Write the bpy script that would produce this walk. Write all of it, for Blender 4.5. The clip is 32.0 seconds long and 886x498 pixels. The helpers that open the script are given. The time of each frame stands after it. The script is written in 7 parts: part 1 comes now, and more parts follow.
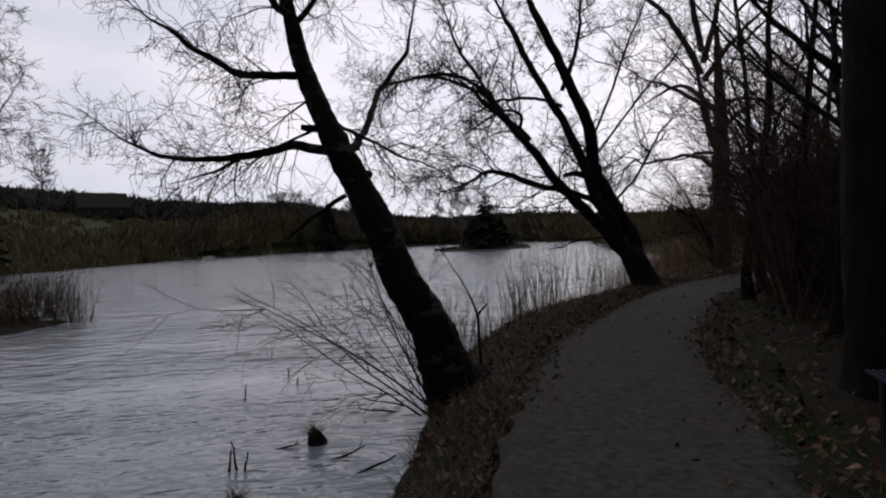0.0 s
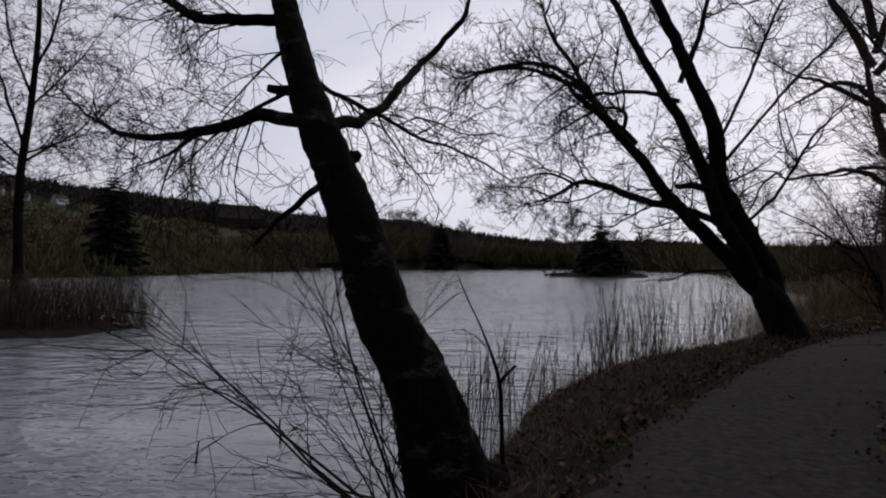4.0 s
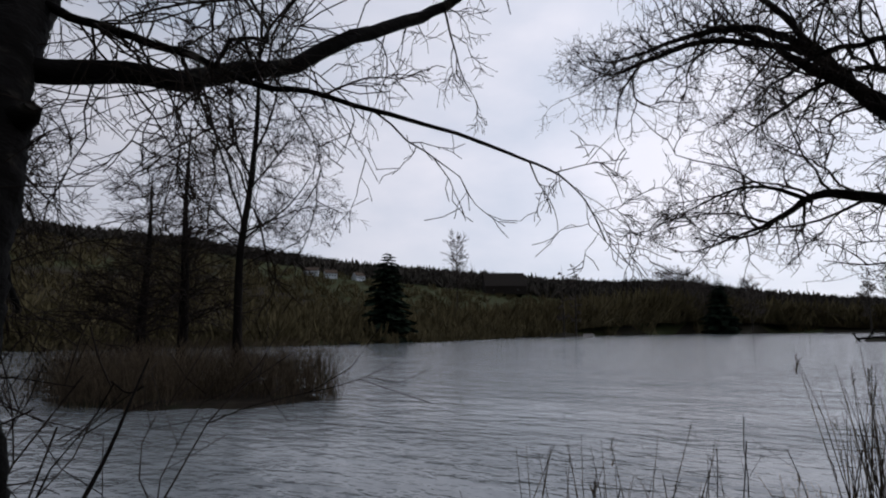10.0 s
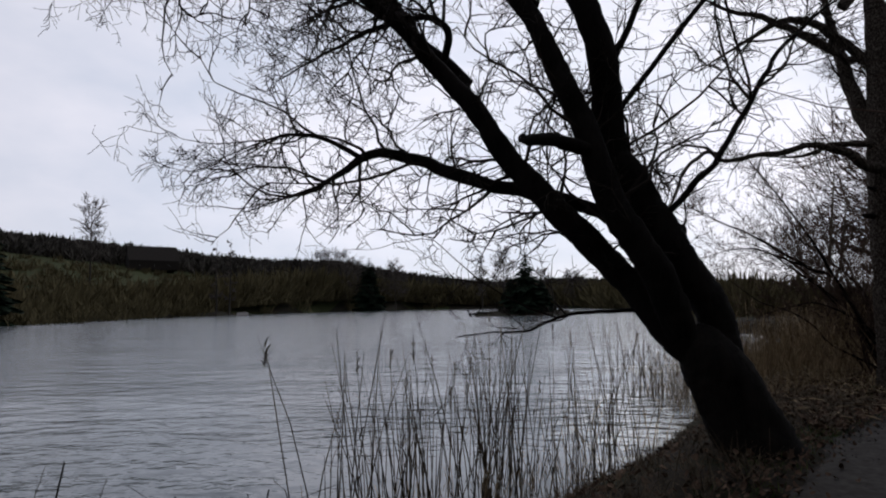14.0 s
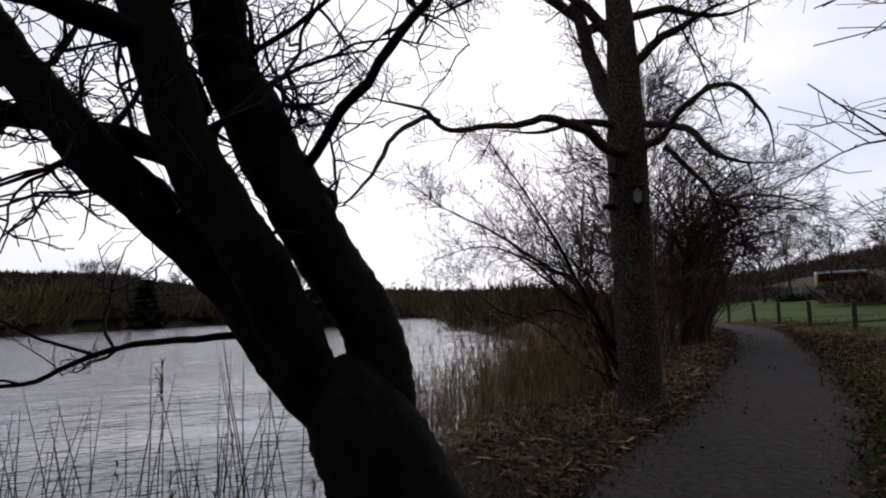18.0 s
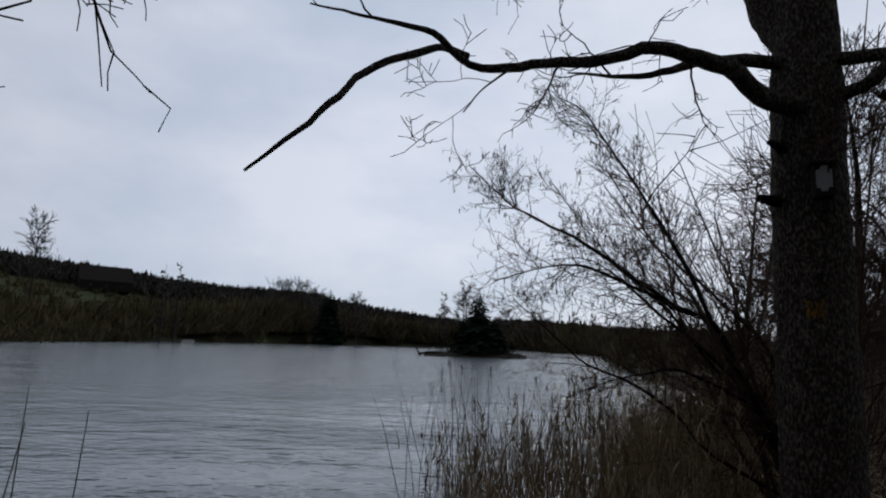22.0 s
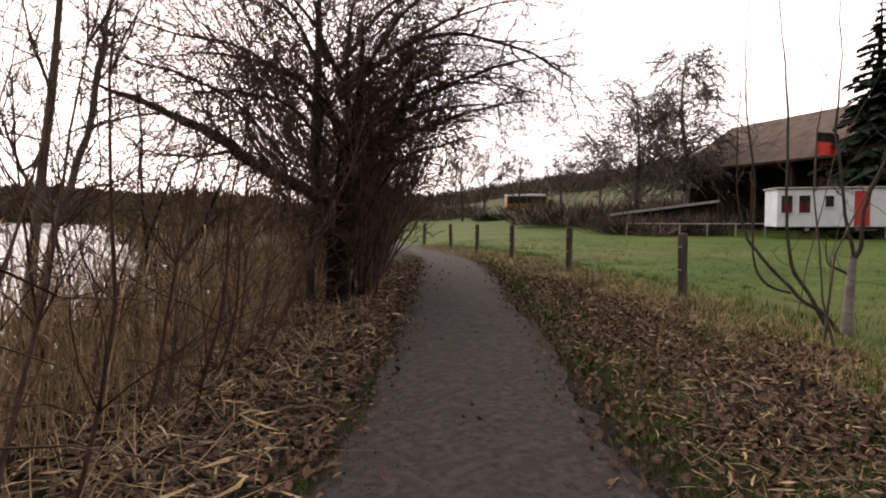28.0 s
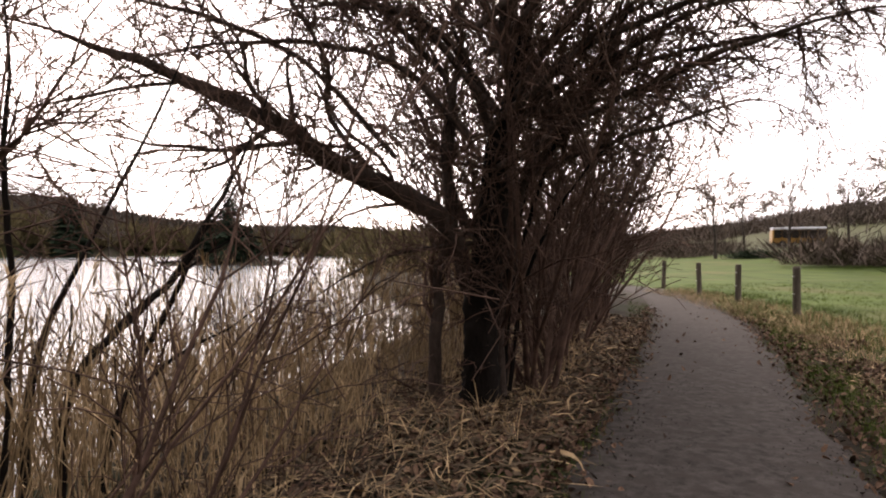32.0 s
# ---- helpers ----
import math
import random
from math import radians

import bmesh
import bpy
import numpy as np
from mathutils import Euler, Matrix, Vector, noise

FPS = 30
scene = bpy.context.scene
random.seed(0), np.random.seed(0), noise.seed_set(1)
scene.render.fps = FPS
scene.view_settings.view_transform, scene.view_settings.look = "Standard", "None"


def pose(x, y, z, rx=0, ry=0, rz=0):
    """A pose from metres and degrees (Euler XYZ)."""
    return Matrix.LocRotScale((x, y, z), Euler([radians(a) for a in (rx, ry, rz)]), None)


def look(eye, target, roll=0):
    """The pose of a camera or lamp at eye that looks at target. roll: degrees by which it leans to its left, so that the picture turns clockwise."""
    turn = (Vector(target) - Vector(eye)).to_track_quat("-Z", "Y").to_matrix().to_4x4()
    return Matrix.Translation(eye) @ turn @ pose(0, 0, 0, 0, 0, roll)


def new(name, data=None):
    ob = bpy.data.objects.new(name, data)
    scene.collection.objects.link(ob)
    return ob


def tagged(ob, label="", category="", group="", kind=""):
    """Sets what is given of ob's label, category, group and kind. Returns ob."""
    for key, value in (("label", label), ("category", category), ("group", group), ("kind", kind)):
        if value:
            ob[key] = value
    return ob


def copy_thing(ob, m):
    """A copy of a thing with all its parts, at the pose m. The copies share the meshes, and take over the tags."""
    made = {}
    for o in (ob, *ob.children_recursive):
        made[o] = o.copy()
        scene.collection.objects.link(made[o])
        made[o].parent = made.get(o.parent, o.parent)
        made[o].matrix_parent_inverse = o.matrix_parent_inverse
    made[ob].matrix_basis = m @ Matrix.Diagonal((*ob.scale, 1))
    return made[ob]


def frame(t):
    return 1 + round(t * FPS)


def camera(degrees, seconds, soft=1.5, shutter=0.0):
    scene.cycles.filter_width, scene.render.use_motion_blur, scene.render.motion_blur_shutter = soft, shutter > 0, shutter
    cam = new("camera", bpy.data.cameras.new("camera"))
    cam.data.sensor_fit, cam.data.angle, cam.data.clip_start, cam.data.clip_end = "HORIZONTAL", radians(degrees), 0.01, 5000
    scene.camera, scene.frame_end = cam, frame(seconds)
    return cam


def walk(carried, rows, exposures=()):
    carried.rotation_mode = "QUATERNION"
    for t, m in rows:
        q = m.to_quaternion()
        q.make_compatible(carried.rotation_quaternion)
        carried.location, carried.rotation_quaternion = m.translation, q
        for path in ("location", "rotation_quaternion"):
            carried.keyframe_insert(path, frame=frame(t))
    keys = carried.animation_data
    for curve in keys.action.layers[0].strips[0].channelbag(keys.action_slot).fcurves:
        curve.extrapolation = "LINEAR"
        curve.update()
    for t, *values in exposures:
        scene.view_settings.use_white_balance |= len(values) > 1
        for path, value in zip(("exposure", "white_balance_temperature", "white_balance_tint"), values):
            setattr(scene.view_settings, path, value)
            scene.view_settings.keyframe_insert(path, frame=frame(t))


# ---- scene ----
cam = camera(72.7, 32.0, soft=2.0)
PATH = [
    (0, -0.023, 1.163, 1.669, 89.34, 2.70, 0.17),
    (0.5, 0.109, 1.544, 1.669, 91.13, 1.83, -4.68),
    (1, 0.195, 1.922, 1.708, 91.06, 0.60, -7.72),
    (1.5, 0.392, 2.192, 1.732, 94.46, 3.59, 0.87),
    (2, 0.426, 2.491, 1.741, 92.57, 1.10, 7.62),
    (2.5, 0.566, 2.943, 1.698, 94.39, 3.24, 2.16),
    (3, 0.730, 3.338, 1.666, 91.72, 2.90, 7.41),
    (3.5, 0.767, 3.729, 1.638, 91.27, -0.14, 9.86),
    (5.5, 1.200, 5.203, 1.625, 94.07, 1.73, 14.88),
    (6, 1.248, 5.568, 1.642, 92.89, 1.40, 15.72),
    (6.5, 1.297, 5.970, 1.649, 92.67, 3.65, 11.97),
    (7, 1.446, 6.339, 1.637, 93.76, 3.80, 13.07),
    (7.5, 1.478, 6.702, 1.609, 92.38, 2.50, 15.82),
    (8, 1.545, 7.093, 1.643, 94.32, 2.54, 9.33),
    (8.5, 1.756, 7.466, 1.679, 95.52, 1.45, 11.54),
    (9, 1.793, 7.854, 1.672, 95.80, 0.30, 16.20),
    (9.5, 1.827, 8.099, 1.677, 98.91, -0.20, 26.43),
    (10, 1.966, 8.426, 1.684, 97.81, 0.39, 36.06),
    (10.5, 1.961, 8.818, 1.687, 95.05, -0.80, 35.57),
    (11, 2.069, 9.046, 1.675, 97.14, 0.75, 36.39),
    (11.5, 2.222, 9.379, 1.704, 99.72, -1.93, 33.07),
    (12, 2.253, 9.787, 1.703, 96.72, -1.29, 25.28),
    (12.5, 2.400, 10.162, 1.699, 97.27, -0.30, 20.05),
    (13, 2.640, 10.523, 1.750, 96.75, 1.39, 14.21),
    (13.5, 2.747, 10.843, 1.693, 95.05, 1.40, 8.23),
    (15.5, 3.472, 11.920, 1.621, 97.92, 1.44, 1.09),
    (16, 3.741, 12.144, 1.614, 97.16, 3.08, -2.82),
    (16.5, 3.979, 12.662, 1.631, 96.68, 3.85, -9.42),
    (17, 4.238, 13.045, 1.605, 97.33, 2.84, -8.55),
    (17.5, 4.535, 13.515, 1.652, 96.27, 3.48, -10.63),
    (18, 4.714, 13.997, 1.671, 95.98, 2.47, -13.95),
    (18.5, 4.931, 14.339, 1.680, 98.17, 1.62, -11.10),
    (19, 5.171, 14.788, 1.714, 95.74, 0.70, -11.67),
    (19.5, 5.404, 15.145, 1.747, 96.50, 1.01, -11.08),
    (20, 5.711, 15.409, 1.755, 98.57, 0.69, -4.59),
    (20.5, 5.959, 15.689, 1.781, 97.85, -0.55, -3.54),
    (21, 6.155, 16.097, 1.802, 97.12, -0.20, -4.51),
    (21.5, 6.398, 16.383, 1.797, 98.68, -1.08, 0.58),
    (22, 6.588, 16.669, 1.792, 99.01, -1.88, 1.79),
    (22.5, 6.745, 17.065, 1.802, 99.34, -1.79, -0.48),
    (23, 7.074, 17.345, 1.778, 99.54, -2.37, -0.66),
    (23.5, 7.434, 17.720, 1.754, 95.97, -2.25, -8.04),
    (24, 7.915, 18.213, 1.782, 94.4, -1.1, -25.2),
    (24.5, 8.370, 18.572, 1.772, 92.4, -0.45, -33.75),
    (25, 8.737, 18.950, 1.770, 91.45, -0.72, -40.92),
    (25.5, 9.052, 19.336, 1.780, 90.05, 2.15, -44.34),
    (27.5, 10.628, 20.723, 1.778, 86.92, 4.48, -41.00),
    (28, 11.085, 21.152, 1.778, 86.87, 0.29, -40.20),
    (28.5, 11.453, 21.521, 1.778, 88.40, 3.74, -38.42),
    (29, 11.941, 21.926, 1.778, 86.65, 3.06, -37.31),
    (29.5, 12.341, 22.419, 1.778, 87.19, 3.45, -38.87),
    (30, 12.721, 22.749, 1.778, 89.83, 3.71, -33.59),
    (30.5, 13.074, 23.230, 1.778, 90.53, 3.25, -32.51),
    (31, 13.391, 23.710, 1.778, 89.19, 3.99, -32.15),
    (31.5, 13.797, 24.112, 1.778, 89.68, 3.72, -23.71),
    (32, 14.095, 24.530, 1.778, 90.34, -0.01, -17.73),
]
walk(cam, [(t, pose(x, y, z, rx, ry, rz)) for t, x, y, z, rx, ry, rz in PATH],
     [(0.0, 0.0, 6700, 14), (1.3, 0.0, 6700, 14), (2.0, -0.12, 6600, 14), (3.0, -0.2, 6550, 14), (7.0, -0.1, 6550, 13), (10.0, 0.0, 6400, 11), (13.5, 0.0, 6400, 11), (15.5, 0.0, 6500, 14), (18.0, 0.3, 6650, 14), (20.0, -0.05, 6450, 11), (22.0, -0.35, 6100, 7), (23.3, -0.35, 6100, 7), (24.0, 1.3, 6700, 12),
      (24.6, 2.75, 7900, 19), (25.5, 2.7, 8200, 21), (27.5, 1.8, 8200, 21), (28.3, 1.85, 8200, 21), (30.0, 2.2, 8200, 21), (32.0, 2.3, 8200, 21)])

# ---- world and sun: an overcast late-winter sky ----
world = bpy.data.worlds.new("overcast_sky")
scene.world = world
world.use_nodes = True
wn, wl = world.node_tree.nodes, world.node_tree.links
wn.clear()
w_out, w_bg, w_sky = wn.new("ShaderNodeOutputWorld"), wn.new("ShaderNodeBackground"), wn.new("ShaderNodeTexSky")
w_sky.sky_type, w_sky.sun_disc = "NISHITA", False
w_sky.sun_elevation, w_sky.sun_rotation = radians(28), radians(20)
w_tc, w_map = wn.new("ShaderNodeTexCoord"), wn.new("ShaderNodeMapping")
w_map.inputs["Scale"].default_value = (1.0, 1.0, 2.2)
w_noise, w_ramp, w_mix = wn.new("ShaderNodeTexNoise"), wn.new("ShaderNodeValToRGB"), wn.new("ShaderNodeMix")
w_noise.inputs["Scale"].default_value, w_noise.inputs["Detail"].default_value, w_noise.inputs["Roughness"].default_value = 1.9, 6.0, 0.55
w_ramp.color_ramp.elements[0].position, w_ramp.color_ramp.elements[0].color = 0.33, (5.6, 6.2, 7.4, 1)
w_ramp.color_ramp.elements[1].position, w_ramp.color_ramp.elements[1].color = 0.66, (8.6, 8.5, 9.3, 1)
w_mix.data_type = "RGBA"
w_mix.inputs[0].default_value = 0.93
wl.new(w_tc.outputs["Generated"], w_map.inputs[0])
wl.new(w_map.outputs[0], w_noise.inputs["Vector"])
wl.new(w_noise.outputs["Fac"], w_ramp.inputs[0])
wl.new(w_sky.outputs[0], w_mix.inputs["A"])
wl.new(w_ramp.outputs[0], w_mix.inputs["B"])
w_dot, w_fall, w_tint = wn.new("ShaderNodeVectorMath"), wn.new("ShaderNodeMapRange"), wn.new("ShaderNodeVectorMath")
w_dot.operation, w_tint.operation, w_fall.interpolation_type = "DOT_PRODUCT", "SCALE", "LINEAR"
w_dot.inputs[1].default_value = (math.cos(radians(14)) * math.sin(radians(14)), math.cos(radians(14)) * math.cos(radians(14)), math.sin(radians(14)))
w_fall.inputs[1].default_value, w_fall.inputs[2].default_value = -1.0, 1.0
w_fall.inputs[3].default_value, w_fall.inputs[4].default_value = 0.17, 1.15
wl.new(w_tc.outputs["Generated"], w_dot.inputs[0])
wl.new(w_dot.outputs["Value"], w_fall.inputs[0])
wl.new(w_mix.outputs["Result"], w_tint.inputs[0])
wl.new(w_fall.outputs[0], w_tint.inputs["Scale"])
wl.new(w_tint.outputs[0], w_bg.inputs[0])
w_bg.inputs[1].default_value = 0.10
wl.new(w_bg.outputs[0], w_out.inputs[0])
sun = new("sun", bpy.data.lights.new("sun", "SUN"))
sun.data.energy, sun.data.angle, sun.data.color = 0.5, radians(25), (1.0, 0.97, 0.93)
sun.matrix_world = look((0, 0, 60), (0 - 60 * math.sin(radians(20)), -60 * math.cos(radians(20)), 60 - 60 * math.tan(radians(28))))


# ---- materials ----
def rgb(c):
    return (*c, 1.0)


def material(name, dark, light, scale=8.0, rough=0.85, bump=0.3, stretch=(1, 1, 1), fine=60.0, metal=0.0, spread=0.5, third=None, coord="Object", island=0.0, distance=0.02, blot_at=0.5, mid=0.5):
    """A two-scale noise surface from dark to light, with bump; third: a colour for larger blotches; island: how far loose pieces differ."""
    m = bpy.data.materials.new(name)
    m.use_nodes = True
    n, l = m.node_tree.nodes, m.node_tree.links
    bsdf = n["Principled BSDF"]
    bsdf.inputs["Roughness"].default_value, bsdf.inputs["Metallic"].default_value = rough, metal
    bsdf.inputs["Specular IOR Level"].default_value = 0.5 if rough < 0.75 else 0.08
    tc, mp = n.new("ShaderNodeTexCoord"), n.new("ShaderNodeMapping")
    mp.inputs["Scale"].default_value = stretch
    l.new(tc.outputs[coord], mp.inputs[0])
    big, small = n.new("ShaderNodeTexNoise"), n.new("ShaderNodeTexNoise")
    for tex, s, d in ((big, scale, 5.0), (small, fine, 3.0)):
        tex.inputs["Scale"].default_value, tex.inputs["Detail"].default_value = s, d
        l.new(mp.outputs[0], tex.inputs["Vector"])
    mixf = n.new("ShaderNodeMath")
    mixf.operation = "MULTIPLY_ADD"
    l.new(small.outputs["Fac"], mixf.inputs[0])
    mixf.inputs[1].default_value = 0.45
    half = n.new("ShaderNodeMath")
    half.operation = "MULTIPLY_ADD"
    l.new(big.outputs["Fac"], half.inputs[0])
    half.inputs[1].default_value, half.inputs[2].default_value = 1.0, -0.22
    l.new(half.outputs[0], mixf.inputs[2])
    ramp = n.new("ShaderNodeValToRGB")
    ramp.color_ramp.elements[0].position, ramp.color_ramp.elements[1].position = mid - spread / 2, mid + spread / 2
    ramp.color_ramp.elements[0].color, ramp.color_ramp.elements[1].color = rgb(dark), rgb(light)
    l.new(mixf.outputs[0], ramp.inputs[0])
    colour = ramp.outputs[0]
    if third:
        blot, br, mx = n.new("ShaderNodeTexNoise"), n.new("ShaderNodeValToRGB"), n.new("ShaderNodeMix")
        blot.inputs["Scale"].default_value, blot.inputs["Detail"].default_value = scale * 0.37, 6.0
        l.new(mp.outputs[0], blot.inputs["Vector"])
        br.color_ramp.elements[0].position, br.color_ramp.elements[1].position = blot_at, blot_at + 0.12
        l.new(blot.outputs["Fac"], br.inputs[0])
        mx.data_type = "RGBA"
        l.new(br.outputs[0], mx.inputs[0])
        l.new(colour, mx.inputs["A"])
        mx.inputs["B"].default_value = rgb(third)
        colour = mx.outputs["Result"]
    if island:
        geo, hsv, mr = n.new("ShaderNodeNewGeometry"), n.new("ShaderNodeHueSaturation"), n.new("ShaderNodeMapRange")
        l.new(geo.outputs["Random Per Island"], mr.inputs[0])
        mr.inputs[3].default_value, mr.inputs[4].default_value = 1.0 - island, 1.0 + island
        l.new(mr.outputs[0], hsv.inputs["Value"])
        l.new(colour, hsv.inputs["Color"])
        colour = hsv.outputs[0]
    l.new(colour, bsdf.inputs["Base Color"])
    if bump:
        b = n.new("ShaderNodeBump")
        b.inputs["Strength"].default_value, b.inputs["Distance"].default_value = bump, distance
        l.new(mixf.outputs[0], b.inputs["Height"])
        l.new(b.outputs[0], bsdf.inputs["Normal"])
    return m


# dark and birch bark: backlit blackness is put into the colour, below real albedo
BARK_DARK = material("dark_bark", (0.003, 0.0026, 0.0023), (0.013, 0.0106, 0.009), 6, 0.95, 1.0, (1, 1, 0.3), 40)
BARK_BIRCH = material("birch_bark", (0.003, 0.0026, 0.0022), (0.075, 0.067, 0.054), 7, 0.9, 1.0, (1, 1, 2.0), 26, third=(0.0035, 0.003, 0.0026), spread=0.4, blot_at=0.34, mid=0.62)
BARK_ASH = material("lichened_grey_bark", (0.022, 0.0155, 0.0118), (0.165, 0.143, 0.12), 52, 0.95, 1.0, (1, 1, 0.5), 170, third=(0.03, 0.0225, 0.0175), spread=0.34, mid=0.61, blot_at=0.57)
BARK_THORN = material("hawthorn_bark", (0.018, 0.013, 0.011), (0.06, 0.047, 0.04), 9, 0.95, 0.6, (1, 1, 0.4), 50)
BUSH_YARD = material("bare_yard_bushes", (0.036, 0.029, 0.023), (0.092, 0.074, 0.06), 0.6, 0.95, 0, fine=4, island=0.5)
BARK_FAR = material("far_grey_bark", (0.022, 0.019, 0.016), (0.062, 0.055, 0.048), 5, 0.9, 0.3)
BARK_PALE = material("pale_grey_bark", (0.09, 0.08, 0.07), (0.27, 0.25, 0.22), 4, 0.9, 0.3, (1, 1, 2))
BARK_SAPLING = material("smooth_sapling_bark", (0.045, 0.037, 0.029), (0.13, 0.11, 0.088), 7, 0.85, 0.3, (1, 1, 0.5))
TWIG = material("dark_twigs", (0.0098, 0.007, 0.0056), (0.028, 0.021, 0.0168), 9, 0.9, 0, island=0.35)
TWIG_RED = material("reddish_twigs", (0.029, 0.019, 0.0148), (0.094, 0.06, 0.047), 7, 0.9, 0, island=0.4)
TWIG_FAR = material("grey_brown_twigs", (0.045, 0.038, 0.033), (0.11, 0.093, 0.082), 3, 0.9, 0, island=0.4)
REED = material("dry_reed_straw", (0.11, 0.075, 0.041), (0.35, 0.26, 0.155), 6, 0.8, 0, island=0.45)
REED_DARK = material("weathered_reed", (0.03, 0.0225, 0.0155), (0.105, 0.08, 0.052), 6, 0.85, 0, island=0.45)
GRASS = material("winter_grass", (0.022, 0.041, 0.0065), (0.066, 0.094, 0.019), 4, 0.85, 0, island=0.4)
LEAF = material("dead_leaves", (0.022, 0.0125, 0.008), (0.125, 0.08, 0.055), 7, 0.85, 0.2, island=0.6)
SOIL = material("bank_soil", (0.0066, 0.00495, 0.0033), (0.02475, 0.01925, 0.0132), 1.6, 0.97, 0.8, fine=22, third=(0.0121, 0.0154, 0.0055), coord="Object")
MEADOW = material("meadow_turf", (0.02, 0.041, 0.006), (0.05, 0.083, 0.013), 0.45, 0.95, 0.6, fine=11, third=(0.058, 0.066, 0.02), blot_at=0.55)
GRAVEL = material("dark_path_gravel", (0.0155, 0.0136, 0.0122), (0.052, 0.0475, 0.044), 13, 0.95, 0.5, fine=75, third=(0.03, 0.026, 0.0235), distance=0.005, blot_at=0.52, spread=0.5)
STONE = material("path_pebbles", (0.018, 0.0162, 0.015), (0.066, 0.06, 0.057), 5, 0.9, 0.2, island=0.5)
NEEDLES = material("spruce_needles", (0.004, 0.008, 0.005), (0.02, 0.034, 0.02), 3, 0.9, 0, island=0.5)
BUSH_FAR = material("far_brown_scrub", (0.05, 0.042, 0.021), (0.11, 0.092, 0.048), 0.12, 0.95, 0, fine=1.2, island=0.3)
WOOD_OLD = material("weathered_post_wood", (0.0325, 0.0273, 0.0221), (0.1105, 0.0975, 0.08125), 5, 0.9, 0.6, (1, 1, 0.15), 50)
WOOD_BARN = material("stained_barn_boards", (0.03, 0.018, 0.012), (0.084, 0.051, 0.033), 2, 0.85, 0.4, (4, 4, 0.2), 20)
TILE = material("weathered_roof_tiles", (0.048, 0.036, 0.029), (0.105, 0.08, 0.064), 1.2, 0.85, 0.4, fine=9)
WHITE = material("white_painted_boards", (0.42, 0.475, 0.52), (0.55, 0.6, 0.64), 2, 0.6, 0.1)
RED = material("red_paint", (0.28, 0.014, 0.0105), (0.42, 0.0245, 0.0175), 3, 0.5, 0.1)
YELLOW = material("yellow_coach_paint", (0.2, 0.1, 0.008), (0.28, 0.15, 0.012), 2, 0.4, 0.05)
MAROON = material("maroon_curtain_cloth", (0.07, 0.012, 0.012), (0.12, 0.02, 0.02), 6, 0.9, 0.1)
PINK = material("pink_plastic", (0.6, 0.2, 0.25), (0.75, 0.3, 0.35), 3, 0.5, 0.05)
FABRIC_RED = material("red_sign_paint", (0.44, 0.024, 0.016), (0.56, 0.04, 0.024), 3, 0.5, 0.05)
DARK = material("dark_interior", (0.012, 0.01, 0.009), (0.03, 0.026, 0.022), 3, 0.95, 0.1)
METAL = material("grey_rail_metal", (0.2, 0.2, 0.2), (0.35, 0.35, 0.35), 8, 0.45, 0.1, metal=0.7)
SLATE_METAL = material("dark_blue_grey_metal", (0.012, 0.0145, 0.022), (0.022, 0.026, 0.038), 8, 0.9, 0.1)
ZINC = material("pale_sheet_roof", (0.16, 0.15, 0.145), (0.28, 0.27, 0.26), 2, 0.8, 0.15)
GREEN_SHEET = material("faded_green_sheet", (0.06, 0.1, 0.045), (0.13, 0.19, 0.09), 2, 0.8, 0.2)
OCHRE = material("ochre_waymark_paint", (0.08, 0.04, 0.0096), (0.24, 0.128, 0.02), 25, 0.8, 0.3)
MOSS = material("bark_moss", (0.02, 0.03, 0.008), (0.07, 0.09, 0.025), 20, 0.95, 0.6)
FIELD = material("far_green_fields", (0.025, 0.032, 0.011), (0.046, 0.052, 0.02), 0.012, 0.95, 0, fine=0.2, third=(0.026, 0.02, 0.013))
FOREST = material("far_forest", (0.024, 0.023, 0.02), (0.068, 0.06, 0.05), 0.05, 0.95, 0, fine=0.4, island=0.5)


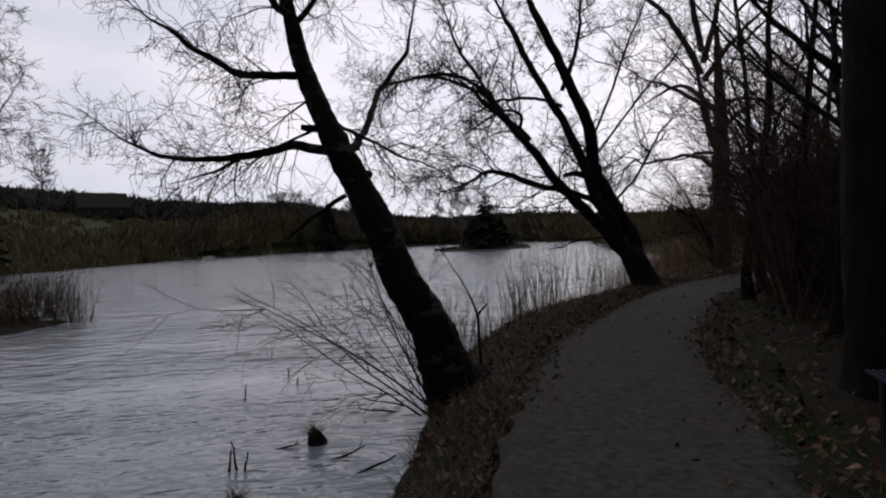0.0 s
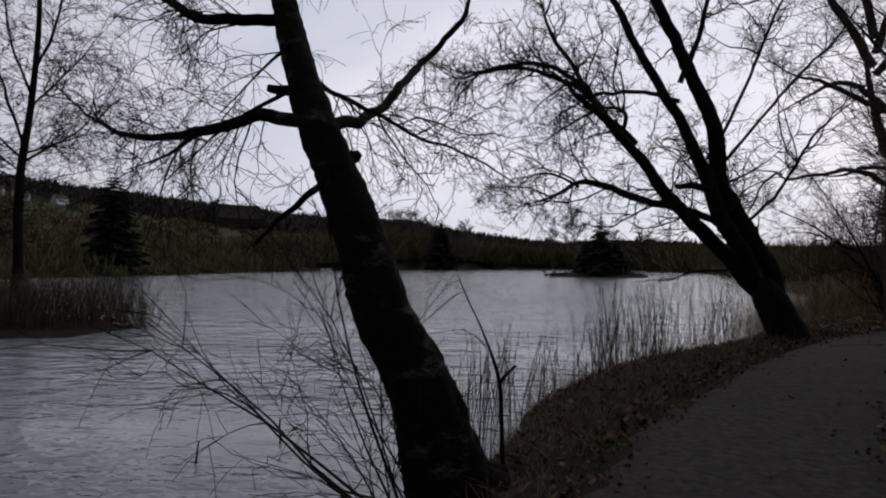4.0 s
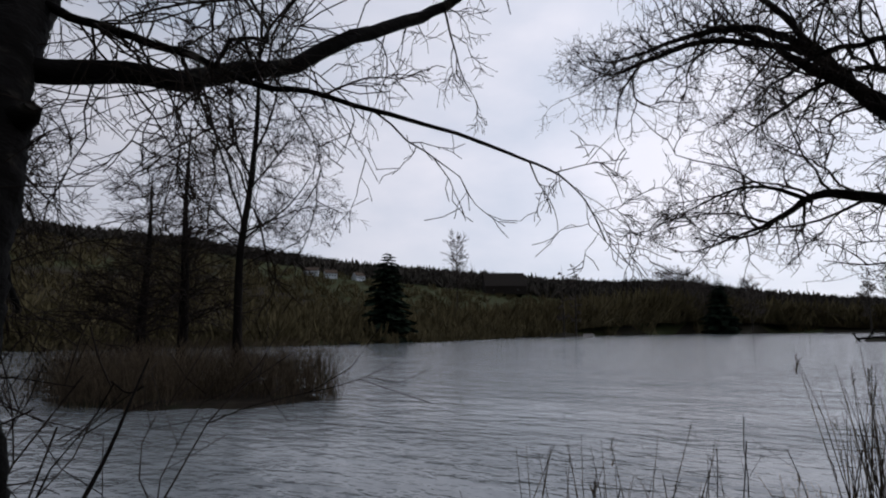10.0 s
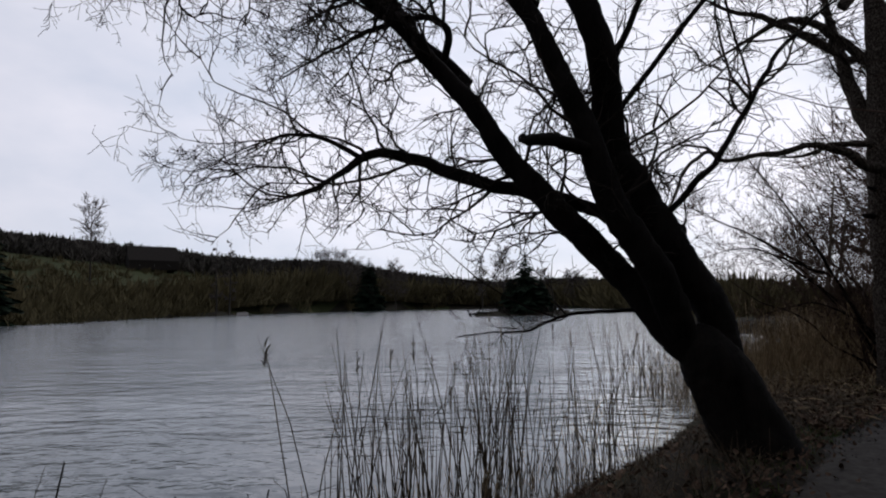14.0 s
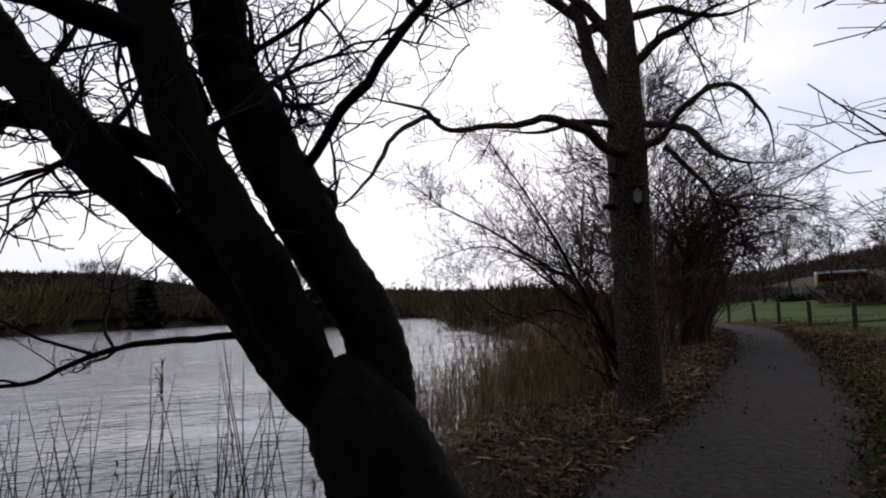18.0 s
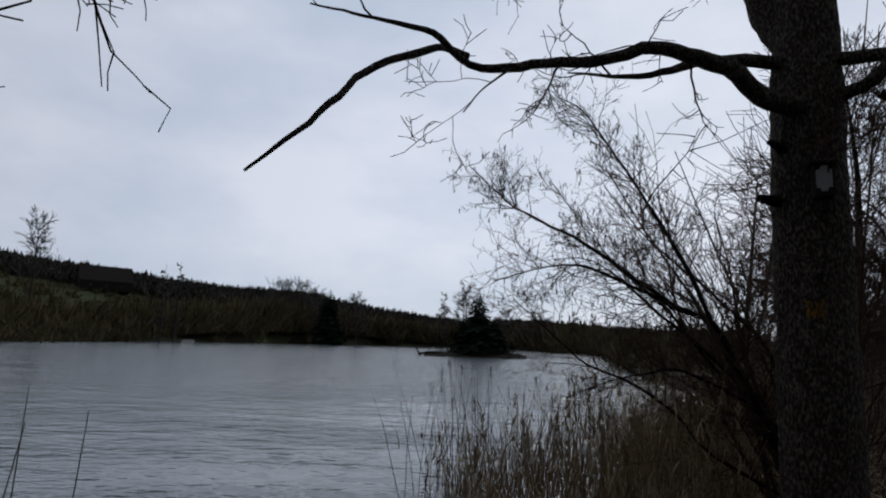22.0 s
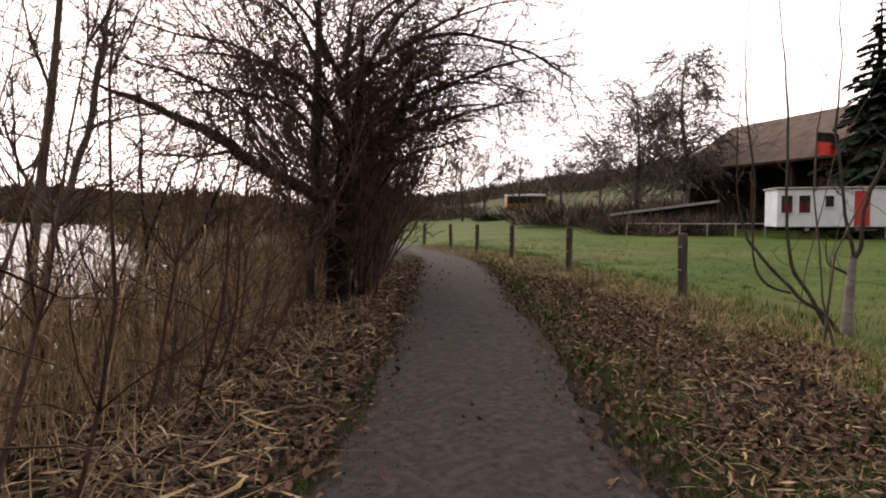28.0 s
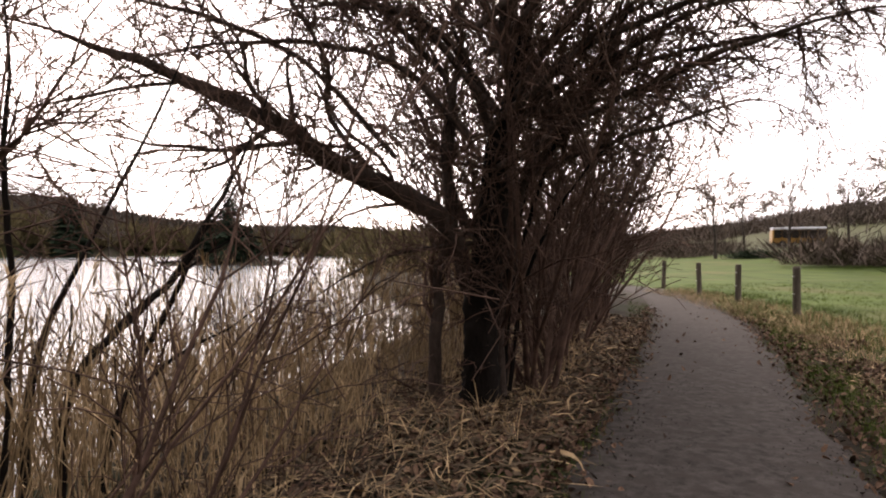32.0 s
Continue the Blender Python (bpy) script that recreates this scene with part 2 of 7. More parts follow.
def water_material():
    m = bpy.data.materials.new("lake_water")
    m.use_nodes = True
    n, l = m.node_tree.nodes, m.node_tree.links
    b = n["Principled BSDF"]
    b.inputs["Base Color"].default_value = (0.175, 0.196, 0.207, 1)
    b.inputs["Roughness"].default_value, b.inputs["IOR"].default_value = 0.09, 1.33
    tc = n.new("ShaderNodeTexCoord")
    heights = []
    for scale, stretch, turn, detail in ((0.9, (0.7, 1.4, 1), 14, 3.0), (2.8, (0.75, 1.3, 1), -20, 3.0), (9.0, (0.8, 1.25, 1), 28, 2.0)):
        mp, tex = n.new("ShaderNodeMapping"), n.new("ShaderNodeTexNoise")
        mp.inputs["Scale"].default_value, mp.inputs["Rotation"].default_value = stretch, (0, 0, radians(turn))
        tex.inputs["Scale"].default_value, tex.inputs["Detail"].default_value = scale, detail
        l.new(tc.outputs["Object"], mp.inputs[0])
        l.new(mp.outputs[0], tex.inputs["Vector"])
        heights.append(tex.outputs["Fac"])
    gust_map, gust, force = n.new("ShaderNodeMapping"), n.new("ShaderNodeTexNoise"), n.new("ShaderNodeMapRange")
    gust_map.inputs["Scale"].default_value, gust_map.inputs["Rotation"].default_value = (0.35, 1.3, 1), (0, 0, radians(6))
    gust.inputs["Scale"].default_value, gust.inputs["Detail"].default_value = 0.22, 4.0
    force.inputs[1].default_value, force.inputs[2].default_value = 0.34, 0.66
    force.inputs[3].default_value, force.inputs[4].default_value = 0.25, 1.0
    l.new(tc.outputs["Object"], gust_map.inputs[0])
    l.new(gust_map.outputs[0], gust.inputs["Vector"])
    l.new(gust.outputs["Fac"], force.inputs[0])
    last = None
    for h, dist in zip(heights, (0.17, 0.08, 0.022)):
        bp = n.new("ShaderNodeBump")
        bp.inputs["Distance"].default_value = dist
        l.new(force.outputs[0], bp.inputs["Strength"])
        l.new(h, bp.inputs["Height"])
        if last:
            l.new(last, bp.inputs["Normal"])
        last = bp.outputs[0]
    l.new(last, b.inputs["Normal"])
    return m


WATER = water_material()


# ---- mesh helpers ----
def link(name, verts, faces, mat, parent=None, label="", smooth=True):
    me = bpy.data.meshes.new(name)
    me.from_pydata([tuple(v) for v in verts] if not isinstance(verts, np.ndarray) else verts.tolist(), [], faces if isinstance(faces, list) else faces.tolist())
    me.update()
    if smooth:
        me.shade_smooth()
    ob = new(name, me)
    if mat:
        me.materials.append(mat)
    if parent:
        ob.parent = parent
    if label:
        ob["label"] = label
    return ob


def part(name, bm, mat, parent, label="", smooth=False):
    me = bpy.data.meshes.new(name)
    bm.to_mesh(me)
    bm.free()
    if smooth:
        me.shade_smooth()
    ob = new(name, me)
    me.materials.append(mat)
    if parent:
        ob.parent = parent
    if label:
        ob["label"] = label
    return ob


def empty(name, at=(0, 0, 0), turn=0.0):
    ob = new(name)
    ob.empty_display_size = 0.2
    ob.matrix_world = pose(*at, 0, 0, turn)
    return ob


def box_bm(sx, sy, sz, at=(0, 0, 0), bevel=0.0, m=None):
    bm = bmesh.new()
    bmesh.ops.create_cube(bm, size=1.0, matrix=Matrix.Translation(at) @ (m or Matrix()) @ Matrix.Diagonal((sx, sy, sz, 1)))
    if bevel:
        bmesh.ops.bevel(bm, geom=bm.edges[:], offset=bevel, segments=1, affect="EDGES")
    return bm


class Tubes:
    """Collects tapering tubes and turns them into one mesh."""

    def __init__(self):
        self.groups = {}

    def add(self, pts, radii, sides=3):
        self.groups.setdefault((len(pts), sides), []).append((pts, radii))

    def arrays(self):
        verts, quads, base = [], [], 0
        for (n, s), items in self.groups.items():
            p = np.array([i[0] for i in items], float)
            r = np.array([i[1] for i in items], float)
            tan = np.gradient(p, axis=1)
            tan /= np.linalg.norm(tan, axis=2, keepdims=True) + 1e-9
            ref = np.where(np.abs(tan[:, :1, 2:3]) > 0.8, np.array([[[1.0, 0.13, 0.0]]]), np.array([[[0.07, 0.1, 1.0]]]))
            u = np.cross(tan, np.broadcast_to(ref, tan.shape))
            u /= np.linalg.norm(u, axis=2, keepdims=True) + 1e-9
            v = np.cross(tan, u)
            a = np.arange(s) * (2 * math.pi / s)
            ring = p[:, :, None] + r[:, :, None, None] * (np.cos(a)[None, None, :, None] * u[:, :, None] + np.sin(a)[None, None, :, None] * v[:, :, None])
            k = len(items)
            verts.append(ring.reshape(-1, 3))
            idx = np.arange(k * n * s).reshape(k, n, s) + base
            nxt = np.roll(idx, -1, axis=2)
            quads.append(np.stack([idx[:, :-1], nxt[:, :-1], nxt[:, 1:], idx[:, 1:]], axis=-1).reshape(-1, 4))
            base += k * n * s
        return np.concatenate(verts), np.concatenate(quads)

    def mesh(self, name, mat, parent=None, label=""):
        v, q = self.arrays()
        me = bpy.data.meshes.new(name)
        me.vertices.add(len(v))
        me.vertices.foreach_set("co", v.ravel())
        me.loops.add(q.size)
        me.loops.foreach_set("vertex_index", q.ravel().astype(np.int32))
        me.polygons.add(len(q))
        me.polygons.foreach_set("loop_start", np.arange(0, q.size, 4, dtype=np.int32))
        me.update(calc_edges=True)
        me.shade_smooth()
        ob = new(name, me)
        me.materials.append(mat)
        if parent:
            ob.parent = parent
        if label:
            ob["label"] = label
        return ob


def spline(ctrl, steps=5):
    """A smooth run through control points (x, y, z, r)."""
    c = np.array(ctrl, float)
    c = np.vstack([2 * c[0] - c[1], c, 2 * c[-1] - c[-2]])
    out = []
    for i in range(1, len(c) - 2):
        p0, p1, p2, p3 = c[i - 1:i + 3]
        for k in range(steps):
            t = k / steps
            out.append(0.5 * (2 * p1 + (p2 - p0) * t + (2 * p0 - 5 * p1 + 4 * p2 - p3) * t * t + (3 * p1 - p0 - 3 * p2 + p3) * t ** 3))
    out.append(c[-2])
    out = np.array(out)
    out[:, 3] = np.maximum(out[:, 3], 0.003)
    return out


def trunk_mesh(name, ctrl, mat, parent, sides=14, rough=0.06, steps=5, seed=1, label="", wiggle=0.0, bark=0.0):
    """A trunk or limb: a round run with an uneven surface, closed at both ends."""
    s = spline(ctrl, steps)
    if wiggle:
        for i, p in enumerate(s):
            k = min(i / 4, 1.0, (len(s) - 1 - i) / 3) * wiggle * min(0.032, 0.4 * p[3] + 0.01) * min(1.0, 0.07 / p[3])
            q = Vector(p[:3]) * 2.3 + Vector((seed * 3.7, 0, 0))
            s[i, :3] += k * 1.8 * np.array(noise.noise_vector(q) + noise.noise_vector(q * 2.6) * 0.45)
    tb = Tubes()
    tb.add(s[:, :3], s[:, 3], sides)
    v, q = tb.arrays()
    axis = np.repeat(s[:, :3], sides, axis=0)
    out = []
    for p, a in zip(v, axis):
        d = p - a
        k = 1 + rough * (noise.noise(Vector((p[0] * 5 + seed, p[1] * 5, p[2] * 2.2))) + 0.6 * noise.noise(Vector((p[0] * 16, p[1] * 16 + seed, p[2] * 7))) + bark * noise.noise(Vector((p[0] * 38, p[1] * 38, p[2] * 24 + seed))))
        out.append(a + d * k)
    faces = q.tolist()
    n = len(s)
    faces.append(list(range(sides)))
    faces.append(list(range((n - 1) * sides, n * sides))[::-1])
    return link(name, np.array(out), faces, mat, parent, label)


def rand_dir(rng, d, angle):
    """A unit vector at that angle (radians) from d."""
    d = np.asarray(d, float)
    a = rng.normal(size=3)
    a -= d * a.dot(d)
    a /= np.linalg.norm(a) + 1e-9
    return d * math.cos(angle) + a * math.sin(angle)


def grow(tb, rng, start, d, length, r, level, sag=0.0, lift=0.0, wander=0.22, fork=5, spread=(0.5, 1.0), shrink=(0.35, 0.6), sides=3, rmin=0.0022):
    """A twig with its side twigs: sag pulls its end down, lift turns it up."""
    n = 8 if level > 1 else 6 if level == 1 else 3
    pts, p, step = [np.array(start, float)], np.array(start, float), length / (n - 1)
    d = np.array(d, float)
    dirs = [d]
    for i in range(n - 1):
        d = d + rng.normal(size=3) * wander * (4 / (n - 1)) ** 0.5
        d[2] += (lift - sag * (i + 1) / n)
        d /= np.linalg.norm(d) + 1e-9
        p = p + d * step
        pts.append(p)
        dirs.append(d)
    radii = [max(rmin, r * (1 - 0.75 * i / (n - 1))) for i in range(n)]
    tb.add(pts, radii, sides if level > 0 else 3)
    if level <= 0:
        return
    for _ in range(fork):
        f = rng.uniform(0.15, 0.98)
        i = min(n - 2, int(f * (n - 1)))
        k = f * (n - 1) - i
        q = pts[i] * (1 - k) + pts[i + 1] * k
        grow(tb, rng, q, rand_dir(rng, dirs[i], rng.uniform(*spread)), length * rng.uniform(*shrink), r * 0.56, level - 1, sag, lift, wander, fork, spread, shrink, 3, rmin)


def thinned(limbs, k):
    """The same limbs, slimmer by the factor k."""
    return [([(*p[:3], p[3] * k) for p in limb], dens) for limb, dens in limbs]


def clothe(tb, rng, ctrl, count, length, r, level, start=0.25, **kw):
    """Side branches all along a limb."""
    s = spline(ctrl, 4)
    for _ in range(count):
        f = rng.uniform(start, 1.0)
        i = min(len(s) - 2, int(f * (len(s) - 1)))
        d = s[i + 1, :3] - s[i, :3]
        d /= np.linalg.norm(d) + 1e-9
        grow(tb, rng, s[i, :3], rand_dir(rng, d, rng.uniform(0.5, 1.2)), length * rng.uniform(0.5, 1.15) * (1.15 - 0.5 * f), min(r, s[i, 3] * 0.7), level, **kw)


# ---- the plan ----
WATER_Z = -0.6
TRACK = [(-4.0, -9.0), (-2.2, -4.0), (-0.7, -0.6), (0.1, 1.6), (0.75, 3.4), (1.4, 5.6), (1.95, 8.0), (2.75, 10.3), (3.8, 12.2), (5.2, 14.8), (7.1, 17.3), (9.2, 19.45),
         (11.2, 21.2), (14.0, 24.3), (16.0, 26.5), (19.0, 30.0), (22.5, 34.2), (25.0, 37.6), (27.6, 41.6), (29.4, 46.5), (30.0, 54.0)]
NEAR_SHORE = [(-3.2, -12.0), (-1.5, -3.0), (-0.75, 3.5), (-0.6, 6.5), (-0.42, 8.2), (-0.25, 9.6), (0.15, 11.4), (0.3, 13.2), (0.9, 14.5), (2.1, 16.2), (3.3, 17.7), (4.6, 19.4),
              (6.1, 22.3), (7.4, 24.8), (9.5, 27.2), (12.3, 30.6), (15.0, 34.5), (18.0, 40.0), (20.5, 48.0), (21.0, 62.0), (26.0, 90.0), (42.0, 150.0), (62.0, 260.0), (64.0, 380.0)]
FAR_SHORE = [(30.0, 460.0), (-40.0, 450.0), (-88.0, 380.0), (-104.0, 270.0), (-97.0, 180.0), (-84.0, 120.0), (-79.0, 92.0), (-88.0, 60.0), (-98.0, 30.0), (-86.0, -6.0), (-45.0, -26.0), (-12.0, -22.0)]
ISLAND = (9.5, 146.0)
FENCE = [(16.9, 21.3), (20.85, 26.35), (23.5, 30.85), (25.9, 35.1), (27.6, 38.6), (29.0, 41.8), (30.3, 45.4), (31.2, 49.5)]


def seg_dist(x, y, line, closed=False):
    """Distance of points to a polyline."""
    best = np.full(x.shape, 1e9)
    pts = line + line[:1] if closed else line
    for (ax, ay), (bx, by) in zip(pts[:-1], pts[1:]):
        dx, dy = bx - ax, by - ay
        t = np.clip(((x - ax) * dx + (y - ay) * dy) / (dx * dx + dy * dy), 0, 1)
        best = np.minimum(best, np.hypot(x - ax - t * dx, y - ay - t * dy))
    return best


def inside(x, y, poly):
    odd = np.zeros(x.shape, bool)
    for (ax, ay), (bx, by) in zip(poly, poly[1:] + poly[:1]):
        cross = (ay > y) != (by > y)
        odd ^= cross & (x < (bx - ax) * (y - ay) / (by - ay + 1e-12) + ax)
    return odd


LAKE = NEAR_SHORE + FAR_SHORE


def shore(x, y):
    """Metres inland from the water's edge; negative over the lake."""
    x, y = np.asarray(x, float), np.asarray(y, float)
    d = seg_dist(x, y, LAKE, True)
    d = np.where(inside(x, y, LAKE), -d, d)
    isl = 11.5 * (1 - np.hypot((x - ISLAND[0]) / 11.5, (y - ISLAND[1]) / 6.0))
    tus = 5.0 * (1 - np.hypot((x + 20.0) / 6.5, (y - 21.5) / 4.2))
    return np.maximum(np.maximum(d, np.minimum(isl, 3)), np.minimum(tus, 0.12))


def hill(x, y):
    """Rise of the far land, by bearing from the lake's near end."""
    az, r = np.degrees(np.arctan2(x - 5, y - 12)), np.hypot(x - 5, y - 12)
    top = np.interp(az, [-180, -120, -80, -60, -52, -45, -31, -20, -14, -9, -4, 7, 15, 25, 33, 40, 50, 60, 75, 100, 140, 180],
                    [40, 60, 82, 78, 72, 66, 59, 50, 52, 44, 37, 32, 21, 12, 9, 14, 26, 36, 44, 40, 40, 40])
    begin = np.interp(az, [-180, -60, -20, 0, 20, 28, 45, 60, 90, 180], [60, 110, 240, 420, 300, 70, 58, 55, 60, 60])
    t = np.clip((r - begin) / np.interp(az, [-180, -40, 0, 25, 40, 180], [420, 480, 500, 400, 420, 420]), 0, 1)
    return top * (t * t * (3 - 2 * t) * 0.55 + 0.45 * t)


def ground_z(x, y):
    x, y = np.asarray(x, float), np.asarray(y, float)
    d = shore(x, y)
    level = np.interp(y, [0, 10, 20, 30, 45], [0.14, 0.16, 0.2, 0.26, 0.3])
    t = np.clip(d / 1.7, 0, 1)
    land = WATER_Z - 0.05 + (level - WATER_Z + 0.05) * np.sin(t * math.pi / 2) ** 0.8
    z = np.where(d >= 0, land, WATER_Z - 0.05 + np.maximum(0.35 * d, -1.6))
    p = seg_dist(x, y, TRACK)
    z = z + np.where(d > 0.5, 0.10 * np.clip((p - 1.2) / 1.5, 0, 1) * np.clip((d - 2.5) / 2, 0, 1), 0)
    z = z - np.where(p < 0.95, 0.03, 0)
    return z + np.where(d > 0, hill(x, y), 0)


def gz(x, y):
    return float(ground_z(np.array([x]), np.array([y]))[0])


def spread_axis(lo, hi, step, far, n):
    mid = np.arange(lo, hi, step)
    g = (far / step) ** (1.0 / n)
    out = np.cumsum(step * np.array([1.0 * g ** (i * 0.62) for i in range(1, n)]))
    out = out * (far / out[-1])
    return np.concatenate([lo - out[::-1], mid, hi + out])


# ---- ground, path, water ----
def build_ground():
    xs, ys = spread_axis(-4, 31, 0.25, 1600, 46), spread_axis(-3, 46, 0.25, 1600, 46)
    gx, gy = np.meshgrid(xs, ys)
    z = ground_z(gx, gy)
    bumps = np.array([[noise.noise(Vector((a * 0.9, b * 0.9, 0.3))) * 0.05 + noise.noise(Vector((a * 3.1, b * 3.1, 0.7))) * 0.02 for a in xs] for b in ys])
    off = np.clip((seg_dist(gx, gy, TRACK) - 0.8) / 0.6, 0, 1)
    z = z + bumps * off * np.where(np.hypot(gx - 12, gy - 18) < 80, 1, 0)
    ny, nx = gx.shape
    idx = np.arange(ny * nx).reshape(ny, nx)
    quads = np.stack([idx[:-1, :-1], idx[:-1, 1:], idx[1:, 1:], idx[1:, :-1]], -1).reshape(-1, 4)
    ob = link("ground", np.stack([gx, gy, z], -1).reshape(-1, 3), quads, SOIL)
    ob.data.materials.append(MEADOW)
    ob.data.materials.append(FIELD)
    cx, cy = gx.reshape(-1)[quads].mean(1), gy.reshape(-1)[quads].mean(1)
    fx = np.interp(cy, [p[1] for p in FENCE], [p[0] for p in FENCE])
    jit = np.array([noise.noise(Vector((a * 1.7, b * 1.7, 4.0))) for a, b in zip(cx, cy)])
    meadow = (cx > np.where(cy < 21, 16.9 - (21 - cy) * 0.45, np.where(cy > 49, 31 + (cy - 49) * 0.3, fx)) - 0.9 + jit * 1.2) & (cy > -60)
    far = (shore(cx, cy) > 0.5) & (np.hypot(cx - 12, cy - 20) > 95)
    ob.data.polygons.foreach_set("material_index", np.where(far, 2, np.where(meadow, 1, 0)).astype(np.int32))
    return tagged(ob, "lakeside ground of dark soil, leaf litter and meadow turf", "ground", kind="structure")


build_ground()


def resample(line, step):
    p = np.array(line, float)
    s = spline([(a, b, 0, 1) for a, b in p], 8)[:, :2]
    d = np.concatenate([[0], np.cumsum(np.hypot(*np.diff(s, axis=0).T))])
    t = np.arange(0, d[-1], step)
    return np.stack([np.interp(t, d, s[:, 0]), np.interp(t, d, s[:, 1])], 1)


def build_path():
    c = resample(TRACK, 0.25)
    tan = np.gradient(c, axis=0)
    tan /= np.linalg.norm(tan, axis=1, keepdims=True)
    nrm = np.stack([tan[:, 1], -tan[:, 0]], 1)
    rows, k = [], 13
    for i, (p, n) in enumerate(zip(c, nrm)):
        wl_ = 1.02 + 0.16 * noise.noise(Vector((i * 0.13, 1.5, 0))) + 0.13 * noise.noise(Vector((i * 0.6, 3.5, 0))) + 0.12 * noise.noise(Vector((i * 1.9, 5.5, 0)))
        wr_ = 1.02 + 0.16 * noise.noise(Vector((i * 0.13, 7.5, 0))) + 0.13 * noise.noise(Vector((i * 0.6, 9.5, 0))) + 0.12 * noise.noise(Vector((i * 1.9, 11.5, 0)))
        zc = float(np.interp(p[1], [0, 10, 20, 30, 45], [0.14, 0.16, 0.2, 0.26, 0.3]))
        for j in range(k):
            f = -1 + 2 * j / (k - 1)
            q = p + n * (f * (wr_ if f > 0 else wl_))
            z = zc + 0.02 * (1 - f * f) - (0.05 if abs(f) == 1 else 0.0) + 0.012 * noise.noise(Vector((q[0] * 2.3, q[1] * 2.3, 0)))
            rows.append((q[0], q[1], z))
    idx = np.arange(len(rows)).reshape(-1, k)
    quads = np.stack([idx[:-1, :-1], idx[:-1, 1:], idx[1:, 1:], idx[1:, :-1]], -1).reshape(-1, 4)
    return tagged(link("path", np.array(rows), quads, GRAVEL), "trodden footpath of dark grey gravel", "path", kind="structure")


build_path()
water = link("water", [(-1500, -600, WATER_Z), (1500, -600, WATER_Z), (1500, 1500, WATER_Z), (-1500, 1500, WATER_Z)], [[0, 1, 2, 3]], WATER)
tagged(water, "grey rippled lake water under an overcast sky", "water", kind="structure")


# ---- the leaning birch ----
def tree(name, trunk, limbs, bark, twig, label, seed, twigs, rough=0.06, sides=18, limb_bark=None, group="", boughs=None, catkins=0, wiggle=1.0, clear=0.0):
    """A bare tree: trunk, its limbs, each with a run of control points, and the fine twigs. twigs: (count per metre, length, radius, level, options); limbs that end below clear bear no long boughs."""
    root = empty(name, trunk[0][:3])
    rng = np.random.default_rng(seed)
    parts = [trunk_mesh("trunk", trunk, bark, None, sides + (14 if sides > 15 else 0), rough, 16 if sides > 15 else 6, seed, "", 0.0, 0.7)]
    tb = Tubes()
    per, length, r, level, kw = twigs
    for i, (limb, dens) in enumerate(limbs):
        if dens:
            limb = limb[:-2] + [(*limb[-2][:3], limb[-2][3] * 0.7), (*limb[-1][:3], min(0.006, limb[-1][3]))]
        stout = limb[1][3] > 0.09
        parts.append(trunk_mesh("limb", limb, limb_bark or bark, None, 18 if stout else 8, 0.13 if stout else 0.09, 11 if stout else 6, seed + i, "", wiggle, 0.6 if stout else 0.0))
        a = np.array(limb)
        run = np.linalg.norm(np.diff(a[:, :3], axis=0), axis=1).sum()
        if dens:
            clothe(tb, rng, limb, int(run * per * dens) + 2, length, r, level, **kw)
            if boughs and limb[-1][2] > clear:
                clothe(tb, rng, limb, int(run * boughs[0] * dens) + 1, boughs[1], boughs[2], 3, **kw)
    if tb.groups:
        parts.append(tb.mesh("crown", twig))
    if catkins:
        cb, ends = Tubes(), tb.groups[(3, 3)]
        for i in rng.choice(len(ends), catkins, replace=False):
            e = ends[i][0][-1]
            for _ in range(rng.integers(1, 4)):
                q = e + rng.normal(size=3) * 0.006
                cb.add([q, q + np.array([0, 0, -0.025]), q + np.array([rng.normal() * 0.006, rng.normal() * 0.006, -rng.uniform(0.045, 0.07)])], [0.002, 0.0045, 0.0025], 4)
        parts.append(cb.mesh("catkin_tassel", TWIG_RED))
        parts[-1]["kind"] = "stuff"
    inv = root.matrix_world.inverted()
    for o in parts:
        o.parent = root
        o.matrix_parent_inverse = inv
    tagged(root, label, "tree", group)
    return root


BIRCH_LIMBS = []
BIRCH_LIMBS.append(([(-1.49, 9.34, 2.98, 0.100), (-2.17, 9.60, 3.08, 0.092), (-2.91, 9.84, 3.03, 0.077), (-3.69, 10.19, 3.08, 0.060), (-4.42, 10.47, 3.25, 0.043), (-5.14, 10.68, 3.61, 0.028), (-5.82, 10.90, 4.10, 0.020)], 1.0))
BIRCH_LIMBS.append(([(-2.83, 9.71, 3.01, 0.050), (-3.48, 10.08, 2.84, 0.035), (-4.21, 10.38, 2.75, 0.020)], 0.8))
BIRCH_LIMBS.append(([(-1.96, 9.75, 4.13, 0.090), (-2.42, 9.66, 4.16, 0.083), (-2.83, 9.56, 4.21, 0.073), (-3.22, 9.45, 4.40, 0.060), (-3.55, 9.35, 4.65, 0.047), (-3.83, 9.28, 4.84, 0.033), (-4.14, 9.18, 5.13, 0.020)], 1.1))
BIRCH_LIMBS.append(([(-1.36, 9.39, 2.96, 0.100), (-1.30, 10.09, 3.11, 0.089), (-1.24, 10.94, 3.50, 0.083), (-1.18, 11.77, 4.05, 0.079), (-1.09, 12.66, 4.69, 0.071), (-0.63, 13.14, 5.41, 0.059), (-0.49, 13.46, 6.25, 0.044), (-0.28, 13.69, 7.03, 0.030)], 0.3))
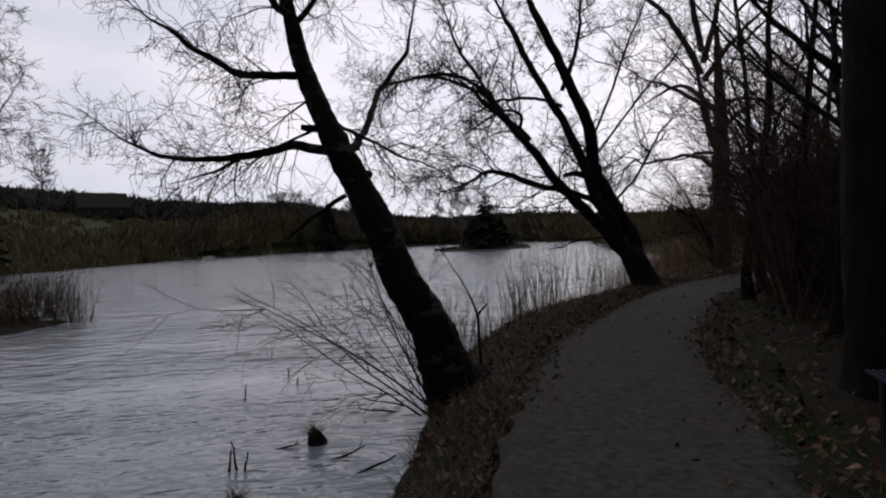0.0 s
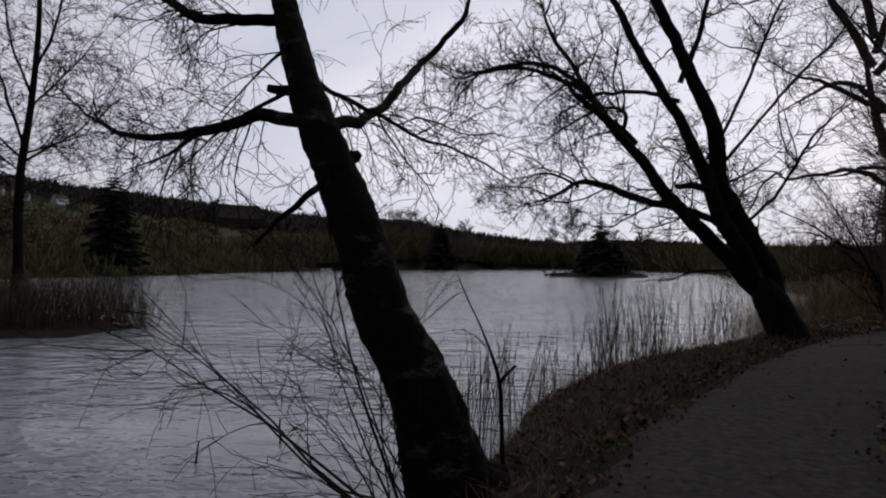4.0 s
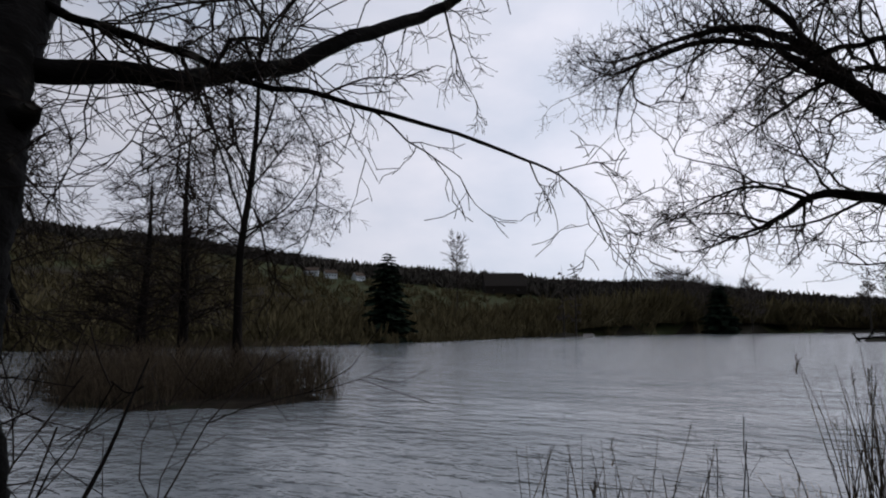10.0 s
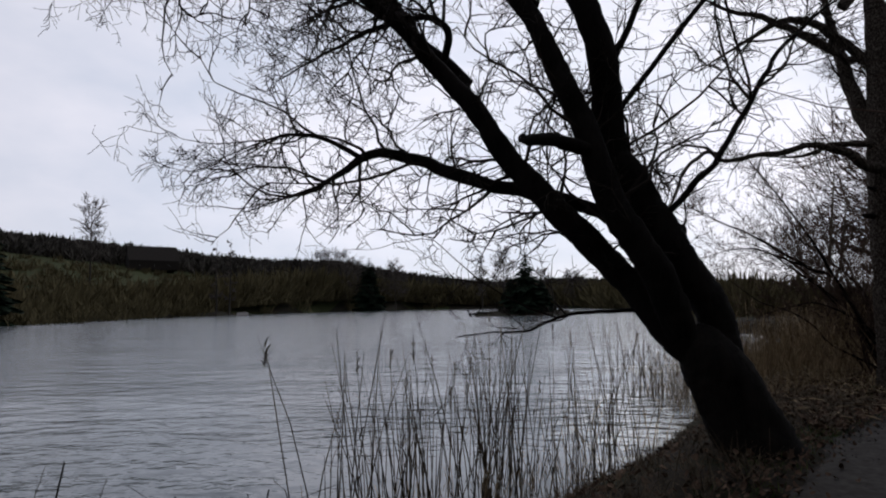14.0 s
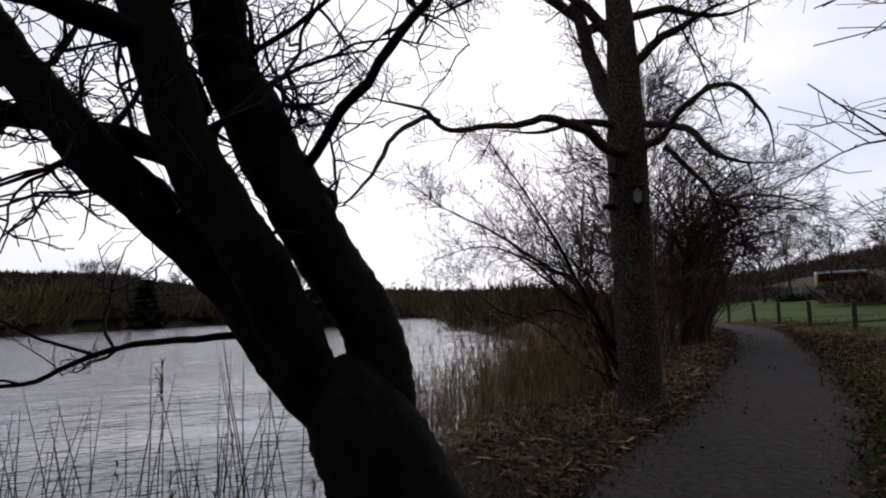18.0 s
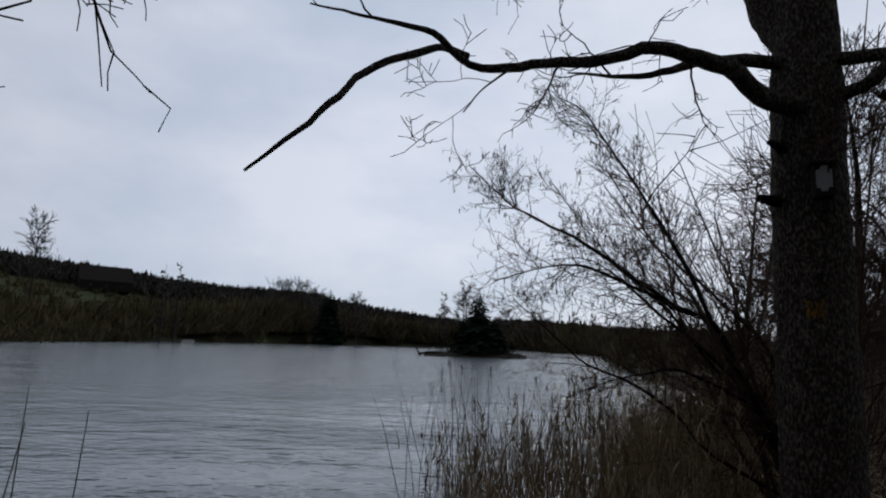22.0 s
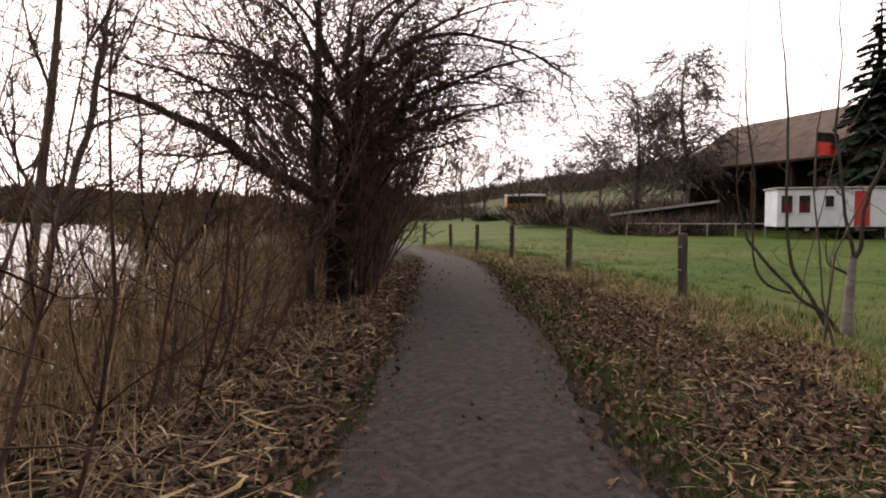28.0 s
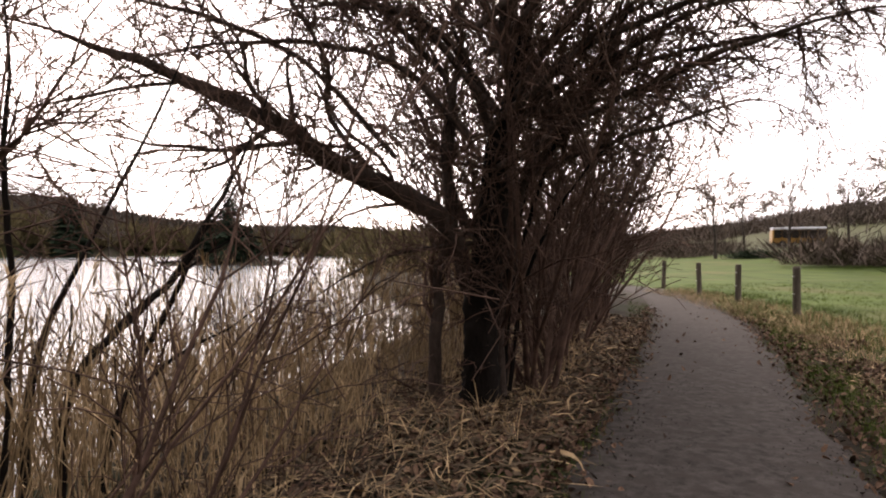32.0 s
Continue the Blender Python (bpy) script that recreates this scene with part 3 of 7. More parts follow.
BIRCH_LIMBS.append(([(-1.53, 9.56, 3.44, 0.040), (-1.32, 9.77, 3.33, 0.037), (-1.03, 10.11, 3.21, 0.033), (-0.67, 10.30, 3.02, 0.028), (-0.31, 10.51, 2.92, 0.022), (0.03, 11.81, 2.85, 0.017), (0.33, 12.23, 2.66, 0.012), (0.49, 12.33, 2.28, 0.008)], 0.8))
BIRCH_LIMBS.append(([(-1.50, 9.50, 3.24, 0.09), (-1.72, 9.47, 3.29, 0.08), (-1.92, 9.45, 3.34, 0.055)], 0.0))
BIRCH_LIMBS.append(([(-1.2, 9.36, 2.56, 0.10), (-1.06, 9.40, 2.62, 0.10), (-0.98, 9.42, 2.68, 0.05)], 0.0))
BIRCH_LIMBS.append(([(-1.34, 9.34, 2.36, 0.050), (-1.83, 9.61, 2.13, 0.040), (-2.29, 9.88, 1.83, 0.030)], 0.0))
BIRCH_LIMBS.append(([(-1.72, 9.47, 3.31, 0.035), (-2.53, 9.65, 3.00, 0.024), (-3.28, 9.79, 2.50, 0.012)], 0.4))
BIRCH_LIMBS.append(([(-1.70, 9.47, 3.77, 0.030), (-2.20, 9.70, 3.53, 0.021), (-2.71, 9.89, 3.23, 0.012)], 0.6))
BIRCH_LIMBS.append(([(-1.98, 9.33, 4.81, 0.080), (-2.22, 9.37, 5.07, 0.068), (-2.58, 9.37, 5.54, 0.056), (-3.14, 9.28, 5.91, 0.044), (-3.81, 9.11, 5.92, 0.032), (-4.44, 8.89, 5.63, 0.020)], 1.3))
BIRCH_LIMBS.append(([(-2.04, 9.42, 6.00, 0.070), (-2.56, 9.20, 6.28, 0.058), (-3.30, 8.84, 6.26, 0.045), (-3.96, 8.44, 5.79, 0.033), (-4.43, 8.08, 5.23, 0.020)], 1.3))
BIRCH_LIMBS.append(([(-2.08, 9.51, 6.44, 0.060), (-1.57, 9.62, 6.94, 0.047), (-0.79, 9.73, 7.05, 0.033), (-0.17, 9.76, 6.64, 0.020)], 1.2))
BIRCH_LIMBS.append(([(-2.09, 9.96, 4.89, 0.070), (-1.79, 10.22, 5.38, 0.053), (-1.30, 10.52, 5.76, 0.037), (-0.70, 10.80, 6.06, 0.020)], 1.2))
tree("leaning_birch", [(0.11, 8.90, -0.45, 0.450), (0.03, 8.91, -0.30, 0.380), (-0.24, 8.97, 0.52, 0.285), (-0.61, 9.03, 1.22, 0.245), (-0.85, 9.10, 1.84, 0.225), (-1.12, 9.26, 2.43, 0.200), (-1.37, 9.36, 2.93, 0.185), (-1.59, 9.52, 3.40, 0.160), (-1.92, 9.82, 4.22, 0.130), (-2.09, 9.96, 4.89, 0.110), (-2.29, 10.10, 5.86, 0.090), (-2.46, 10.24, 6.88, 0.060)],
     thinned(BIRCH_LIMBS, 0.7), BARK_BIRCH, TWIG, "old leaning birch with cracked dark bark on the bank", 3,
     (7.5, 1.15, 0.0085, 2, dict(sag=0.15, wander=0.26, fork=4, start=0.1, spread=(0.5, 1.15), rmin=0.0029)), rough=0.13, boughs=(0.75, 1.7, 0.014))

# ---- the dark forked tree that leans over the water ----
FORKED_LIMBS = []
FORKED_LIMBS.append(([(5.34, 17.62, 0.4, 0.14), (5.08, 17.61, 0.9, 0.2)] + [(4.66, 17.82, 1.45, 0.215), (4.35, 17.96, 1.90, 0.202), (3.93, 17.94, 2.35, 0.192), (3.52, 17.84, 2.77, 0.180), (3.09, 18.01, 3.31, 0.167), (2.76, 18.06, 3.87, 0.151), (2.23, 18.16, 4.53, 0.130), (1.65, 18.19, 5.19, 0.103), (1.02, 18.16, 5.82, 0.074), (0.42, 18.08, 6.22, 0.030)], 1.0))
FORKED_LIMBS.append(([(5.29, 17.79, 0.89, 0.160), (5.27, 17.79, 1.15, 0.200), (5.24, 17.81, 1.36, 0.205), (5.18, 17.84, 1.58, 0.210), (5.05, 17.89, 1.86, 0.210), (4.92, 17.93, 2.09, 0.210), (4.79, 17.97, 2.35, 0.215), (4.59, 18.09, 2.77, 0.225), (4.42, 18.21, 3.18, 0.220), (4.30, 18.28, 3.48, 0.200)] + [(4.10, 17.96, 4.77, 0.170), (3.62, 18.12, 6.07, 0.150), (3.24, 18.25, 7.12, 0.130), (2.84, 18.37, 8.05, 0.110), (2.24, 18.50, 9.46, 0.060), (1.89, 18.59, 10.57, 0.020)], 0.6))
FORKED_LIMBS.append(([(5.2, 17.6, 0.6, 0.16)] + [(4.87, 17.67, 1.24, 0.200), (4.75, 17.61, 1.50, 0.210), (4.61, 17.53, 1.84, 0.210), (4.48, 17.50, 2.08, 0.205), (4.34, 17.51, 2.35, 0.200), (4.14, 17.55, 2.69, 0.195)] + [(3.86, 17.64, 3.62, 0.170), (3.64, 17.74, 4.23, 0.160), (3.38, 17.83, 4.88, 0.140)] + [(2.77, 18.15, 6.16, 0.120), (2.25, 18.29, 7.38, 0.100), (1.89, 18.41, 8.17, 0.080), (1.39, 18.52, 9.29, 0.030)], 0.6))
FORKED_LIMBS.append(([(4.37, 18.30, 3.91, 0.045), (5.24, 18.18, 5.01, 0.040), (6.03, 18.05, 5.95, 0.035), (6.59, 17.97, 6.50, 0.025), (7.14, 17.87, 7.52, 0.015)], 1.0))
FORKED_LIMBS.append(([(4.20, 18.24, 4.22, 0.050), (4.84, 18.17, 5.63, 0.045), (5.33, 18.13, 6.90, 0.040), (5.90, 18.04, 8.17, 0.028), (6.24, 18.02, 9.62, 0.015)], 1.0))
FORKED_LIMBS.append(([(3.52, 18.39, 5.82, 0.080), (4.02, 18.35, 7.25, 0.067), (4.20, 18.37, 8.71, 0.047), (4.54, 18.36, 10.16, 0.020)], 1.0))
FORKED_LIMBS.append(([(2.60, 18.75, 4.52, 0.100), (1.90, 18.92, 5.34, 0.088), (1.28, 19.05, 6.33, 0.074), (0.65, 19.16, 7.40, 0.056), (0.34, 19.24, 8.40, 0.038), (-0.06, 19.32, 9.56, 0.020)], 1.1))
FORKED_LIMBS.append(([(4.44, 17.55, 2.25, 0.070), (4.01, 17.89, 2.70, 0.090), (3.33, 18.33, 3.00, 0.110), (2.56, 18.43, 3.21, 0.105), (2.01, 18.72, 3.52, 0.100), (1.40, 18.80, 3.65, 0.080), (0.89, 18.92, 3.46, 0.060), (0.29, 19.14, 3.24, 0.040), (-0.57, 19.23, 3.00, 0.020)], 1.1))
FORKED_LIMBS.append(([(1.29, 18.38, 3.49, 0.045), (0.89, 18.37, 3.71, 0.037), (0.46, 18.33, 3.81, 0.030), (0.00, 18.24, 3.68, 0.022), (-0.45, 18.12, 3.48, 0.015)], 1.2))
FORKED_LIMBS.append(([(4.04, 17.64, 3.25, 0.060), (3.79, 17.44, 3.31, 0.100), (3.47, 17.20, 3.32, 0.085), (3.17, 16.91, 3.27, 0.060)], 0.0))
FORKED_LIMBS.append(([(4.81, 17.95, 2.65, 0.045), (5.17, 17.51, 3.09, 0.041), (5.67, 17.72, 3.81, 0.038), (6.11, 17.98, 4.45, 0.031), (6.87, 18.18, 5.12, 0.022), (7.54, 18.26, 5.56, 0.012)], 0.5))
FORKED_LIMBS.append(([(1.99, 18.49, 5.03, 0.090), (1.48, 18.59, 5.70, 0.080), (1.07, 18.67, 6.04, 0.070), (-0.06, 18.72, 6.45, 0.060), (-0.94, 18.71, 6.41, 0.050), (-1.68, 18.68, 6.29, 0.035), (-2.40, 18.62, 6.78, 0.020)], 1.2))
FORKED_LIMBS.append(([(1.51, 18.44, 5.60, 0.090), (1.12, 18.46, 6.08, 0.078), (0.40, 18.37, 6.41, 0.064), (-0.39, 18.19, 6.35, 0.046), (-1.29, 17.86, 6.15, 0.032), (-1.73, 17.70, 6.26, 0.020)], 1.2))
FORKED_LIMBS.append(([(3.51, 18.48, 5.41, 0.070), (2.88, 18.40, 5.62, 0.062), (2.15, 18.27, 5.63, 0.054), (1.56, 18.09, 5.51, 0.044), (0.99, 17.86, 5.17, 0.032), (0.59, 17.63, 4.82, 0.020)], 1.2))
FORKED_LIMBS.append(([(2.18, 18.71, 4.60, 0.070), (2.30, 18.65, 4.93, 0.065), (2.29, 18.58, 5.23, 0.060), (1.88, 18.49, 5.36, 0.050), (1.35, 18.35, 5.09, 0.040), (0.83, 18.18, 4.77, 0.028), (0.32, 17.97, 4.36, 0.015)], 1.2))
FORKED_LIMBS.append(([(4.44, 17.91, 1.58, 0.030), (3.97, 17.98, 1.57, 0.026), (3.59, 18.02, 1.50, 0.021), (3.19, 18.02, 1.36, 0.017), (2.75, 17.97, 1.36, 0.012), (2.43, 17.94, 1.31, 0.008)], 0.3))
FORKED_LIMBS.append(([(4.16, 18.10, 3.04, 0.090), (3.95, 18.21, 3.66, 0.070), (3.78, 18.32, 4.27, 0.050), (3.64, 18.43, 4.82, 0.030)], 0.8))
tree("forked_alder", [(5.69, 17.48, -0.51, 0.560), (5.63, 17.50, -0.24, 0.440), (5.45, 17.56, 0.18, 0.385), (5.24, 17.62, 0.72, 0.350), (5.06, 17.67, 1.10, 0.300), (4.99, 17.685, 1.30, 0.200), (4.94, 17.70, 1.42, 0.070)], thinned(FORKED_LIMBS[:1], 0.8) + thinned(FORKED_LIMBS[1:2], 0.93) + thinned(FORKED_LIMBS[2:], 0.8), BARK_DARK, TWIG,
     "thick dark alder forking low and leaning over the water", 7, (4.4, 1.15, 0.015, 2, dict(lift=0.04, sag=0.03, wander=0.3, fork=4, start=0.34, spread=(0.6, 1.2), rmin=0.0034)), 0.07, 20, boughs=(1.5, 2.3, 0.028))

# ---- the upright grey-barked tree with the waymark ----
ASH_LIMBS = []
ASH_LIMBS.append(([(9.38, 21.47, 3.82, 0.095), (9.00, 21.35, 3.84, 0.082), (8.58, 21.24, 4.10, 0.068), (8.07, 21.22, 4.17, 0.054), (7.31, 21.24, 4.04, 0.043), (6.67, 21.11, 3.95, 0.033), (6.31, 20.88, 4.10, 0.025), (5.87, 20.72, 4.13, 0.020), (5.46, 20.53, 4.12, 0.012)], 0.14))
ASH_LIMBS.append(([(6.57, 21.24, 4.10, 0.030), (6.27, 20.99, 4.04, 0.032), (5.86, 20.65, 3.66, 0.027), (5.56, 20.32, 3.18, 0.021), (5.23, 20.18, 2.80, 0.010)], 0.0))
ASH_LIMBS.append(([(6.95, 21.17, 4.0, 0.012), (6.7, 20.95, 3.7, 0.009), (6.55, 20.8, 3.45, 0.006)], 0.4))
ASH_LIMBS.append(([(9.40, 21.53, 4.17, 0.140), (9.25, 21.90, 5.07, 0.125), (9.20, 22.20, 6.01, 0.100), (9.17, 22.48, 7.21, 0.070), (9.16, 22.74, 8.48, 0.040)], 0.9))
ASH_LIMBS.append(([(9.22, 21.57, 4.25, 0.060), (8.60, 21.57, 4.25, 0.050), (8.10, 21.47, 4.07, 0.040), (7.40, 21.42, 4.06, 0.030)], 0.2))
ASH_LIMBS.append(([(9.62, 21.44, 4.23, 0.060), (9.99, 20.98, 4.03, 0.050), (10.12, 20.69, 3.67, 0.040), (10.26, 20.36, 3.42, 0.030), (10.45, 19.97, 3.31, 0.020)], 0.7))
ASH_LIMBS.append(([(9.63, 21.43, 3.90, 0.060), (9.78, 21.23, 3.99, 0.052), (10.00, 20.96, 4.37, 0.045), (10.23, 20.66, 4.51, 0.037), (10.46, 20.34, 4.33, 0.030), (10.55, 20.13, 3.84, 0.022), (10.52, 20.05, 3.35, 0.015)], 0.5))
ASH_LIMBS.append(([(9.77, 21.19, 3.83, 0.040), (10.07, 21.12, 3.53, 0.037), (10.31, 21.06, 3.25, 0.034), (10.45, 21.08, 3.05, 0.031), (10.74, 20.95, 2.92, 0.027), (11.01, 20.79, 2.89, 0.021), (11.28, 20.59, 2.83, 0.014), (11.52, 20.38, 2.87, 0.008)], 0.5))
ASH_LIMBS.append(([(9.53, 21.61, 5.04, 0.080), (10.04, 21.35, 5.50, 0.063), (10.50, 21.07, 5.77, 0.047), (10.87, 20.82, 5.89, 0.030)], 0.9))
ASH_LIMBS.append(([(9.49, 21.64, 5.44, 0.090), (8.94, 21.76, 6.23, 0.075), (8.22, 21.91, 6.64, 0.060), (7.31, 22.06, 6.23, 0.040), (6.54, 22.06, 5.76, 0.020)], 1.0))
ASH_LIMBS.append(([(9.51, 21.63, 5.90, 0.080), (9.74, 21.66, 6.74, 0.055), (10.14, 21.56, 7.54, 0.030)], 0.9))
ASH_LIMBS.append(([(9.01, 21.86, 6.99, 0.120), (8.46, 21.88, 8.17, 0.100), (7.69, 21.97, 9.36, 0.080), (6.54, 22.15, 10.38, 0.055), (5.37, 22.28, 11.17, 0.030)], 1.0))
ASH_LIMBS.append(([(9.09, 21.83, 7.38, 0.110), (9.56, 21.76, 8.96, 0.090), (9.90, 21.74, 10.76, 0.063), (10.15, 21.77, 12.39, 0.030)], 1.0))
ASH_LIMBS.append(([(9.06, 21.84, 7.78, 0.110), (8.87, 22.07, 9.65, 0.090), (8.68, 22.29, 11.35, 0.063), (8.57, 22.48, 12.87, 0.030)], 1.0))
ASH_LIMBS.append(([(9.08, 21.83, 6.79, 0.100), (10.02, 21.68, 7.96, 0.080), (10.98, 21.48, 8.92, 0.057), (11.76, 21.34, 9.49, 0.030)], 1.0))
ASH_LIMBS.append(([(8.95, 21.89, 6.00, 0.080), (8.03, 21.91, 6.58, 0.060), (7.03, 21.92, 6.96, 0.040), (6.02, 21.89, 7.70, 0.020)], 1.0))
ASH_LIMBS.append(([(9.12, 21.81, 5.79, 0.080), (10.13, 21.55, 6.05, 0.060), (11.03, 21.30, 5.92, 0.040), (11.91, 21.01, 6.26, 0.020)], 1.0))
tree("waymarked_ash", [(9.37, 21.58, 0.02, 0.430), (9.37, 21.58, 0.22, 0.350), (9.38, 21.60, 0.62, 0.300), (9.40, 21.59, 2.02, 0.282), (9.43, 21.60, 3.47, 0.276), (9.48, 21.62, 4.59, 0.250), (9.51, 21.63, 5.75, 0.200), (9.54, 21.73, 7.01, 0.140), (9.58, 21.82, 8.59, 0.070)], ASH_LIMBS, BARK_ASH, TWIG,
     "upright grey ash with lichened bark beside the path", 11, (3.2, 0.9, 0.013, 2, dict(lift=0.05, wander=0.28, fork=4, start=0.25, spread=(0.55, 1.2), rmin=0.0034)), 0.07, 22, boughs=(0.4, 1.9, 0.02), clear=5.8)


# ---- shrubs ----
def shrub(name, at, stems, height, spread, label, seed, twig=TWIG, r=0.025, level=2, lean=(0, 0), fork=5, lift=0.05, sag=0.0, shrink=(0.35, 0.6), category="shrub", group="", wander=0.15, rmin=0.003):
    """A bush of stems from one stool."""
    rng = np.random.default_rng(seed)
    x, y = at
    root = empty(name, (x, y, gz(x, y)))
    fine, made = Tubes(), []
    for i in range(stems):
        a = rng.uniform(0, 2 * math.pi)
        d = np.array([math.cos(a) * spread + lean[0], math.sin(a) * spread + lean[1], 1.0])
        d /= np.linalg.norm(d)
        s = np.array([x + rng.normal() * 0.12, y + rng.normal() * 0.12, gz(x, y) - 0.05])
        h = height * rng.uniform(0.6, 1.1)
        n = 7
        pts, p = [s], s
        dirs = []
        for k in range(n - 1):
            d = d + rng.normal(size=3) * wander * 0.6
            d[2] += lift
            d /= np.linalg.norm(d)
            p = p + d * h / (n - 1)
            pts.append(p)
            dirs.append(d)
        rr = r * rng.uniform(0.6, 1.2)
        tb = Tubes()
        tb.add(pts, [max(0.004, rr * (1 - 0.8 * k / (n - 1))) for k in range(n)], 5)
        made.append(tb.mesh("stem", twig))
        for _ in range(fork * 2):
            k = rng.integers(1, n - 1)
            grow(fine, rng, pts[k], rand_dir(rng, dirs[k], rng.uniform(0.4, 0.9)), h * rng.uniform(0.2, 0.42), rr * 0.4, level - 1, sag, lift, 0.2, fork, (0.4, 0.9), shrink, 3, rmin)
    inv = root.matrix_world.inverted()
    for o in (*made, fine.mesh("crown", twig)):
        o.parent, o.matrix_parent_inverse = root, inv
    return tagged(root, label, category, group)


# alder with catkins behind the ash
catkin_alder_limbs = []
catkin_alder_limbs.append(([(9.87, 22.75, 0.31, 0.022), (9.58, 22.72, 0.52, 0.021), (8.92, 22.77, 0.89, 0.020), (8.65, 22.68, 1.20, 0.019), (8.27, 22.74, 1.47, 0.017), (7.87, 22.93, 1.62, 0.013), (7.46, 23.08, 1.99, 0.010), (7.13, 23.21, 2.30, 0.006)], 1.0))
catkin_alder_limbs.append(([(9.86, 22.75, 0.35, 0.028), (9.65, 22.81, 0.88, 0.026), (9.42, 22.87, 1.28, 0.025), (9.01, 22.95, 1.81, 0.023), (8.71, 23.09, 2.24, 0.020), (8.43, 23.30, 2.56, 0.016), (8.08, 23.50, 3.01, 0.011), (7.58, 23.66, 3.77, 0.007)], 1.2))
catkin_alder_limbs.append(([(9.86, 22.76, 0.48, 0.028), (9.64, 22.81, 1.06, 0.025), (9.19, 22.93, 1.68, 0.023), (8.75, 22.99, 2.06, 0.020), (8.43, 23.31, 2.47, 0.016), (8.05, 23.60, 2.80, 0.011), (7.67, 23.87, 2.85, 0.007)], 1.2))
catkin_alder_limbs.append(([(9.86, 22.76, 0.66, 0.025), (9.63, 22.85, 1.82, 0.023), (9.18, 23.00, 2.40, 0.021), (8.89, 23.19, 2.73, 0.017), (8.56, 23.49, 3.17, 0.012), (8.24, 23.76, 3.74, 0.007)], 1.2))
catkin_alder_limbs.append(([(9.80, 22.51, 0.57, 0.045), (9.34, 22.46, 1.28, 0.041), (8.97, 22.50, 2.06, 0.038), (8.56, 22.69, 2.31, 0.034), (7.92, 23.22, 2.93, 0.026), (7.19, 23.76, 3.44, 0.018), (6.65, 24.27, 4.08, 0.010)], 1.3))
catkin_alder_limbs.append(([(8.84, 22.57, 2.14, 0.025), (8.08, 22.95, 2.57, 0.020), (7.56, 23.19, 2.67, 0.015), (6.93, 23.41, 2.52, 0.010)], 1.3))
catkin_alder_limbs.append(([(8.98, 22.50, 2.02, 0.030), (8.69, 22.75, 2.88, 0.025), (8.37, 22.98, 3.57, 0.020), (7.96, 23.24, 4.39, 0.015), (7.67, 23.44, 4.71, 0.010)], 1.3))
catkin_alder_limbs.append(([(9.80, 22.51, 0.57, 0.030), (9.43, 22.49, 1.20, 0.025), (8.75, 22.61, 1.60, 0.020), (8.21, 22.94, 1.52, 0.015), (7.70, 23.22, 1.28, 0.010)], 1.2))
tree("catkin_alder", [(9.99, 22.82, -0.1, 0.17), (9.98, 22.84, 0.15, 0.14), (9.95, 22.9, 0.5, 0.12), (9.9, 23.0, 0.95, 0.09), (9.85, 23.05, 1.3, 0.03)],
     thinned(catkin_alder_limbs, 0.8),
     BARK_DARK, TWIG_RED, "spreading alder with catkins at the water's edge", 21, (8.5, 0.8, 0.0075, 2, dict(lift=0.07, wander=0.2, fork=4, start=0.1)), 0.05, 10, catkins=600)

# the big thorn bush left of the path
thorn_tree_limbs = []
thorn_tree_limbs.append(([(16.15, 30.15, 1.4, 0.06)] + [(15.85, 30.00, 2.10, 0.100), (15.39, 30.04, 2.32, 0.097), (14.96, 30.03, 2.54, 0.093), (14.56, 29.99, 2.71, 0.087), (14.36, 29.91, 2.88, 0.079), (14.08, 29.83, 3.00, 0.070)] + [(13.47, 30.01, 3.23, 0.050), (13.06, 29.94, 3.37, 0.035), (12.64, 29.85, 3.49, 0.020), (12.22, 29.73, 3.55, 0.012)], 0.95))
thorn_tree_limbs.append(([(16.21, 29.85, 2.92, 0.050), (16.94, 29.43, 3.59, 0.044), (17.71, 28.88, 3.97, 0.038), (18.35, 28.34, 4.24, 0.030), (18.95, 27.74, 4.41, 0.020), (19.37, 27.27, 4.29, 0.010)], 1.4))
thorn_tree_limbs.append(([(16.29, 29.81, 2.56, 0.045), (17.15, 29.26, 3.12, 0.037), (17.97, 28.61, 3.49, 0.030), (18.64, 27.97, 3.66, 0.020), (19.19, 27.35, 3.55, 0.010)], 1.4))
thorn_tree_limbs.append(([(16.22, 29.85, 3.66, 0.050), (17.04, 29.40, 4.52, 0.040), (17.90, 28.81, 5.10, 0.030), (18.69, 28.14, 5.37, 0.020), (19.28, 27.55, 5.25, 0.010)], 1.4))
thorn_tree_limbs.append(([(16.23, 29.84, 4.20, 0.050), (16.91, 29.52, 5.17, 0.037), (17.72, 29.03, 5.86, 0.023), (18.48, 28.46, 6.16, 0.010)], 1.3))
thorn_tree_limbs.append(([(16.68, 29.89, 2.51, 0.035), (17.30, 29.60, 2.80, 0.030), (17.90, 29.26, 3.02, 0.025), (18.44, 28.88, 3.17, 0.018), (18.76, 28.66, 3.01, 0.010)], 1.4))
thorn_tree_limbs.append(([(16.77, 29.84, 3.03, 0.040), (17.49, 29.44, 3.50, 0.033), (18.15, 28.98, 3.70, 0.025), (18.68, 28.52, 3.68, 0.018), (18.99, 28.24, 3.50, 0.010)], 1.4))
thorn_tree_limbs.append(([(16.74, 29.86, 3.42, 0.040), (17.39, 29.58, 3.99, 0.033), (18.04, 29.20, 4.28, 0.025), (18.64, 28.79, 4.28, 0.018), (19.12, 28.39, 4.08, 0.010)], 1.4))
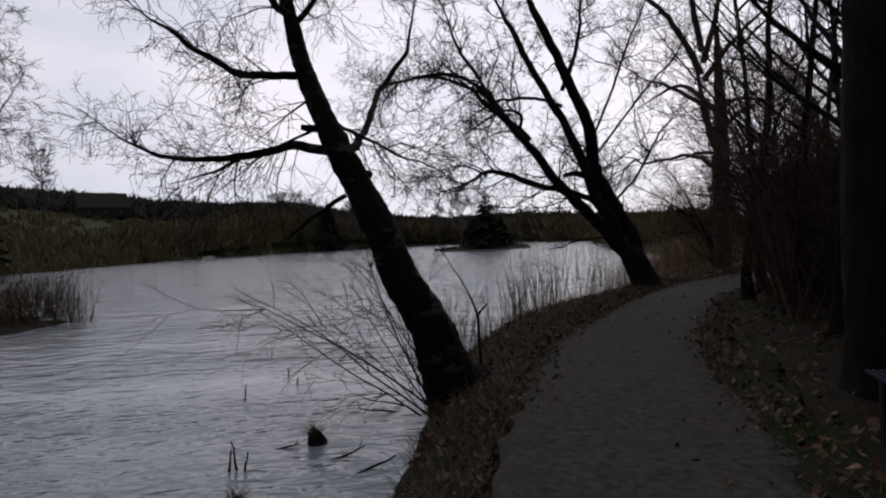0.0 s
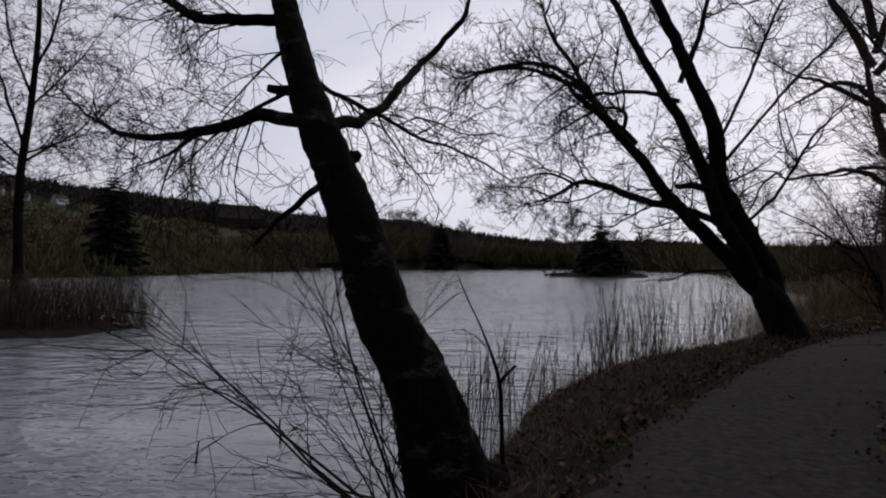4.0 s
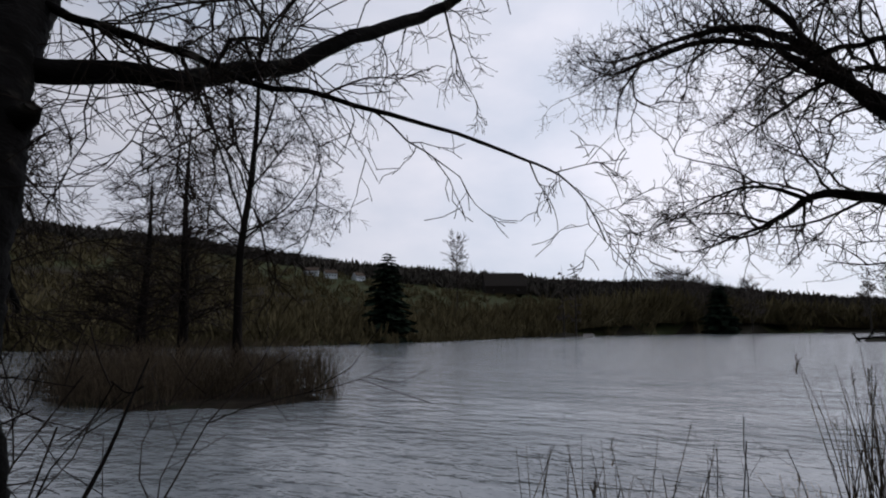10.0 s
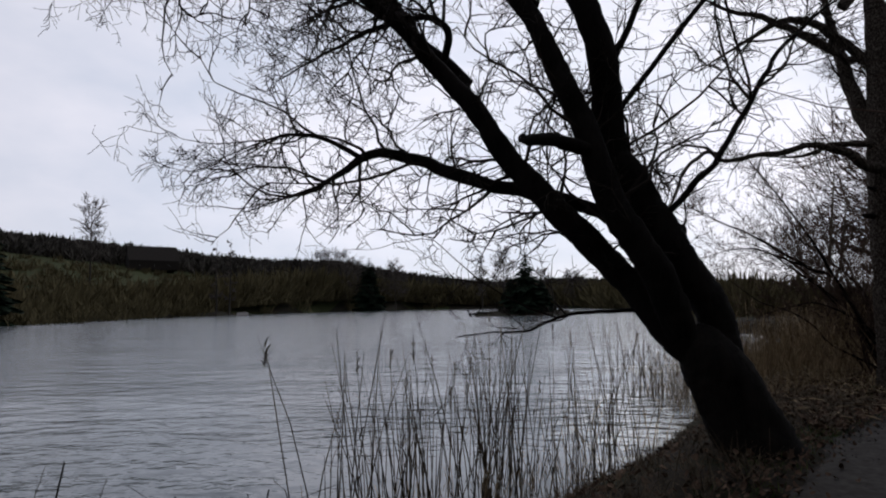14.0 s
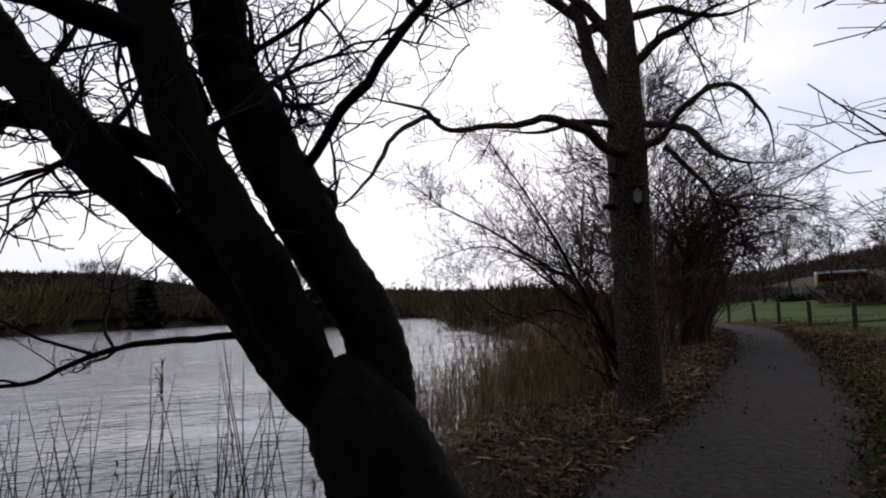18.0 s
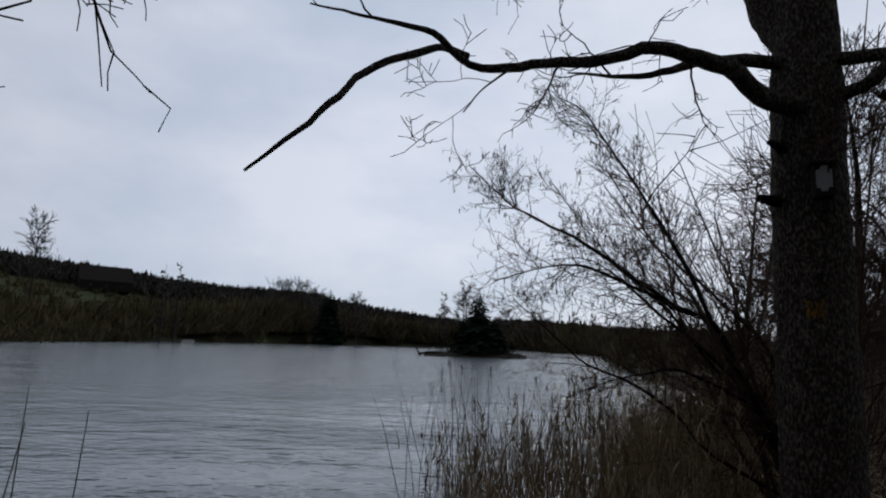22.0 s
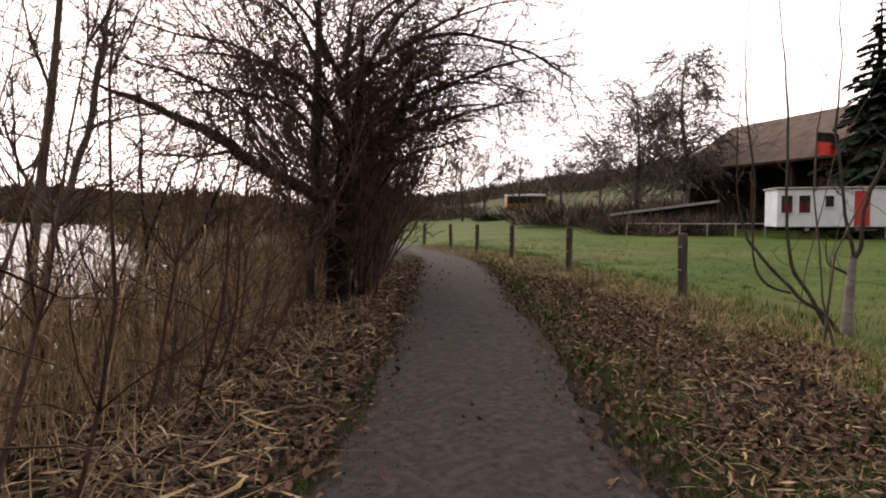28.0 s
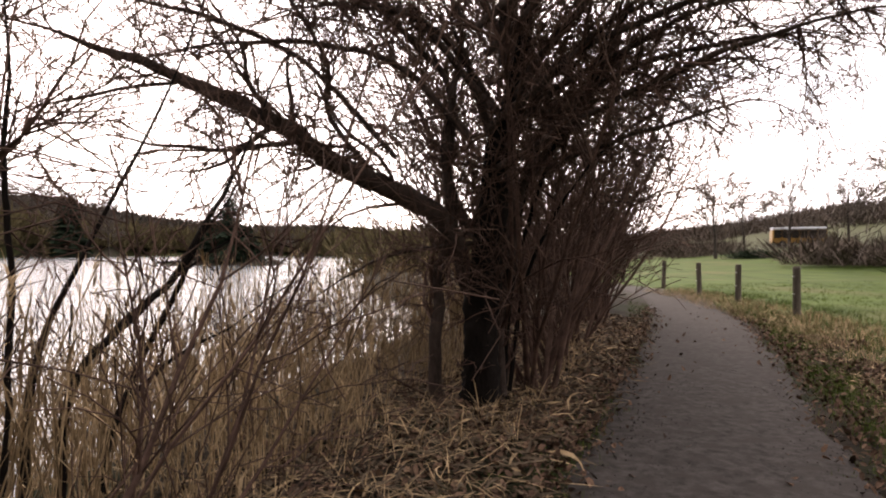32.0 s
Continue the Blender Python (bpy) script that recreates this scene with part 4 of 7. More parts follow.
thorn_tree_limbs.append(([(14.48, 29.92, 2.75, 0.035), (14.21, 29.85, 2.69, 0.029), (13.90, 29.77, 2.62, 0.023), (13.49, 29.65, 2.60, 0.018), (13.12, 29.52, 2.65, 0.013), (12.87, 29.38, 2.56, 0.008)], 0.95))
thorn_tree_limbs.append(([(14.28, 29.83, 2.94, 0.035), (14.08, 29.75, 3.17, 0.028), (14.01, 29.68, 3.46, 0.020), (13.86, 29.60, 3.69, 0.014), (13.66, 29.51, 3.89, 0.008)], 0.95))
thorn_tree_limbs.append(([(15.84, 30.16, 0.21, 0.100), (15.82, 30.15, 0.44, 0.091), (15.77, 30.13, 0.94, 0.081), (15.85, 30.08, 1.60, 0.072), (15.94, 30.03, 2.04, 0.065), (15.88, 30.02, 2.69, 0.059), (15.93, 29.98, 3.17, 0.053), (16.00, 29.93, 3.65, 0.043), (15.96, 29.91, 4.18, 0.030)], 1.2))
thorn_tree_limbs.append(([(16.48, 30.04, 0.36, 0.060), (16.44, 30.08, 1.14, 0.067), (16.58, 30.05, 1.71, 0.070), (16.67, 30.04, 2.44, 0.069), (17.08, 29.87, 3.00, 0.061), (17.38, 29.72, 3.50, 0.054), (17.53, 29.66, 3.99, 0.044), (17.63, 29.62, 4.50, 0.030)], 1.2))
thorn_tree_limbs.append(([(16.36, 29.98, 2.59, 0.060), (16.25, 29.94, 3.13, 0.050), (16.08, 29.93, 3.55, 0.040), (15.90, 29.91, 3.95, 0.028), (15.73, 29.89, 4.35, 0.015)], 0.95))
thorn_tree_limbs.append(([(14.45, 29.92, 2.80, 0.030), (14.43, 29.89, 3.13, 0.024), (14.40, 29.85, 3.51, 0.018), (14.54, 29.81, 3.95, 0.012)], 1.2))
thorn_tree_limbs.append(([(15.38, 29.98, 2.31, 0.030), (15.26, 29.96, 2.59, 0.025), (14.85, 29.98, 2.94, 0.021), (14.65, 29.95, 3.32, 0.017), (14.55, 29.91, 3.69, 0.012)], 0.95))
thorn_tree_limbs.append(([(15.81, 30.02, 3.54, 0.037), (15.20, 30.06, 4.07, 0.033), (14.54, 30.07, 4.33, 0.029), (13.76, 30.04, 4.34, 0.023), (13.07, 29.92, 4.32, 0.016), (12.50, 29.75, 4.07, 0.009)], 0.95))
thorn_tree_limbs.append(([(15.40, 30.08, 2.67, 0.037), (14.75, 30.09, 3.35, 0.033), (14.19, 30.04, 3.69, 0.029), (13.45, 29.97, 3.80, 0.023), (12.85, 29.83, 3.86, 0.016), (12.40, 29.64, 3.65, 0.009)], 0.95))
thorn_tree_limbs.append(([(15.25, 30.13, 2.46, 0.034), (14.80, 30.12, 3.01, 0.029), (14.73, 29.99, 3.53, 0.025), (14.32, 29.95, 4.14, 0.020), (14.04, 29.87, 4.70, 0.014), (13.72, 29.78, 5.15, 0.009)], 0.95))
thorn_tree_limbs.append(([(13.50, 30.01, 3.20, 0.022), (12.90, 29.91, 3.04, 0.018), (12.43, 29.78, 2.84, 0.013), (12.10, 29.62, 2.60, 0.007)], 0.95))
thorn_tree_limbs.append(([(16.03, 29.92, 3.97, 0.037), (15.48, 29.91, 4.83, 0.030), (14.82, 29.90, 5.25, 0.022), (14.07, 29.85, 5.26, 0.016), (13.24, 29.73, 4.85, 0.009)], 0.95))
thorn_tree_limbs.append(([(14.26, 29.93, 2.86, 0.030), (13.99, 29.83, 2.61, 0.024), (13.69, 29.71, 2.44, 0.017), (13.50, 29.59, 2.40, 0.011)], 0.95))
thorn_tree_limbs.append(([(16.13, 30.07, 1.93, 0.060), (15.90, 30.07, 2.58, 0.051), (15.93, 29.98, 3.22, 0.041), (15.70, 29.97, 3.68, 0.032), (15.37, 29.98, 4.13, 0.022)], 0.95))
thorn_tree_limbs.append(([(16.34, 29.99, 2.15, 0.075), (16.52, 29.99, 2.88, 0.064), (16.70, 29.99, 3.57, 0.052), (16.79, 30.03, 4.33, 0.041), (16.87, 30.07, 5.05, 0.030)], 1.3))
thorn_tree_limbs.append(([(16.63, 29.97, 2.71, 0.060), (17.10, 29.90, 3.12, 0.051), (17.55, 29.80, 3.70, 0.041), (17.95, 29.70, 4.00, 0.032), (18.46, 29.48, 4.32, 0.022)], 1.3))
thorn_tree_limbs.append(([(16.39, 29.97, 3.14, 0.045), (15.90, 29.91, 3.74, 0.037), (15.34, 29.84, 3.96, 0.030), (14.63, 29.73, 3.88, 0.022), (14.12, 29.53, 3.61, 0.015)], 0.95))
thorn_tree_limbs.append(([(15.97, 29.42, 3.74, 0.052), (16.73, 28.97, 4.38, 0.045), (17.45, 28.44, 4.65, 0.037), (18.30, 27.66, 4.37, 0.030), (18.78, 27.15, 3.91, 0.022), (19.07, 26.83, 3.37, 0.015)], 1.4))
thorn_tree_limbs.append(([(15.82, 29.50, 4.08, 0.052), (15.64, 29.49, 4.81, 0.037), (15.45, 29.47, 5.51, 0.022)], 1.3))
thorn_tree_limbs.append(([(16.27, 29.23, 4.01, 0.045), (16.91, 28.91, 5.01, 0.035), (17.67, 28.41, 5.57, 0.025), (18.37, 27.85, 5.40, 0.015)], 1.3))
thorn_tree_limbs.append(([(16.15, 29.95, 1.87, 0.030), (15.39, 30.05, 1.76, 0.023), (14.86, 30.01, 1.51, 0.016), (14.45, 29.92, 1.22, 0.009)], 0.95))
thorn_tree_limbs.append(([(16.29, 29.86, 3.14, 0.052), (15.60, 29.93, 3.90, 0.043), (14.81, 29.95, 4.11, 0.034), (14.05, 29.88, 4.08, 0.024), (13.31, 29.71, 3.87, 0.015)], 0.95))
thorn_tree_limbs.append(([(16.06, 29.85, 2.88, 0.045), (15.31, 29.89, 3.51, 0.037), (14.50, 29.86, 3.60, 0.030), (13.73, 29.73, 3.44, 0.022), (13.27, 29.51, 3.21, 0.015)], 0.95))
thorn_tree_limbs.append(([(16.43, 29.90, 2.90, 0.052), (16.97, 29.73, 3.40, 0.045), (17.53, 29.48, 3.71, 0.037), (18.13, 29.13, 4.07, 0.030), (18.72, 28.70, 4.07, 0.022), (19.23, 28.25, 3.92, 0.015)], 1.3))
thorn_tree_limbs.append(([(16.51, 29.86, 3.28, 0.052), (17.14, 29.65, 4.18, 0.043), (17.78, 29.36, 4.70, 0.034), (18.46, 28.93, 4.77, 0.024), (19.06, 28.46, 4.56, 0.015)], 1.3))
thorn_tree_limbs.append(([(16.42, 29.91, 3.60, 0.060), (16.44, 29.94, 4.58, 0.048), (16.63, 29.88, 5.55, 0.035), (16.91, 29.76, 6.27, 0.022)], 1.2))
thorn_tree_limbs.append(([(16.38, 29.93, 3.93, 0.052), (15.92, 29.95, 4.75, 0.040), (15.35, 29.98, 5.25, 0.028), (14.74, 29.97, 5.33, 0.015)], 0.95))
thorn_tree_limbs.append(([(16.62, 29.81, 3.08, 0.037), (17.36, 29.63, 3.27, 0.029), (18.04, 29.42, 3.26, 0.020), (18.59, 29.25, 2.91, 0.011)], 1.3))
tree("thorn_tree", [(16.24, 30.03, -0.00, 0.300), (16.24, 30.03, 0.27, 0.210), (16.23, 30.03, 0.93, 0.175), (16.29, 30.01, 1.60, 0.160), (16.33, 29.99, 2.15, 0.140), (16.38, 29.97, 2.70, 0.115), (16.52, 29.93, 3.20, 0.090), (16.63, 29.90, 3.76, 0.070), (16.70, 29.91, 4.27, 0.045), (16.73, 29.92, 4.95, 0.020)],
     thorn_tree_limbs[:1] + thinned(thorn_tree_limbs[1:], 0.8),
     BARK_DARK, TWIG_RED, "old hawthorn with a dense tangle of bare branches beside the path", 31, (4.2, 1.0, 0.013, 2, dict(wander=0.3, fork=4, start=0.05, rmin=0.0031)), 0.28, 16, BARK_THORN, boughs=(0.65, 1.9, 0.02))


# hedge of upright stems beyond the thorn
def hedge():
    rng = np.random.default_rng(5)
    line = [(16.9, 30.7), (17.7, 31.9), (18.7, 33.2), (20.3, 35.4), (22.0, 37.8), (24.0, 40.8), (25.6, 44.0)]
    for i, (x, y) in enumerate(line):
        x, y = x + 0.32, y - 0.26
        shrub("hedge_shrub", (x + rng.normal() * 0.2, y), 15, (6.0 if i < 4 else 4.8) + rng.uniform(-0.3, 0.6), 0.46 if i < 4 else 0.3, "tall hedge shrub of close upright bare stems", 40 + i, TWIG_RED, 0.03, 2, fork=5, group="hedge beside the path", rmin=0.0042)
        if i < 1:
            continue
        shrub("hedge_shrub", (x - 1.1 + rng.normal() * 0.2, y + 1.0), 9, 4.6 + rng.uniform(-0.3, 0.5), 0.4, "tall hedge shrub of close upright bare stems", 60 + i, TWIG_RED, 0.03, 2, fork=4, group="hedge beside the path", rmin=0.0042)


hedge()


# ---- reeds, grasses, leaves ----
class Blades:
    """Collects bent ribbons (reed leaves, grass) as four-section strips."""

    def __init__(self):
        self.base, self.az, self.length, self.width, self.tilt, self.bend = [], [], [], [], [], []

    def add(self, base, az, length, width, tilt, bend):
        for store, v in zip((self.base, self.az, self.length, self.width, self.tilt, self.bend), (base, az, length, width, tilt, bend)):
            store.append(np.asarray(v, float))

    def mesh(self, name, mat, parent=None, rows_n=4):
        base, az, length = np.concatenate(self.base), np.concatenate(self.az), np.concatenate(self.length)
        width, tilt, bend = np.concatenate(self.width), np.concatenate(self.tilt), np.concatenate(self.bend)
        k = len(az)
        out = np.stack([np.cos(az), np.sin(az), np.zeros(k)], 1)
        side = np.stack([-np.sin(az), np.cos(az), np.zeros(k)], 1)
        p, rows = base.copy(), []
        taper = (1.0, 0.9, 0.6, 0.12) if rows_n == 4 else (1.0, 0.75, 0.1)
        for i in range(rows_n):
            w = width * taper[i]
            rows += [p - side * w[:, None] / 2, p + side * w[:, None] / 2]
            a = tilt + bend * i / (rows_n - 1)
            p = p + (out * np.sin(a)[:, None] + np.array([[0, 0, 1.0]]) * np.cos(a)[:, None]) * (length / (rows_n - 1))[:, None]
        v = np.stack(rows, 1).reshape(-1, 3)
        i0 = np.arange(k)[:, None] * (2 * rows_n)
        q = np.concatenate([i0 + np.array([[2 * j, 2 * j + 1, 2 * j + 3, 2 * j + 2]]) for j in range(rows_n - 1)], 0)
        return link(name, v, q, mat, parent)


def scatter(rng, n, keep, x0, x1, y0, y1):
    """n places in a box for which keep(x, y) holds."""
    xs, ys = [], []
    while sum(map(len, xs)) < n:
        x, y = rng.uniform(x0, x1, n * 2), rng.uniform(y0, y1, n * 2)
        ok = keep(x, y)
        xs.append(x[ok])
        ys.append(y[ok])
    return np.concatenate(xs)[:n], np.concatenate(ys)[:n]


def reed_bed(name, label, rng, keep, box, n, height, mat, leaf=1.0, plume=0.25, lean=0.08, thick=0.0045, blade_mat=None):
    x, y = scatter(rng, n, keep, *box)
    z = np.maximum(ground_z(x, y), WATER_Z - 0.35)
    tb, bl = Tubes(), Blades()
    for a, b, c in zip(x, y, z):
        h = height * rng.uniform(0.6, 1.15)
        d = rng.normal(size=2) * lean
        curve = rng.normal(size=2) * lean * 0.8
        pts = [(a + (d[0] + curve[0] * t) * h * t, b + (d[1] + curve[1] * t) * h * t, c + h * t) for t in (0, 0.35, 0.7, 1.0)]
        tb.add(pts, [thick * k for k in (1.1, 1.0, 0.8, 0.4)], 3)
        if rng.random() < plume:
            m = 9
            tip = np.array([pts[-1]] * m)
            tip[:, 2] -= rng.uniform(0, 0.2, m)
            bl.add(tip, rng.normal(rng.uniform(0, 6.28), 0.7, m), rng.uniform(0.08, 0.17, m), np.full(m, 0.012), rng.uniform(0.2, 0.8, m), rng.uniform(0.8, 1.8, m))
        for _ in range(rng.poisson(leaf)):
            t = rng.uniform(0.15, 0.8)
            bl.add([(a + d[0] * h * t, b + d[1] * h * t, c + h * t)], [rng.uniform(0, 6.28)], [rng.uniform(0.2, 0.5) * min(1, h)], [rng.uniform(0.006, 0.014)], [rng.uniform(0.2, 0.7)], [rng.uniform(0.4, 2.0)])
    root = empty(name, (float(x.mean()), float(y.mean()), float(z.mean())))
    inv = root.matrix_world.inverted()
    made = [tb.mesh("stalks", mat)]
    if bl.base:
        made.append(bl.mesh("reed_leaves", blade_mat or mat))
    for o in made:
        o.parent, o.matrix_parent_inverse = root, inv
        o["kind"] = "stuff"
    return tagged(root, label, "reeds", kind="stuff")


def grass(name, label, rng, keep, box, n, length, width, mat, tilt=(0.1, 0.8), bend=(0.3, 1.4), lift=0.0, tuft=1):
    x, y = scatter(rng, max(1, n // tuft), keep, *box)
    x, y = np.repeat(x, tuft) + rng.normal(size=len(x) * tuft) * 0.05, np.repeat(y, tuft) + rng.normal(size=len(x) * tuft) * 0.05
    k = len(x)
    bl = Blades()
    bl.add(np.stack([x, y, ground_z(x, y) - 0.01 + lift], 1), rng.uniform(0, 6.28, k), length * rng.uniform(0.5, 1.2, k), width * rng.uniform(0.6, 1.3, k), rng.uniform(*tilt, k), rng.uniform(*bend, k))
    return tagged(bl.mesh(name, mat, None, 3 if length < 0.2 else 4), label, "grass", kind="stuff")


def leaves(name, label, rng, keep, box, n, size, mat):
    """Loose dead leaves: curled four-cornered scraps lying on the ground."""
    x, y = scatter(rng, n, keep, *box)
    z = ground_z(x, y)
    a, s = rng.uniform(0, 6.28, n), size * rng.uniform(0.5, 1.2, n)
    c = np.stack([x, y, z + rng.uniform(0.008, 0.075, n)], 1)
    u = np.stack([np.cos(a), np.sin(a), rng.normal(0, 0.6, n)], 1)
    w = np.stack([-np.sin(a), np.cos(a), rng.normal(0, 0.6, n)], 1)
    lift = np.stack([np.zeros(n), np.zeros(n), s * rng.uniform(0.05, 0.45, n)], 1)
    S = s[:, None]
    wide = S * rng.uniform(0.45, 0.85, (n, 1))
    v = np.stack([c - u * S, c - u * S * 0.45 + w * wide + lift, c + u * S * 0.35 + w * wide * 0.8 + lift * 0.8, c + u * S + lift * 0.3, c + u * S * 0.25 - w * wide * 0.85 + lift * 0.7, c - u * S * 0.5 - w * wide + lift, c], 1).reshape(-1, 3)
    i0 = np.arange(n)[:, None] * 7
    q = np.concatenate([i0 + np.array([[k, 6, (k + 1) % 6]]) for k in range(6)], 0)
    return tagged(link(name, v, q, mat, None, "", False), label, "leaves", kind="stuff")


def straw(name, label, rng, keep, box, n, length, width, mat):
    """Curled dry reed leaves lying about on the ground."""
    x, y = scatter(rng, n, keep, *box)
    a, ln, w = rng.uniform(0, 6.28, n), length * rng.uniform(0.4, 1.2, n), width * rng.uniform(0.6, 1.4, n)
    turn, rise, arch = rng.normal(0, 0.5, n), rng.normal(0, 0.12, n), rng.uniform(0.0, 0.22, n)
    p = np.stack([x, y, ground_z(x, y) + rng.uniform(0.02, 0.08, n)], 1)
    rows = []
    for i in range(5):
        b = a + turn * i / 2
        side = np.stack([-np.sin(b), np.cos(b), rng.normal(0, 0.5, n)], 1) * (w * (0.5, 1.0, 1.0, 0.8, 0.15)[i] / 2)[:, None]
        rows += [p - side, p + side]
        p = p + np.stack([np.cos(b), np.sin(b), rise + arch * (1.5 - i)], 1) * (ln / 4)[:, None]
    v = np.stack(rows, 1).reshape(-1, 3)
    i0 = np.arange(n)[:, None] * 10
    q = np.concatenate([i0 + np.array([[2 * k, 2 * k + 1, 2 * k + 3, 2 * k + 2]]) for k in range(4)], 0)
    return tagged(link(name, v, q, mat), label, "straw", kind="stuff")


def off_path(x, y):
    return seg_dist(x, y, TRACK)


def path_side(x, y):
    """Signed distance from the path's middle: minus on the lake side."""
    c = resample(TRACK, 0.5)
    t = np.gradient(c, axis=0)
    out = np.empty(len(x))
    for s in range(0, len(x), 4000):
        dx, dy = x[s:s + 4000, None] - c[None, :, 0], y[s:s + 4000, None] - c[None, :, 1]
        k = np.argmin(dx * dx + dy * dy, axis=1)
        r = np.arange(len(k))
        cr = t[k, 0] * dy[r, k] - t[k, 1] * dx[r, k]
        out[s:s + 4000] = np.where(cr > 0, -1, 1) * np.hypot(dx[r, k], dy[r, k])
    return out


def fence_gap(x, y):
    """Metres to the path's side of the fence line."""
    return np.interp(y, [2, 21.3] + [p[1] for p in FENCE[1:]], [8.0, 16.9] + [p[0] for p in FENCE[1:]]) - x


RNG = np.random.default_rng(77)


def patch(x, y, seed):
    """Soft uneven patches between 0 and 1."""
    v = np.array([noise.noise(Vector((a * 0.8, b * 0.8, seed))) + 0.6 * noise.noise(Vector((a * 2.3, b * 2.3, seed + 2))) for a, b in zip(x, y)])
    return np.clip(0.5 + 0.75 * v, 0, 1)


reed_bed("sparse_reeds", "thin dark dry reeds standing in the shallow water", RNG, lambda x, y: (shore(x, y) > -2.0) & (shore(x, y) < 0.2), (1.5, 5.0, 14.5, 19.6), 200, 2.0, REED_DARK, 0.5, 0.12, 0.1, 0.006)
reed_bed("sparse_reeds", "thin dark dry reeds standing in the shallow water", RNG, lambda x, y: (shore(x, y) > -1.3) & (shore(x, y) < 0.1), (-0.6, 1.8, 10.2, 14.6), 75, 1.5, REED_DARK, 0.4, 0.1, 0.12, 0.006)
reed_bed("bank_reeds", "clump of tan dry reeds on the bank", RNG, lambda x, y: (shore(x, y) > -1.2) & (shore(x, y) < 0.5), (0.2, 5.0, 12.8, 20.0), 200, 0.8, REED, 1.0, 0.1, 0.16)
reed_bed("dense_reeds", "dense bed of tan dry reeds at the water's edge", RNG, lambda x, y: (shore(x, y) > -2.6) & (path_side(x, y) < -2.2), (6.5, 9.6, 21.3, 27.5), 850, 1.3, REED, 1.6, 0.25, 0.14)
reed_bed("tall_reeds", "tall thin reeds with drooping plumes in the water", RNG, lambda x, y: (shore(x, y) > -2.6) & (shore(x, y) < -0.4), (5.9, 8.6, 21.8, 27.5), 60, 2.3, REED_DARK, 0.5, 0.4, 0.12, 0.006)
reed_bed("verge_reeds", "dense tan reeds and dead grass beside the path", RNG, lambda x, y: (shore(x, y) > -1.6) & (path_side(x, y) < -2.5) & (np.hypot(x - 16.0, y - 30.0) > 1.0), (9.0, 17.0, 22.6, 34.0), 3200, 1.35, REED, 1.6, 0.12, 0.16)
reed_bed("islet_reeds", "brown reeds covering the islet", RNG, lambda x, y: np.hypot((x + 20.0) / 7.0, (y - 21.5) / 4.6) < 0.55 + 0.75 * patch(x * 0.45, y * 0.45, 9.0), (-28, -12, 15, 27), 3400, 1.8, REED_DARK, 1.5, 0.05, 0.2, 0.009)
grass("dead_grass", "bleached dead grass beaten down on the verge", RNG, lambda x, y: (path_side(x, y) < -1.5) & (shore(x, y) > 0.0), (6.5, 19.0, 20.5, 36.0), 6000, 0.42, 0.008, REED, (0.5, 1.3), (0.2, 1.2), 0.02, 6)
grass("dead_grass", "bleached dead grass beaten down on the bank", RNG, lambda x, y: (path_side(x, y) < -1.1) & (shore(x, y) > -0.1), (-0.8, 9.5, 2.0, 21.5), 10000, 0.32, 0.007, REED_DARK, (0.4, 1.2), (0.2, 1.2), 0.01, 6)
grass("fallen_reeds", "broken reed stalks lying across the leaf litter", RNG, lambda x, y: (path_side(x, y) < -1.15) & (path_side(x, y) > -3.6) & (shore(x, y) > 0.2), (6.5, 20.0, 20.5, 36.0), 1700, 0.55, 0.008, REED, (1.25, 1.55), (-0.15, 0.25), 0.05, 1)
grass("fallen_reeds", "broken straw lying on the leafy verge", RNG, lambda x, y: (path_side(x, y) > 1.4) & (fence_gap(x, y) > 0.3), (9.0, 26.0, 17.0, 36.0), 7500, 0.26, 0.006, REED, (1.2, 1.55), (-0.15, 0.3), 0.04, 1)
grass("litter_grass", "sparse green grass growing through the dead leaves", RNG, lambda x, y: (path_side(x, y) > 1.1) & (fence_gap(x, y) > 0.0) & (RNG.random(len(x)) < patch(x, y, 5.0)), (7.0, 27.0, 14.5, 38.0), 46000, 0.13, 0.006, GRASS, (0.1, 0.8), (0.2, 1.1), 0, 6)
grass("verge_grass", "short green grass along the edge of the path", RNG, lambda x, y: (np.abs(off_path(x, y) - 1.1) < 0.34) & (RNG.random(len(x)) < patch(x, y, 7.0)), (-1, 26, 0.0, 40.0), 17000, 0.09, 0.006, GRASS, (0.1, 0.9), (0.2, 1.0), 0, 5)
grass("fence_grass", "rough green and straw grass under the fence", RNG, lambda x, y: (np.abs(fence_gap(x, y)) < 1.4), (14, 30, 18.0, 44.0), 14000, 0.17, 0.008, GRASS, (0.1, 0.9), (0.2, 1.2), 0, 6)
grass("fence_straw", "straw-coloured tufts under the fence", RNG, lambda x, y: (np.abs(fence_gap(x, y) - 0.5) < 1.0), (14, 30, 18.0, 44.0), 15000, 0.25, 0.007, REED, (0.2, 1.0), (0.2, 1.2), 0, 7)
leaves("leaf_litter", "thick brown dead leaves on the verge by the fence", RNG, lambda x, y: (path_side(x, y) > 1.0) & (fence_gap(x, y) > 0.7 + 0.6 * np.sin(x * 2.1 + y) + np.clip((y - 27) * 0.12, 0, 2)) & (RNG.random(len(x)) < (0.12 + 0.88 * patch(x, y, 0.0)) * np.clip((path_side(x, y) - 0.95) * 1.1, 0.12, 1)), (7.0, 27.0, 14.5, 38.0), 42000, 0.028, LEAF)
leaves("leaf_litter", "brown dead leaves along the lake side of the path", RNG, lambda x, y: (path_side(x, y) < -1.0) & (path_side(x, y) > -3.2) & (shore(x, y) > 0.1), (6.5, 22.0, 18.0, 38.0), 20000, 0.029, LEAF)
